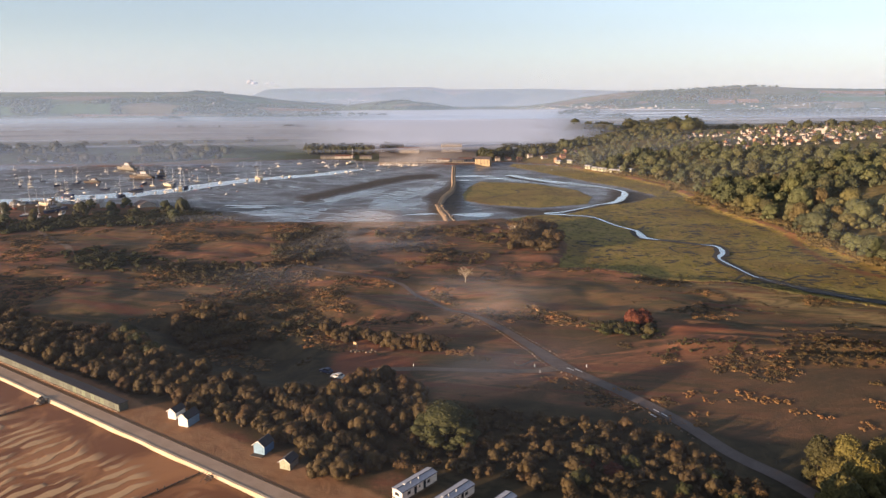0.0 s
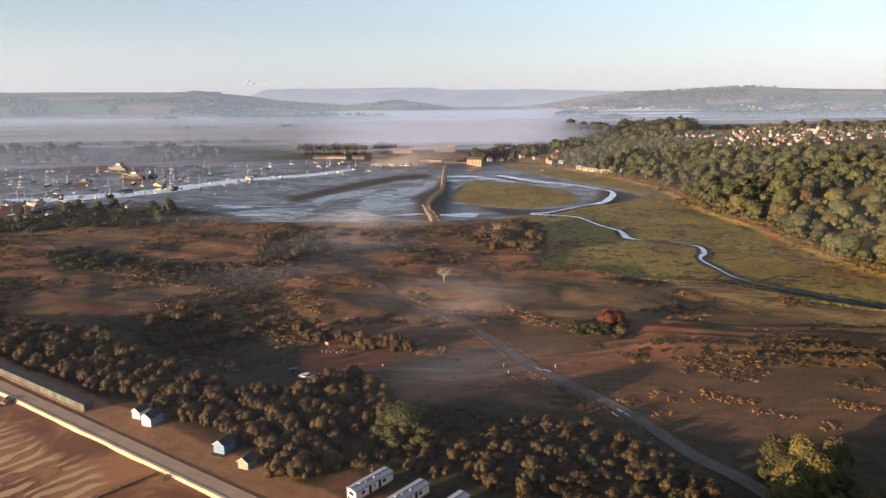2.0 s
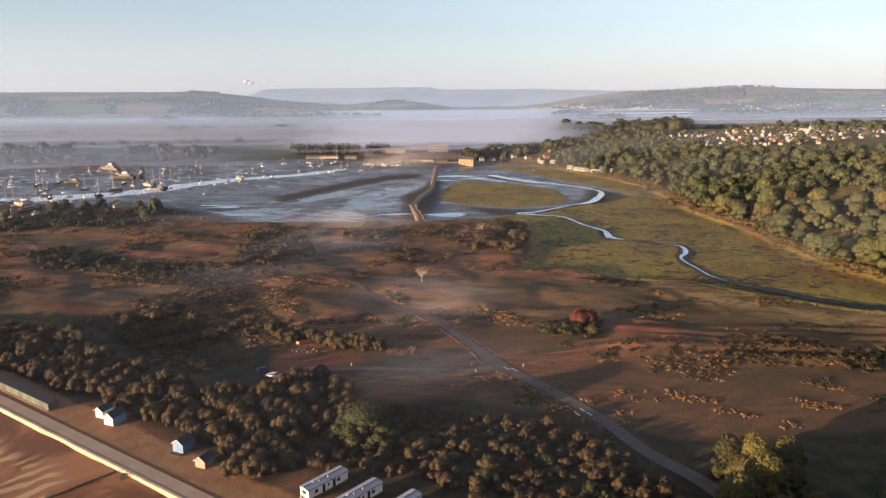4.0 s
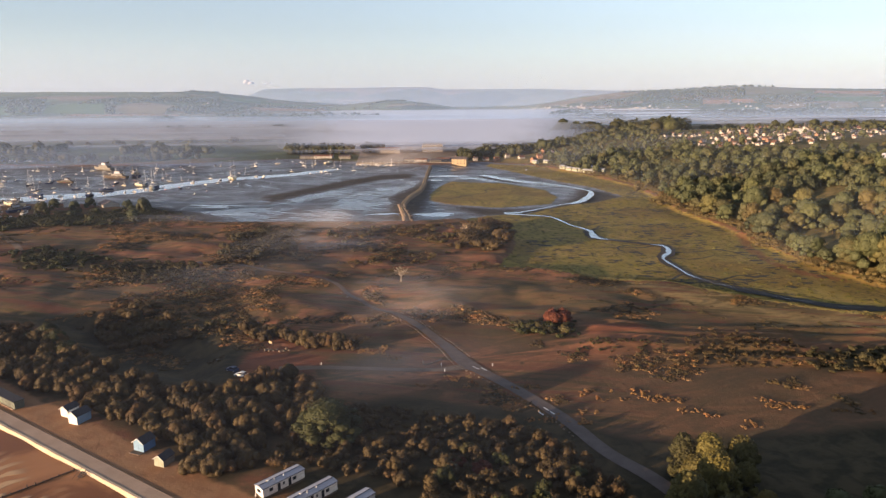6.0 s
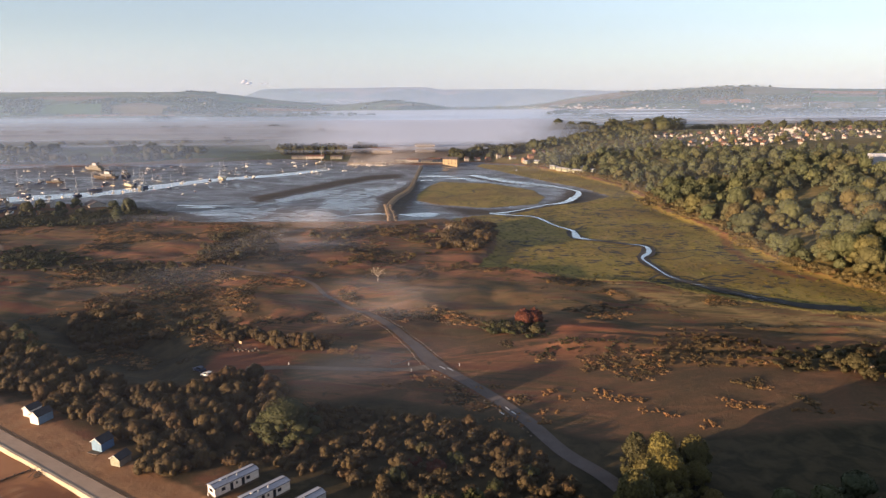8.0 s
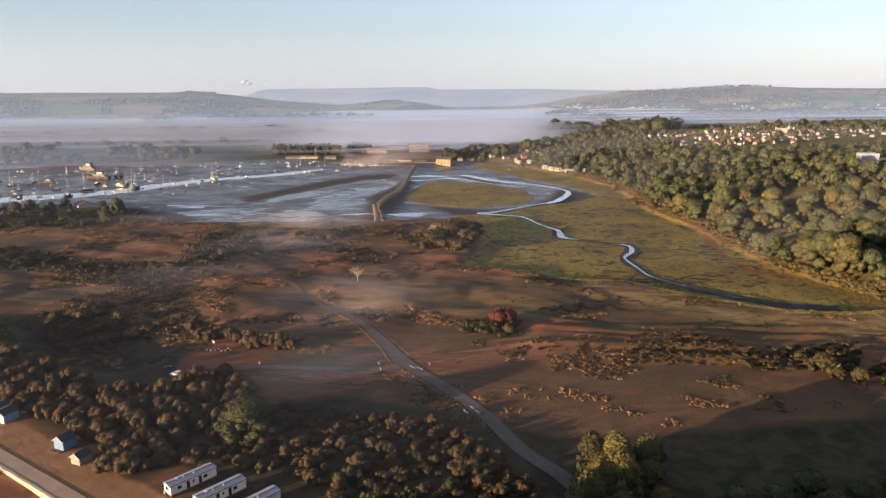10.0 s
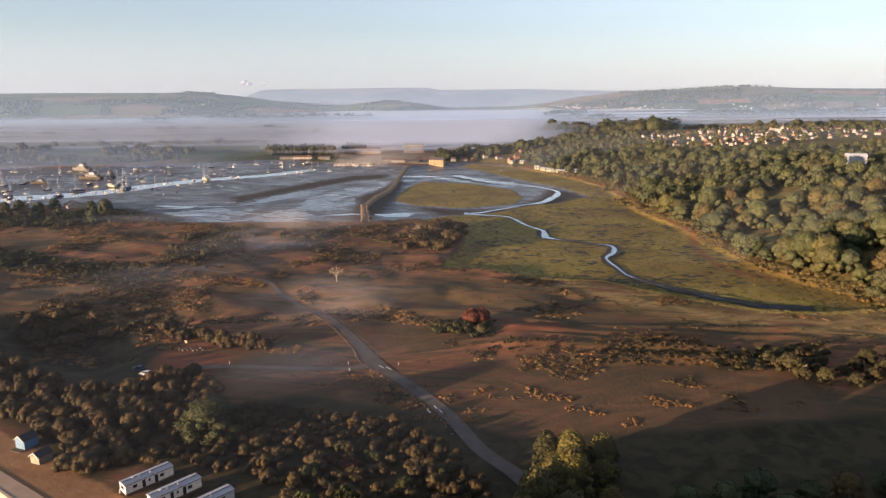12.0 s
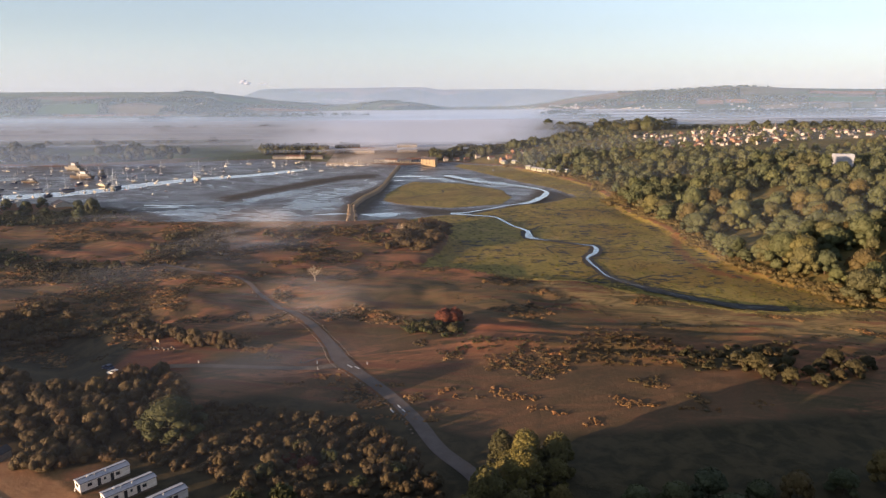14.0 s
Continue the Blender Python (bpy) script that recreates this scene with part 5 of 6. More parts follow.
BERTHS = [(-324, 606, 4), (-311, 615, 3), (-296, 611, 3), (-290, 613, 5), (-286, 621, 4), (-280, 631, 3), (-263, 638, 0), (-256, 642, 3), (-251, 652, 3), (-220, 662, 4), (-214, 666, 3), (-188, 641, 6), (-224, 706, 3), (-202, 728, 4), (-173, 693, 4), (-107, 802, 3), (-97, 784, 0), (-117, 785, 3), (-104, 790, 4), (-129, 867, 0), (-112, 795, 5), (-164, 761, 3), (-142, 700, 5), (-232, 655, 6), (-316, 600, 3), (-336, 612, 6)]
BERTHS += [(-344, 598, 3), (-305, 606, 5), (-189, 717, 1), (-186, 712, 0), (-161, 750, 4), (-406, 685, 0), (-355, 658, 1), (-358, 713, 6), (-323, 689, 0), (-286, 687, 2), (-265, 708, 0), (-142, 805, 2), (-102, 802, 0), (-92, 832, 3), (-193, 623, 3), (-345, 700, 4), (-240, 668, 3), (-225, 672, 6), (-250, 655, 3), (-205, 690, 3), (-300, 640, 4), (-178, 728, 6), (-285, 655, 3), (-330, 640, 3), (-110, 770, 5), (-98, 778, 3)]
BERTHS += [(-104, 785, 3), (-92, 776, 4), (-350, 630, 0), (60, 790, 5), (95, 770, 5), (132, 800, 3), (-172, 760, 3), (-160, 742, 4), (-196, 700, 0), (-70, 810, 0), (-60, 850, 2), (-45, 856, 3)]
moor = scatter([(-430, 700), (-360, 640), (-240, 700), (-150, 790), (-90, 850), (-60, 870), (-160, 930), (-290, 890), (-420, 845), (-560, 860), (-520, 720)], 9, 21, 135)
for x, y in moor:
    BERTHS.append((x, y, int(RNG.choice([0, 0, 1, 2, 3, 3, 4, 5, 5, 6]))))
quay_berths = [(x, 868 + 8 * RNG.random(), int(RNG.choice([0, 0, 2, 3, 4]))) for x in np.arange(-70, 10, 2.2)] + [(x, 867 + 3 * RNG.random(), int(RNG.choice([0, 2, 3]))) for x in np.arange(-66, 4, 4.5)]
used = set()
for x, y, k in BERTHS + quay_berths:
    s = (0.62 if y < 866 else 0.85) + 0.35 * RNG.random()
    m = pose(x, y, MUD_Z, 0, 5 * RNG.normal(), 360 * RNG.random() if y < 866 else 90 * RNG.normal()) @ Matrix.Diagonal((s, s, s, 1))
    if k in used:
        copy_thing(fleet[k], m)
    else:
        fleet[k].matrix_basis = m
        used.add(k)
for x, y, L, turn, paint, label in ((-378, 838, 34, 60, GREY, "large pale houseboat on the mudflat"), (-322, 748, 30, 75, TIMBER, "rusty work boat on the mud"), (-308, 764, 28, 40, NAVY, "dark hulled work boat on the mud"),
                                    (-359, 714, 18, 85, TIMBER, "brown wooden houseboat with cabins"), (-302, 534, 24, 30, GREY, "white houseboat at the boatyard shore"), (-291, 520, 20, -20, NAVY, "dark houseboat at the boatyard shore"),
                                    (-312, 548, 22, 70, CREAM, "cream houseboat at the boatyard shore"), (-280, 508, 12, 10, WHITE, "white cabin cruiser laid up ashore"), (-330, 530, 11, 50, REDHULL, "red hulled boat laid up ashore")):
    make_ship(L, label, paint).matrix_basis = pose(x, y, ground_at(x, y) + 0.1, 0, 0, turn)
for x, y, L, turn, paint, label in ((-346, 560, 13, 20, VANROOF, "pale grey houseboat at the boatyard shore"), (-338, 572, 12, 65, NAVY, "dark blue houseboat among moored boats"), (-352, 574, 14, -30, GREY, "grey weathered houseboat among moored boats"), (-328, 566, 11, 40, VANROOF, "pale grey cabin boat on the mud")):
    make_ship(L, label, paint).matrix_basis = pose(x, y, ground_at(x, y) + 0.1, 0, 0, turn)
for k in range(18):
    x, y = -352 + 66 * RNG.random(), 548 + 36 * RNG.random()
    copy_thing(fleet[int(RNG.choice([0, 1, 3, 4, 4]))], pose(x, y, max(ground_at(x, y), MUD_Z) + 0.1, 0, 0, 360 * RNG.random()))
for k in range(26):
    x, y = -562 + 52 * RNG.random(), 926 + 14 * RNG.random()
    copy_thing(fleet[int(RNG.choice([3, 3, 4, 5]))], pose(x, y, ground_at(x, y) + 0.3, 0, 0, 360 * RNG.random()))
for k in range(16):
    x, y = -335 + 70 * RNG.random(), 480 + 50 * RNG.random()
    copy_thing(fleet[int(RNG.choice([0, 2, 3, 4, 6]))], pose(x, y, ground_at(x, y) + 0.3, 0, 0, 360 * RNG.random()))


# ---- houses ----
def make_house(w, d, h, rise, wall, roof, label, category="house", rows=2, cols=3, chimney=True, name="house", door=True, sides=(-1, 1)):
    t = tagged(new(name), label, category)
    part("wall", prism([(-d / 2, -3), (d / 2, -3), (d / 2, h), (0, h + rise * 0.94), (-d / 2, h)], -w / 2, w / 2), wall, t)
    bm = bmesh.new()
    for s in (-1, 1):
        prism([(s * (d / 2 + 0.4), h - 0.22), (0, h + rise), (0, h + rise + 0.22), (s * (d / 2 + 0.4), h)], -w / 2 - 0.3, w / 2 + 0.3, bm)
    rf = part("roof", bm, roof, t)
    if chimney:
        part("chimney", box(-0.45, 0.45, w * 0.28, w * 0.28 + 0.7, h + rise * 0.6, h + rise + 1.2), BRICK, rf)
    for r in range(rows):
        for c in range(cols):
            y = -w / 2 + w * (c + 0.5) / cols
            z = h * (r + 0.32) / rows
            for s in sides:
                part("window", box(s * d / 2 - 0.05, s * d / 2 + 0.05, y - 0.55, y + 0.55, z, z + h / rows * 0.45), GLASS, t)
    if door:
        part("door", box(-d / 2 - 0.06, -d / 2 + 0.05, w * 0.02, w * 0.02 + 1.0, 0, 2.05), TIMBER, t)
    return t


def put(ob, x, y, turn, copy=False, dz=0.0):
    m = pose(x, y, ground_at(x, y) + dz, 0, 0, turn)
    if copy:
        return copy_thing(ob, m)
    ob.matrix_basis = m
    return ob


kinds = [make_house(8, 7, 4.9, 2.5, RENDER, TILE, "cream rendered house with a tiled roof", cols=2, sides=(-1,)), make_house(9, 7, 4.9, 2.6, BRICK, TILE, "warm brick house with a tiled roof", cols=2, sides=(-1,)),
         make_house(7.5, 6.5, 5.0, 2.4, RENDER, SLATE, "pale house with a slate roof", cols=2, sides=(-1,)), make_house(12, 7, 4.9, 2.4, RENDER, SLATE, "cream pair of houses with slate roof", cols=3, sides=(-1,)),
         make_house(10, 7, 2.8, 2.6, RENDER, TILE, "cream bungalow with a tiled roof", rows=1, cols=2, sides=(-1,))]
TOWN = [(322, 745), (368, 760), (440, 770), (530, 812), (640, 900), (760, 1050), (780, 1210), (660, 1235), (551, 1190), (430, 1010), (345, 1015), (305, 960), (330, 860)]
lots = scatter(TOWN, 11.5, 31, 330) + scatter([(545, 822), (660, 800), (870, 1010), (770, 1060), (650, 900)], 15.0, 32, 40)
for k, (x, y) in enumerate(lots):
    home = put(kinds[k if k < 5 else (0, 3, 2, 1, 4, 2, 3)[k % 7]], x, y, 36 + 90 * int(RNG.integers(2)) + 14 * RNG.normal(), k >= 5)
    home.matrix_basis = home.matrix_basis @ Matrix.Diagonal((0.76, 0.76, 0.72, 1))
for x, y, k, a in ((105, 888, 1, 20), (149, 858, 1, 35), (158, 872, 1, 10), (176, 884, 0, 60), (136, 880, 4, 20), (120, 898, 2, 15), (252, 985, 2, 40), (165, 896, 1, 80), (92, 905, 4, 10), (78, 898, 2, 5)):
    put(kinds[k], x, y, a + 90, True)
put(make_house(19, 9, 6.8, 2.6, OCHRE, SLATE, "tall ochre stone mill by the causeway", "mill", 3, 4, name="mill"), 57, 862, 70)
put(make_house(30, 12, 13.5, 1.2, STUCCO, SLATE, "large pale four-storey building by the quay", "building", 4, 9, False, name="apartment_building"), 21, 1042, 92)
put(make_house(36, 8, 6.0, 2.4, STUCCO, TILE, "long cream terrace by the marina", "terrace", 2, 12, False, name="terrace"), -45, 1026, 86)
for x, y, w, a, mt in ((8, 890, 16, 80, TILE), (26, 884, 14, 95, SLATE), (36, 896, 18, 75, TILE), (44, 905, 12, 60, SLATE), (-8, 900, 14, 90, SLATE), (-128, 950, 26, 80, TILE), (-150, 955, 22, 85, SLATE), (-98, 945, 16, 85, SLATE)):
    put(make_house(w, 8, 3.2, 1.6, STUCCO if mt is TILE else GREY, mt, "low quayside shed with a pitched roof", "shed", 1, 4, False, name="quay_shed"), x, y, a)
tagged(mesh_object("quay", [(-75, 880, -3), (48, 878, -3), (60, 1070, -3), (-90, 1070, -3), (-75, 880, 0.5), (48, 878, 0.5), (60, 1070, 0.5), (-90, 1070, 0.5)],
                                             [(4, 5, 6, 7), (0, 1, 5, 4), (1, 2, 6, 5), (2, 3, 7, 6), (3, 0, 4, 7)], asphalt_material("quay_stone", (0.17, 0.13, 0.095), (0.23, 0.18, 0.13))), "stone quay at the harbour head", "quay", kind="structure")
chalet = make_house(9, 4.0, 2.3, 0.6, PALEGREEN, VANROOF, "pale green holiday chalet at the marsh edge", "chalet", 1, 3, False, name="chalet")
for k, (x, y) in enumerate(((198, 742), (193, 752), (189, 760), (184, 770), (179, 780), (174, 792), (206, 738), (202, 756), (150, 852), (163, 845))):
    put(chalet, x, y, 30, k > 0, 1.0)


def make_hall(x, y):
    t = tagged(new("sports_hall"), "large pale grey hall with a ribbed roof", "hall")
    t.matrix_basis = pose(x, y, ground_at(x, y) + 3.0, 0, 0, 78) @ Matrix.Diagonal((0.66, 0.66, 0.62, 1))
    part("wall", box(-8, 8, -10, 10, -8, 9), VANROOF, t)
    part("roof", prism([(-8.4, 9), (8.4, 9), (6.4, 12.4), (-6.4, 12.4)], -10.4, 10.4), VANROOF, t)
    for k in range(7):
        part("rib", prism([(-8.5, 9), (8.5, 9), (6.45, 12.52), (-6.45, 12.52)], -10 + 3.3 * k - 0.1, -10 + 3.3 * k + 0.1), METAL, t)


make_hall(397, 553)


def make_church(x, y):
    t = tagged(new("church"), "stone church with a pointed spire", "church")
    t.matrix_basis = pose(x, y, ground_at(x, y), 0, 0, 40) @ Matrix.Diagonal((0.7, 0.7, 0.7, 1))
    part("nave", prism([(-4, -2), (4, -2), (4, 6), (0, 10), (-4, 6)], 0, 18), STUCCO, t)
    part("tower", box(-2.5, 2.5, -5, 0, -2, 14), STUCCO, t)
    part("spire", rod((0, -2.5, 14), (0, -2.5, 25), 2.6, 0.1, 8), SLATE, t)


make_church(520, 930)
for x, y, w, d, h, a, wall in ((-233, 542, 14, 12, 2.2, 40, RENDER), (-266, 546, 9, 7, 2.6, 15, WHITE), (-285, 545, 8, 6, 2.4, 70, WHITE)):
    put(make_house(w, d, h, 2.4, wall, SLATE if wall is RENDER else VANROOF, "boatyard shed with a shallow roof", "shed", 1, 3, False, name="boat_shed"), x, y, a)


# ---- single trees and bushes on the heath ----
def bare_tree(x, y, h, label):
    rng = np.random.default_rng(int(h * 10))
    V, F = limbs(rng, h, h * 0.55, 7, 0.22)
    for k in range(70):
        a, z = 6.283 * rng.random(), h * (0.5 + 0.45 * rng.random())
        r = h * 0.5 * rng.random()
        p = Vector((math.cos(a) * r, math.sin(a) * r, z))
        v, f = tube(p, p + Vector((math.cos(a) * 0.8, math.sin(a) * 0.8, 0.7 + 0.5 * rng.random())), 0.05, 0.02, 3)
        F.extend([tuple(i + len(V) for i in q) for q in f])
        V.extend(v)
    t = tagged(new("bare_tree"), label, "tree")
    t.matrix_basis = pose(x, y, ground_at(x, y))
    o = mesh_object("branches", V, F, painted("bleached_wood", (0.52, 0.42, 0.30), 0.3, 0.8))
    o.parent = t
    return t


bare_tree(11.8, 307, 6.5, "pale leafless dead tree on the heath")
bare_tree(46, 418, 6.0, "bare pinkish tree rising from a thicket")
bare_tree(172, 196, 2.4, "small bleached dead bush among scrub")
big = make_tree("tree", 71, 9.5, 5.0, LEAF_OAK, 8000, 0.18, 34, "round dark green oak in the gorse", 0.1, 0.15)
big.matrix_basis = pose(0.8, 160, ground_at(0.8, 160) - 0.1) @ Matrix.Diagonal((1.7, 1.7, 1.12, 1))
front = [make_tree("tree", 81 + k, (11.0, 12.5, 11.5)[k], (3.4, 5.4, 4.8)[k], (LEAF_OAK, LEAF_GOLD, LEAF_GOLD)[k], 8000, 0.30, 36, ("dark narrow tree beside the road", "broad sunlit golden-olive tree by the road", "sunlit golden-olive tree by the road")[k], 0.08, 0.14) for k in range(3)]
first(front[0], 84.5, 140.5)
first(front[1], 88, 130)
first(front[2], 80, 124)
plant(front[1:], [(96, 134), (95, 122), (90, 139.5), (86, 118), (76, 117), (84, 130), (97, 138.5), (86, 136)], RNG, 0.66, 0.82, "trees by the road")
# copies of the narrow tree, out of view, added only to cast shade
for x, y, s in ((28, 96, 1.58), (33, 94, 1.4), (39, 93, 1.45), (45, 95, 1.4)):
    tagged(copy_thing(front[0], pose(x, y, ground_at(x, y) - 0.2, 0, 0, 50 * x) @ Matrix.Diagonal((0.8 * s, 0.8 * s, s, 1))), group="trees by the road")
plant(trees[:3], [(112, 126), (120, 125), (128, 128), (138, 126), (118, 118), (147, 128), (130, 120), (106, 116), (158, 130), (170, 134)], RNG, 0.5, 0.7, "trees by the road")
slope_tree = first(make_tree("tree", 91, 6.5, 3.9, LEAF_BRUSH, 2600, 0.25, 20, "small dark green tree above the slope", 0.08, 0.17), 169, 197)
plant([slope_tree], [(171, 192), (177, 196), (184, 194), (190, 198), (196, 202), (181, 202), (184, 187), (191, 190), (198, 194), (205, 199), (176, 189)], RNG, 0.5, 0.95, "small trees above the shaded slope", 0.4)
red = make_bush("red_bush", 61, 9.5, 3.1, LEAF_RED, 4200, 0.34, 22, "rust-red autumn bush above dark scrub")
first(red, 74, 245, 0, -1.6)
dark = [make_bush("scrub_bush", 64 + k, 6.0, 3.4, LEAF_BRUSH, 700, 0.26, 4, "dark green scrub bush on the heath") for k in range(3)]
first(dark[0], 66, 239)
first(dark[1], -75, 392)
first(dark[2], 57, 396)
SPOTS = [(62, 238), (70, 237), (75, 236), (72, 243), (67, 242), (60, 244), (77, 240), (-38, 414), (-35, 417), (-33, 412), (-38, 420), (-84, 375), (-72, 400), (-66, 420), (-78, 425), (-60, 392), (-182, 362), (-176, 368), (-190, 366), (-96, 262), (-90, 260), (-85, 264), (-80, 258), (-76, 252), (-88, 250), (-80, 246), (-102, 250), (-94, 248), (-58, 250), (-54, 252), (45, 398), (52, 420), (60, 436), (68, 424), (58, 400), (66, 400), (50, 405), (62, 384), (36, 416), (-186, 470)]
SPOTS += [(-178, 476), (-196, 466), (-204, 505), (-190, 500), (-213, 465), (-225, 470), (-236, 478), (-221, 490), (-240, 500), (-246, 520), (-170, 470), (168, 208), (176, 203), (184, 206), (188, 212), (180, 212), (-106, 338), (-94, 334)]
plant(dark, SPOTS, RNG, 0.5, 1.05, "scrub on the heath")
low = [foliage(np.random.default_rng(220 + k), [(RNG.normal() * 0.9, RNG.normal() * 0.9, 0.05, 0.8 + 0.5 * RNG.random(), 0.34) for _ in range(3)], 110, 0.17, False, 0.7) for k in range(4)]
HIGH = (1.3, 0.8, 0.6, 0.9, 0.5, 1.35, 0.6, 0.5, 0.5, 2.0, 0.9, 0.9, 0.5, 0.5, 0.6, 1.2)
for k, t in enumerate(THICKETS):
    reach = scatter([(x + (x - sum(p[0] for p in t) / len(t)) * 0.25, y + (y - sum(p[1] for p in t) / len(t)) * 0.25) for x, y in t], (1.2 + 1.5 * HIGH[k]) * (0.72 if k in (12, 13) else 1.0), 300 + k)
    ragged = [p for p in reach if float(inside(np.array([p[0]]), np.array([p[1]]), t)[0]) > -9 + 16 * RNG.random() ** 0.7 or RNG.random() < 0.25]
    flat = k in (7, 8)
    fine = k in (12, 13)
    stuff("thicket", ragged, low if flat else gorse_models, LEAF_GORSE if flat else (LEAF_BRUSH, LEAF_GORSE, LEAF_BRUSH, LEAF_OAK)[k % 4], RNG, 0.3 if flat else 0.25 * HIGH[k], 1.2 if flat else (0.8 if fine else 1.15) * HIGH[k], "ragged dark olive thicket on the heath", "thicket")
plant([trees[1], trees[4], trees[6]], [(-186, 478), (-182, 470), (-212, 470), (-200, 508), (-236, 490), (-246, 512), (-222, 500), (-262, 500), (-190, 506), (-254, 530), (-280, 470), (-208, 520), (-245, 536), (-272, 534), (-296, 500), (-318, 500), (-300, 470)], RNG, 0.42, 0.8, "trees by the boatyard", 0.4)
greens = [make_bush("green_bush", 75 + k, 6.5, 5.0, LEAF_OAK, 1800, 0.2, 7, "dark green bush standing in the gorse") for k in range(2)]
first(greens[0], -96, 221)
first(greens[1], -100, 224)
plant(greens, [(-92, 218), (44, 146), (36, 150), (60, 140), (-62, 184), (-118, 236), (30, 138), (52, 134), (-30, 176)], RNG, 0.5, 0.85, "green bushes in the gorse")
# tall bushes on the rim, placed to cast shade into the hollow
plant(greens, [(-110, 233), (-106, 229), (-114, 238), (-99, 221)], RNG, 1.0, 1.25, "green bushes in the gorse")
hedge = [(-42 + 40 * k / 17 + RNG.normal() * 0.8, 240 - 18 * k / 17 + RNG.normal() * 0.9 + (2.5 if k % 2 else 0)) for k in range(18)]
plant(gorse, hedge, RNG, 0.8, 1.1, "hedge above the car park")
plant(gorse, [(-98, 246), (-101, 252), (-95, 250), (-103, 258), (-92, 244)], RNG, 0.7, 0.9, "gorse by the hollow")
tangle = scatter([(-32, 345), (-24, 440), (38, 456), (42, 384), (20, 345), (-2, 334)], 2.6, 91, 700, lambda x, y: value_noise(x, y, 16, 92) * 0.7 + value_noise(x, y, 6, 93) * 0.3 > 0.45)
stuff("tangled_scrub", tangle[::2], gorse_models, LEAF_GORSE, RNG, 0.2, 0.6, "tangled brown scrub near the causeway", "scrub")
stuff("tangled_scrub", tangle[1::4], gorse_models, LEAF_OLIVE, RNG, 0.25, 0.85, "tangled olive scrub near the causeway", "scrub")
stuff("tangled_bracken", tangle[3::4], low, LEAF_RUST, RNG, 0.6, 1.5, "rusty bracken near the causeway", "bracken")
for x, y, s in ((39, 143, 0.5), (34, 146, 0.35)):
    copy_thing(red, pose(x, y, ground_at(x, y) - 0.1, 0, 0, 40) @ Matrix.Diagonal((s, s, s, 1)))

bank = smooth_line([(78, 330, 1), (113, 313, 1), (137, 306, 1), (152, 289, 1), (170, 272, 1), (189, 258, 1), (211, 254, 1), (235, 257, 1), (270, 258, 1)], 1.1)
for off, leaf, word in ((7, LEAF_OLIVE, "olive"), (13, LEAF_GORSE, "brown"), (20, LEAF_OLIVE, "olive"), (28, LEAF_GORSE, "brown"), (37, LEAF_OLIVE, "olive"), (45, LEAF_GORSE, "brown")):
    rows = [(x - 0.35 * off + RNG.normal() * 0.9, y - off + RNG.normal() * 1.3 + 4 * float(value_noise(x, off, 25, 61))) for x, y, _ in bank if float(value_noise(x, y + 9 * off, 14, 60)) > 0.48]
    stuff("tussocks", rows, low, leaf, RNG, 0.2, 0.7, "broken line of " + word + " tussocks on the slope", "tussocks")

# rust-coloured bracken tufts, rough heath and pale grass on the marsh bank
tuft_models = [foliage(np.random.default_rng(200 + k), [(RNG.normal() * 0.8, RNG.normal() * 0.8, 0.2, 0.4 + 0.25 * RNG.random(), 0.42) for _ in range(5)], 150, 0.13, False, 0.7) for k in range(4)]
TUFTS = [(-109, 294, 6), (-95, 280, 7), (-91, 286, 6), (-157, 314, 4), (-149, 324, 4), (-114, 262, 4), (-121, 259, 4), (-78, 302, 4), (-63, 297, 5), (-50, 292, 4), (-26, 300, 5), (-61, 247, 3), (4, 222, 5), (11, 224, 4), (73, 185, 4), (76, 181, 3), (85, 185, 4), (91, 181, 5), (96, 179, 3), (98, 172, 2), (104, 170, 2), (123, 177, 6), (129, 175, 4), (25, 192, 3), (35, 197, 4), (45, 187, 4)]
TUFTS += [(50, 181, 5), (58, 169, 4), (69, 172, 3), (88, 201, 2), (100, 199, 2), (7, 220, 5), (14, 214, 4), (56, 190, 3), (113, 164, 3), (52, 176, 4), (66, 166, 3), (40, 192, 3), (160, 176, 4), (141, 172, 3)]
spots = []
for x, y, n in TUFTS:
    spots += [(x + RNG.normal() * 2.6, y + RNG.normal() * 1.1) for _ in range(n * 2)]
stuff("bracken", spots, tuft_models, LEAF_RUST, RNG, 0.35, 0.95, "rusty orange bracken tufts on the heath", "bracken")


def patchy(x, y):
    line = smooth_line(ROAD, 4)[:, :2]
    d = np.min(np.hypot(np.asarray(x)[:, None] - line[None, :, 0], np.asarray(y)[:, None] - line[None, :, 1]), axis=1)
    n = value_noise(x, y, 26, 12) * 0.6 + value_noise(x, y, 9, 13) * 0.4
    return (d > 5) & (inside(x, y, MARSH) < -2) & (n > 0.56 + 0.10 * step(-50, 20, x) + 0.03 * step(300, 220, y)) & (from_wall(x, y) > 24)


HEATH = [(-330, 360), (-190, 268), (-90, 208), (-30, 200), (10, 180), (60, 176), (120, 160), (190, 170), (240, 230), (190, 258), (150, 290), (110, 312), (60, 334), (72, 400), (60, 450), (0, 464), (-130, 462), (-200, 520), (-330, 470)]
clumps = scatter(HEATH, 2.0, 41, 9000, patchy)
stuff("heather", [p for k, p in enumerate(clumps) if k % 5 > 1], low, LEAF_GORSE, RNG, 0.6, 1.7, "low brown heather clumps on the heath", "heather")
stuff("dry_bracken", [p for k, p in enumerate(clumps) if k % 5 < 2], low, LEAF_RUST, RNG, 0.6, 1.4, "low rusty bracken on the heath", "bracken")
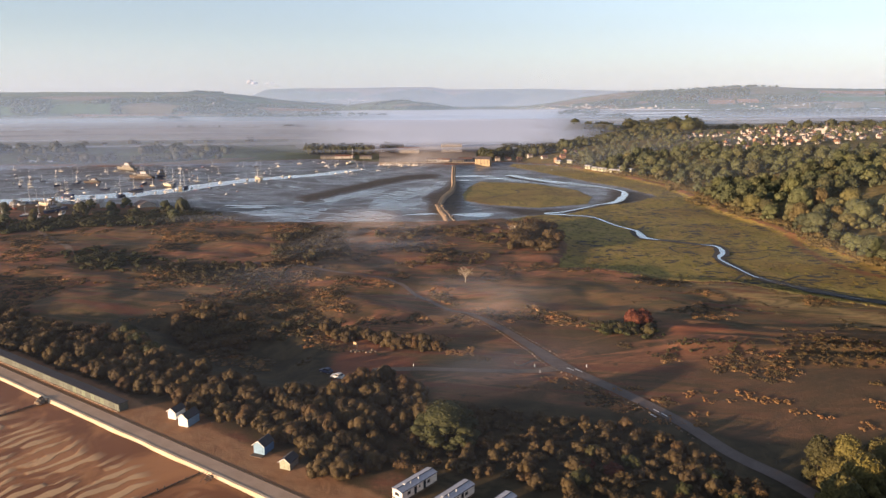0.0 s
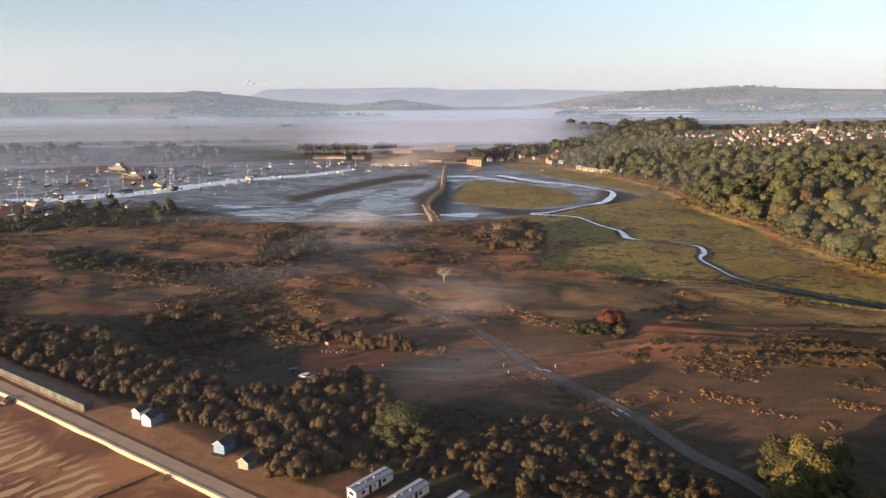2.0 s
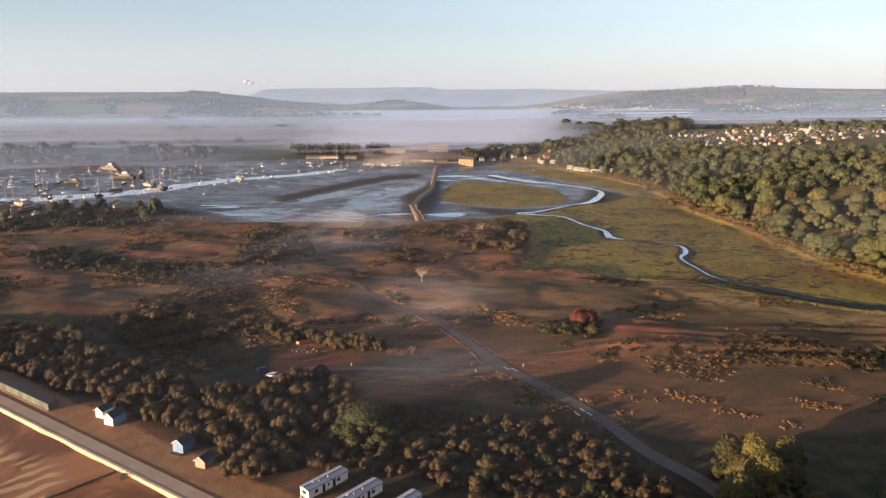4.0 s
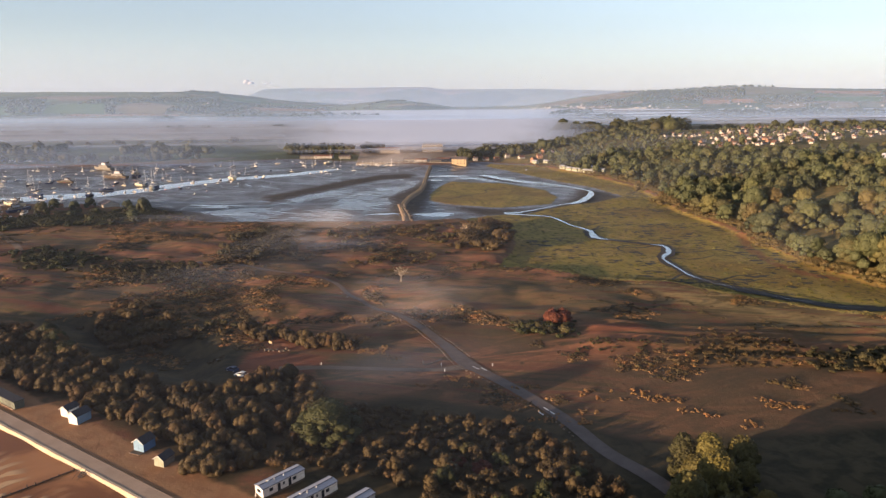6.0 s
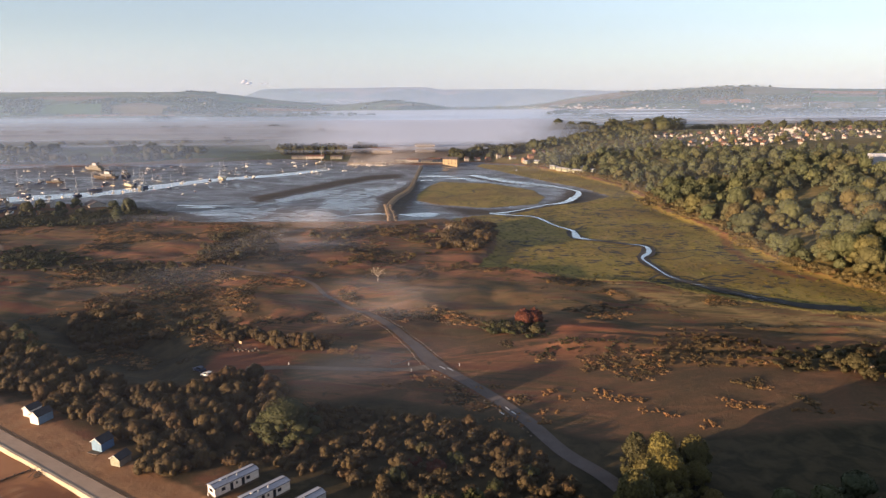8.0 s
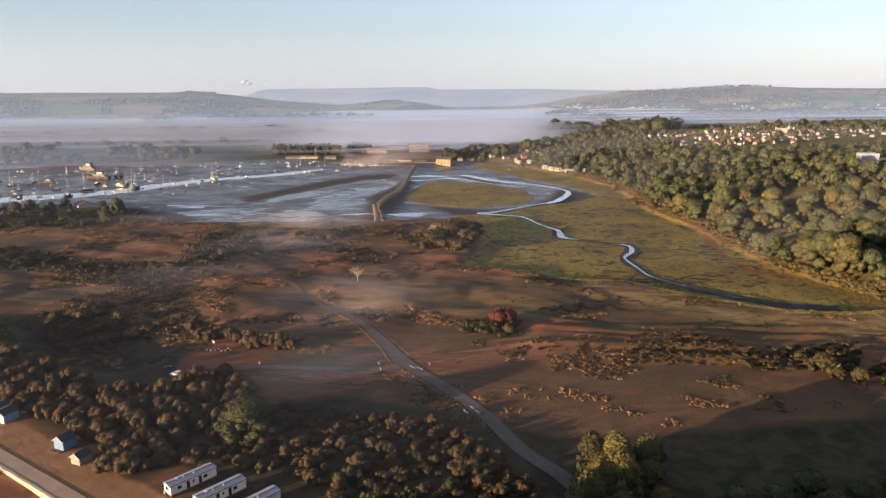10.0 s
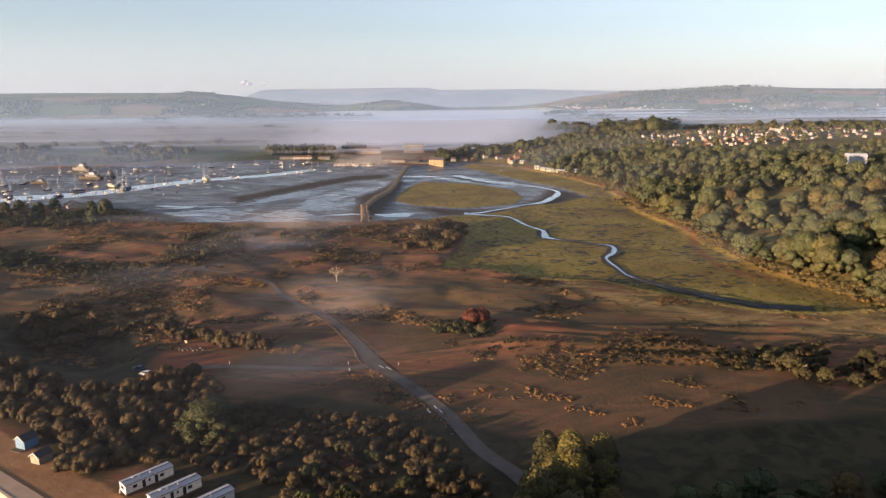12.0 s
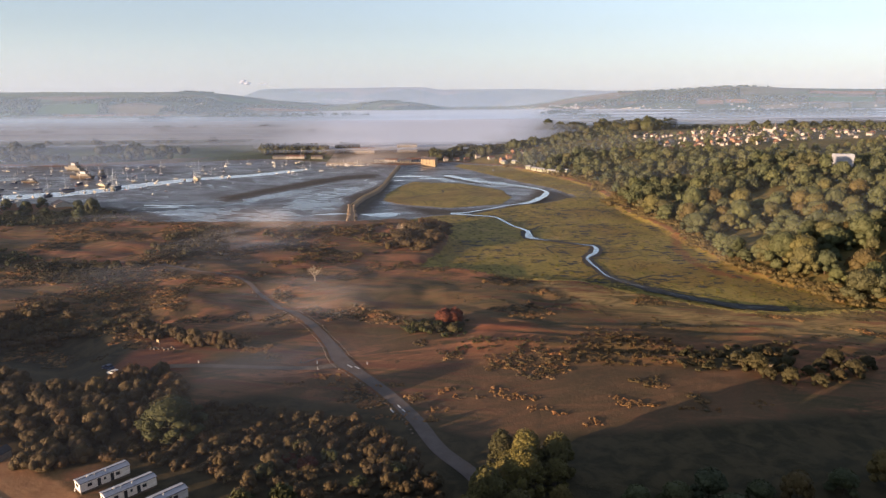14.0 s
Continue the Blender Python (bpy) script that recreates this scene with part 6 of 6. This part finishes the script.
GRASS = leafy("pale_dry_grass", (0.14, 0.105, 0.04), (0.24, 0.185, 0.075), (0.32, 0.25, 0.11))
edge = smooth_line([(59, 336, 1), (89, 324, 1), (113, 313, 1), (137, 306, 1), (152, 289, 1), (170, 272, 1), (189, 258, 1), (211, 254, 1), (235, 257, 1), (270, 258, 1)], 0.7)
stuff("bank_grass", [(x + RNG.normal() * 0.9, y + RNG.normal() * 0.9) for x, y, _ in edge for _q in (0, 1)], low, GRASS, RNG, 0.35, 0.8, "pale rough grass on the marsh bank", "grass")
tus = scatter(MARSH, 5.0, 44, 1500)
stuff("cordgrass", tus, low, leafy("cordgrass", (0.075, 0.065, 0.014), (0.125, 0.10, 0.02), (0.18, 0.14, 0.04)), RNG, 0.4, 1.1, "low green cordgrass tufts on the saltmarsh", "grass")

# wood out of view below the camera, added to shade the heath
SHADE_KNOLL = [(24, 26), (24, 52), (50, 54), (130, 58), (260, 68), (380, 78), (380, 46), (120, 20)]
stuff("headland_wood", scatter(SHADE_KNOLL, 4.6, 47, 420), tree_models, LEAF_GREEN, RNG, 0.8, 1.15, "green wood out of view, added to cast shade", "woodland")

# bushes along the foot of the wood
foot = smooth_line([(252, 264, 1), (244, 284, 1), (234, 302, 1), (224, 334, 1), (222, 387, 1), (223, 439, 1), (215, 508, 1), (220, 582, 1), (222, 648, 1), (200, 732, 1), (158, 838, 1)], 2.4)
stuff("wood_edge_scrub", [(x - 3 + 6 * RNG.random(), y + RNG.normal()) for x, y, _ in foot] + [(x - 4.5 + 9 * RNG.random() ** 0.7, y + RNG.normal()) for x, y, _ in foot] + [(x + 2 - 15 * RNG.random() * (float(value_noise(x, y, 26, 65)) - 0.42) / 0.4, y + 2 * RNG.normal()) for x, y, _ in foot for _ in range(3) if float(value_noise(x, y, 26, 65)) > 0.45], gorse_models, LEAF_OLIVE, RNG, 0.35, 1.15, "green scrub along the wood's foot", "scrub")

# ---- farther woods, hedges and copses ----
CLUMP = [foliage(np.random.default_rng(240 + k), [(RNG.normal() * 2.2, RNG.normal() * 2.2, 4 + 2 * RNG.random(), 3.2 + RNG.random(), 3.6) for _ in range(5)], 90, 1.2, False, 0.95) for k in range(5)]
places = []
for x0, x1, y0, y1, n in ((-560, -370, 905, 930, 20), (-380, -290, 935, 950, 12), (-75, -52, 1030, 1050, 12), (60, 200, 905, 960, 60), (-900, -700, 1000, 1100, 40),
                          (100, 330, 940, 1080, 110), (330, 560, 1190, 1330, 60), (400, 900, 1250, 1400, 70), (600, 900, 900, 1250, 50), (150, 320, 1100, 1300, 45), (-620, -300, 1180, 1230, 14), (-900, -200, 1500, 1560, 22), (-420, -330, 1780, 1800, 10), (200, 420, 1600, 1660, 14)):
    places += [(x0 + (x1 - x0) * RNG.random(), y0 + (y1 - y0) * RNG.random()) for _ in range(n)]
misty = [(-720 + 190 * RNG.random(), 1040 + 50 * RNG.random()) for _ in range(46)] + [(-440 + 130 * RNG.random(), 1020 + 50 * RNG.random()) for _ in range(34)]
stuff("misty_trees", misty, CLUMP, LEAF_OAK, RNG, 0.9, 1.7, "hazy dark trees rising from the mist", "trees")
pines = [(-190 + 88 * k / 110 + RNG.normal(), 1006 + 10 * RNG.random()) for k in range(110) if k % 29 > 2]
stuff("pine_row", pines, CLUMP, LEAF_OAK, RNG, 1.15, 1.6, "dark row of pines behind the quay", "trees")
stuff("distant_trees", places, CLUMP, LEAF_OAK, RNG, 0.85, 1.55, "dark tree belts beyond the harbour", "trees")
town_trees = scatter([(168, 852), (228, 800), (318, 740), (330, 860), (300, 960), (345, 1012), (240, 1010), (140, 960)], 10, 35, 330) + scatter(TOWN, 21, 33, 190) + scatter([(290, 720), (330, 700), (460, 700), (700, 860), (900, 1000), (900, 700), (430, 560), (330, 690)], 11, 34, 420, lambda x, y: np.hypot((x - 390) / 26, (y - 540) / 30) > 1)
stuff("town_trees", town_trees, tree_models, LEAF_GREEN, RNG, 0.4, 0.9, "garden trees between the houses", "trees")
# fields on the downs, each a draped sheet between its hedges
def crop(name, col, other, grain):
    m = Mat(name, 0.95, 0, 0.1)
    m.color(m.mix(m.span(m.noise(grain, 4, 0.6, m.stretch(m.place(), (0.3, 1, 1), 20)), 0.35, 0.65), col, other))
    return m.m


GRASS_FIELD = crop("field_grass", (0.075, 0.125, 0.030), (0.105, 0.145, 0.040), 40)
PASTURE = crop("field_pasture", (0.105, 0.120, 0.045), (0.135, 0.135, 0.055), 60)
STUBBLE = crop("field_stubble", (0.26, 0.185, 0.085), (0.21, 0.15, 0.075), 35)
PLOUGH = crop("field_plough", (0.34, 0.175, 0.090), (0.28, 0.15, 0.080), 50)
FIELDS = [
    (GRASS_FIELD, [(-1522, 2738), (-1249, 2706), (-1453, 3141), (-1653, 3041)]),
    (GRASS_FIELD, [(-1685, 2712), (-1551, 2703), (-1686, 2990), (-1863, 3007)]),
    (STUBBLE, [(-1232, 2727), (-1044, 2740), (-1092, 3034), (-1348, 3009)]),
    (PLOUGH, [(-726, 2973), (-467, 3130), (-500, 3299), (-813, 3149)]),
    (GRASS_FIELD, [(-927, 3368), (-470, 3376), (-419, 3403), (-1053, 3523)]),
    (PASTURE, [(-2092, 3387), (-1341, 3398), (-1383, 3545), (-2221, 3599)]),
    (PLOUGH, [(-1369, 2643), (-952, 2663), (-975, 2731), (-1405, 2715)]),
    (PASTURE, [(-1463, 3185), (-1170, 3296), (-1218, 3516), (-1517, 3429)]),
    (STUBBLE, [(-211, 3153), (73, 3348), (-8, 3377), (-191, 3255)]),
    (PLOUGH, [(1249, 3218), (1370, 3190), (1435, 3372), (1313, 3387)]),
    (PLOUGH, [(1393, 3238), (1499, 3207), (1541, 3364), (1445, 3394)]),
    (STUBBLE, [(1415, 2955), (1587, 2952), (1676, 3123), (1500, 3136)]),
    (STUBBLE, [(1624, 2872), (1783, 2904), (1950, 3182), (1806, 3156)]),
    (PLOUGH, [(1945, 3564), (2294, 3571), (2427, 3781), (2049, 3758)]),
    (PASTURE, [(1007, 3122), (1202, 3095), (1251, 3244), (1082, 3291)]),
    (GRASS_FIELD, [(1742, 3228), (2066, 3209), (2213, 3442), (1866, 3411)]),
    ]
for material, (a, b, c, d) in FIELDS:
    a, b, c, d = (np.array(p, float) for p in (a, b, c, d))
    V = []
    for j in range(13):
        for i in range(17):
            u, v = i / 16, j / 12
            x, y = (a * (1 - u) + b * u) * (1 - v) + (d * (1 - u) + c * u) * v
            V.append((x, y, ground_at(x, y) + 1.6))
    F = [(j * 17 + i, j * 17 + i + 1, j * 17 + i + 18, j * 17 + i + 17) for j in range(12) for i in range(16)]
    tagged(mesh_object("field", V, F, material, True), "sloping farm field on the distant downs", "field", kind="structure")

FAR_CLUMP = [foliage(np.random.default_rng(260 + k), [(RNG.normal() * 3.5, RNG.normal() * 2.5, 4 + 2 * RNG.random(), 4.4 + 1.5 * RNG.random(), 4.2) for _ in range(4)], 40, 1.6, False, 1.0) for k in range(5)]
WOODLOTS = [
    (19, [(-1664, 2748), (-1530, 2738), (-1773, 3254), (-1944, 3271)]),
    (19, [(-1527, 3057), (-959, 3200), (-1023, 3420), (-1557, 3225)]),
    (19, [(-1250, 2706), (-1224, 2709), (-1412, 3138), (-1445, 3141)]),
    (19, [(-962, 2757), (-776, 2890), (-840, 3234), (-1048, 3084)]),
    (22, [(-689, 2223), (-178, 2361), (-198, 2620), (-763, 2531)]),
    (20, [(-847, 2168), (-787, 2157), (-858, 2344), (-928, 2403)]),
    (19, [(-847, 3161), (-342, 3186), (-185, 3139), (-854, 3288)]),
    (19, [(-1086, 2853), (-984, 2822), (-1039, 3019), (-1091, 2997)]),
    (19, [(-1863, 3007), (-1788, 3001), (-1766, 3230), (-2014, 3257)]),
    (22, [(992, 3615), (1515, 3398), (1716, 3860), (1204, 3966)]),
    (24, [(395, 2302), (552, 2376), (657, 2878), (540, 2943)]),
    (22, [(1497, 3208), (1743, 3182), (1866, 3411), (1627, 3492)]),
    (22, [(736, 3410), (916, 3266), (1030, 3575), (884, 3688)]),
    (24, [(934, 2464), (1511, 2337), (1777, 2751), (1049, 2772)]),
    (22, [(1014, 3329), (1259, 3266), (1326, 3442), (1037, 3502)]),
    (22, [(1536, 2857), (1610, 2848), (1758, 3091), (1675, 3101)]),
    (19, [(-297, 3267), (94, 4295), (94, 4316), (-273, 3294)]),
    (20, [(495, 2019), (564, 2005), (613, 2212), (553, 2223)]),
    (15, [(297, 1546), (383, 1535), (405, 1650), (333, 1662)]),
    (20, [(431, 1622), (413, 1113), (674, 1814), (486, 1777)]),
    ]
copses = []
hills = []
for k, (gap, lot) in enumerate(WOODLOTS):
    (copses if lot[0][1] < 2500 else hills).extend(scatter(lot, gap, 400 + k, 420))
hedges = []
for _, (a, b, c, d) in FIELDS:          # hedges round the fields
    for p, q in ((a, b), (b, c), (c, d), (d, a)):
        n = int(math.hypot(p[0] - q[0], p[1] - q[1]) / 17)
        hedges += [(p[0] + (q[0] - p[0]) * k / n + RNG.normal() * 3, p[1] + (q[1] - p[1]) * k / n + RNG.normal() * 3) for k in range(n) if RNG.random() < 0.7]
for x0, y0, x1, y1, n, w in ((-1290, 3705, -1120, 3715, 30, 8), (1107, 4090, 2000, 4085, 80, 12), (-2600, 2130, -700, 2200, 40, 20), (-900, 1790, -200, 1800, 34, 10), (-1000, 1560, -330, 1570, 30, 8), (500, 2000, 1300, 1960, 60, 40), (250, 1500, 480, 1450, 26, 30)):
    hills += [(x0 + (x1 - x0) * k / n + RNG.normal() * w * 0.5, y0 + (y1 - y0) * k / n + RNG.normal() * w) for k in range(n)]
stuff("misty_copses", copses, FAR_CLUMP, LEAF_OAK, RNG, 1.7, 2.6, "dark copses standing out of the mist", "trees", 0.6)
stuff("far_hedges", hedges, FAR_CLUMP, LEAF_OAK, RNG, 0.3, 0.65, "low hedges between distant fields", "hedge", 0.6)
stuff("far_woods", hills, FAR_CLUMP, LEAF_OAK, RNG, 0.6, 1.25, "distant woods and hedges on the downs", "woods", 0.6)
V, F = [], []
for cx, cy, n, sp, deep in ((600, 3600, 40, 90, 180), (740, 3420, 18, 60, 120), (900, 3120, 30, 80, 50), (-640, 4385, 30, 120, 25), (-450, 4380, 14, 50, 20), (-990, 3120, 4, 20, 30), (1500, 3050, 14, 160, 80)):
    for _ in range(n):
        x, y = cx + RNG.normal() * sp, cy + RNG.normal() * deep
        bm = prism([(-3, -4), (3, -4), (3, 3), (0, 5.5), (-3, 3)], -4.5, 4.5)
        z = ground_at(x, y)
        base = len(V)
        bm.verts.index_update()
        V += [(v.co.x + x, v.co.y + y, v.co.z + z) for v in bm.verts]
        F += [tuple(base + v.index for v in f.verts) for f in bm.faces]
        bm.free()
tagged(mesh_object("far_village", V, F, RENDER), "pale distant village houses on the downs", "village", kind="stuff")


# ---- mist and haze, as translucent sheets ----
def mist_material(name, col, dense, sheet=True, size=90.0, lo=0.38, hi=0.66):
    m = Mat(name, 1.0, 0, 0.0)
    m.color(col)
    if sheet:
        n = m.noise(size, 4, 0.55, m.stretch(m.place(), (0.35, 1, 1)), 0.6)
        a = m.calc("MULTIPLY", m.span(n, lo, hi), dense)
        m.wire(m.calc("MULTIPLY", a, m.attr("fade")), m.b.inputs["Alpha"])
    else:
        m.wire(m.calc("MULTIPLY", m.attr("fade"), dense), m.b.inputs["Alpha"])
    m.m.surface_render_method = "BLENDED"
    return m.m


def mist_sheet(name, xs, ys, height, fade, material, label):
    gx, gy = np.meshgrid(xs, ys)
    z, f = height(gx, gy), fade(gx, gy)
    V = np.stack((gx, gy, z), -1).reshape(-1, 3)
    nx, ny = len(xs), len(ys)
    k = (np.arange(ny - 1)[:, None] * nx + np.arange(nx - 1)[None]).ravel()
    me = raw_mesh(name, V, np.stack((k, k + 1, k + nx + 1, k + nx), -1), material, True)
    me.attributes.new("fade", "FLOAT", "POINT").data.foreach_set("value", f.ravel().astype(np.float32))
    return tagged(new(name, me), label, "mist", kind="stuff")


def valley_fade(x, y, z0):
    """Where the valley mist lies: thick up the middle, in drifts to either side, gone where the ground rises through it."""
    way = x / y
    middle = step(-0.30, -0.05, way) * step(0.27, 0.13, way) * step(935, 1060, y)
    bank = step(1250, 1750, y) * step(2750, 2100, y) * step(0.05, -0.12, way) * 0.48
    thin = step(-0.05, -0.2, way) * step(1020, 1160, y) * step(2100, 1500, y) * (0.26 + 0.30 * step(0.35, 0.75, value_noise(x / 5, y, 120, 71)))
    east = step(0.10, 0.2, way) * step(1550, 1900, y) * (0.30 + 0.5 * step(0.4, 0.7, value_noise(x / 4, y, 160, 73)))
    lie = np.maximum(np.maximum(middle, bank), np.maximum(thin, east)) * step(3500, 2900, y)
    return lie * step(z0 + 1, z0 - 3 - 0.35 * z0, land(x, y))


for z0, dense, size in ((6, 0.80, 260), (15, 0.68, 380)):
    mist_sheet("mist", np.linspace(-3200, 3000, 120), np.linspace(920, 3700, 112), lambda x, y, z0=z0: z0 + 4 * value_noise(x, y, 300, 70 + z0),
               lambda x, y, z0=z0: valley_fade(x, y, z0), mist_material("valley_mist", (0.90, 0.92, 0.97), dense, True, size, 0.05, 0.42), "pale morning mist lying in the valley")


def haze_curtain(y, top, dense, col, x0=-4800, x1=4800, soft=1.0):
    """Upright translucent sheet that stands in for haze over the valley."""
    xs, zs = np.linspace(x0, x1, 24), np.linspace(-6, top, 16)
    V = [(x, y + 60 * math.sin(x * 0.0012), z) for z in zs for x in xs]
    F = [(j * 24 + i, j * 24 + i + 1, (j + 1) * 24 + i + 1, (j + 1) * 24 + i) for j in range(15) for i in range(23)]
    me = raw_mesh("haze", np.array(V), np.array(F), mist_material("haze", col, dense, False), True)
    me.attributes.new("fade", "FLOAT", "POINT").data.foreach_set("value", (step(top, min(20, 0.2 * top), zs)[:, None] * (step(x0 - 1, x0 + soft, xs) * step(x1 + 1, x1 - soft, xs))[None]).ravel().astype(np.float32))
    tagged(new("haze", me), "translucent blue sheet standing in for valley haze", "haze", kind="stuff")


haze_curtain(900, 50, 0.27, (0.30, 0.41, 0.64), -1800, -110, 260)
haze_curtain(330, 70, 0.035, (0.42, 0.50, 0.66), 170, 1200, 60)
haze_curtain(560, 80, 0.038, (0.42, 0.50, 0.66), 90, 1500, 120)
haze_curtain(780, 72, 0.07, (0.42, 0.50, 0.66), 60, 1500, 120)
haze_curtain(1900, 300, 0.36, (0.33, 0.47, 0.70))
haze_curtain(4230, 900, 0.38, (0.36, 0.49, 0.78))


def wisp(x, y, z, rx, ry, turn, dense, seed):
    """A low scarf of mist, densest in its middle."""
    us = np.linspace(-1, 1, 21)
    gx, gy = np.meshgrid(us, us)
    r = np.hypot(gx, gy)
    V = np.stack((gx * rx, gy * ry, 3.0 * (1 - np.clip(r, 0, 1) ** 2)), -1).reshape(-1, 3)
    k = (np.arange(20)[:, None] * 21 + np.arange(20)[None]).ravel()
    k = k[np.min([r.ravel()[k + q] for q in (0, 1, 21, 22)], axis=0) < 1]
    me = raw_mesh("mist_wisp", V, np.stack((k, k + 1, k + 22, k + 21), -1), mist_material("thin_mist", (0.72, 0.68, 0.68), dense, True, 20.0 + seed, 0.30, 0.78), True)
    me.attributes.new("fade", "FLOAT", "POINT").data.foreach_set("value", step(1.0, 0.0, r).ravel().astype(np.float32))
    ob = tagged(new("mist_wisp", me), "thin wisp of ground mist over heath", "mist", kind="stuff")
    ob.matrix_basis = pose(x, y, z, 0, 0, turn)


for k, (x, y, z, rx, ry, turn, dense) in enumerate(((-45, 385, 4, 70, 40, 50, 0.28), (-25, 350, 6, 60, 32, 60, 0.32), (10, 285, 4, 60, 30, 55, 0.17), (25, 250, 6, 50, 26, 45, 0.18), (14, 192, 3, 32, 22, 20, 0.11), (26, 200, 5, 40, 24, 0, 0.09),
                                                   (-120, 460, 4, 90, 30, 5, 0.3), (-70, 300, 5, 70, 34, 20, 0.16))):
    wisp(x, y, z, rx, ry, turn, dense, k)

# thin translucent sheet over heath and harbour; veils dark tones as haze would
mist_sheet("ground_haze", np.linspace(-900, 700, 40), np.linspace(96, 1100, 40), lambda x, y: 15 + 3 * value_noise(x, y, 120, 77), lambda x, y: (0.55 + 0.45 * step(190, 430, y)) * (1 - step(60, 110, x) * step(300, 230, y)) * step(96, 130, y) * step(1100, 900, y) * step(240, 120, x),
           mist_material("haze_veil", (0.55, 0.55, 0.62), 0.052, True, 140, 0.0, 0.5), "translucent sheet standing in for heath haze")

V, F = foliage(np.random.default_rng(5), [(-1300 + 14 * k, 4890, 172 + 9 * math.sin(k * 1.9), 16 + 6 * math.sin(k * 2.7), 10) for k in range(4)] + [(-1170 + 18 * k, 4900, 166, 10, 5) for k in range(3)], 10, 1.0, True, 1.0)
tagged(new("cloud", raw_mesh("cloud", V, F, painted("cloud_white", (0.60, 0.60, 0.62), 0.05, 1.0, 60.0), True)), "small white cloud low over the downs", "cloud", kind="stuff")


def puff(x, y, z, width, height, dense, seed):
    """A standing scarf of drifting mist, soft at every edge."""
    us, vs = np.linspace(-1, 1, 25), np.linspace(-1, 1, 17)
    gu, gv = np.meshgrid(us, vs)
    V = np.stack((gu * width / 2, 0.12 * width * gu * gu + 0.3 * height * gv, (gv + 1) * height / 2), -1).reshape(-1, 3)
    k = (np.arange(16)[:, None] * 25 + np.arange(24)[None]).ravel()
    me = raw_mesh("mist_puff", V, np.stack((k, k + 1, k + 26, k + 25), -1), mist_material("drifting_mist", (0.82, 0.76, 0.76), dense, True, 0.16 * width + seed, 0.32, 0.70), True)
    fade = step(1.0, 0.1, np.hypot(gu, gv * 0.9 + 0.1))
    me.attributes.new("fade", "FLOAT", "POINT").data.foreach_set("value", fade.ravel().astype(np.float32))
    ob = tagged(new("mist_puff", me), "soft drifting puff of morning mist", "mist", kind="stuff")
    ob.matrix_basis = pose(x, y, z)


for k, (x, y, z, w, h, dense) in enumerate(((-25, 868, -4, 170, 42, 0.20), (-40, 392, -3, 90, 26, 0.13), (-26, 440, -3, 110, 20, 0.14), (24, 262, -2, 60, 16, 0.09))):
    puff(x, y, z, w, h, dense, k)
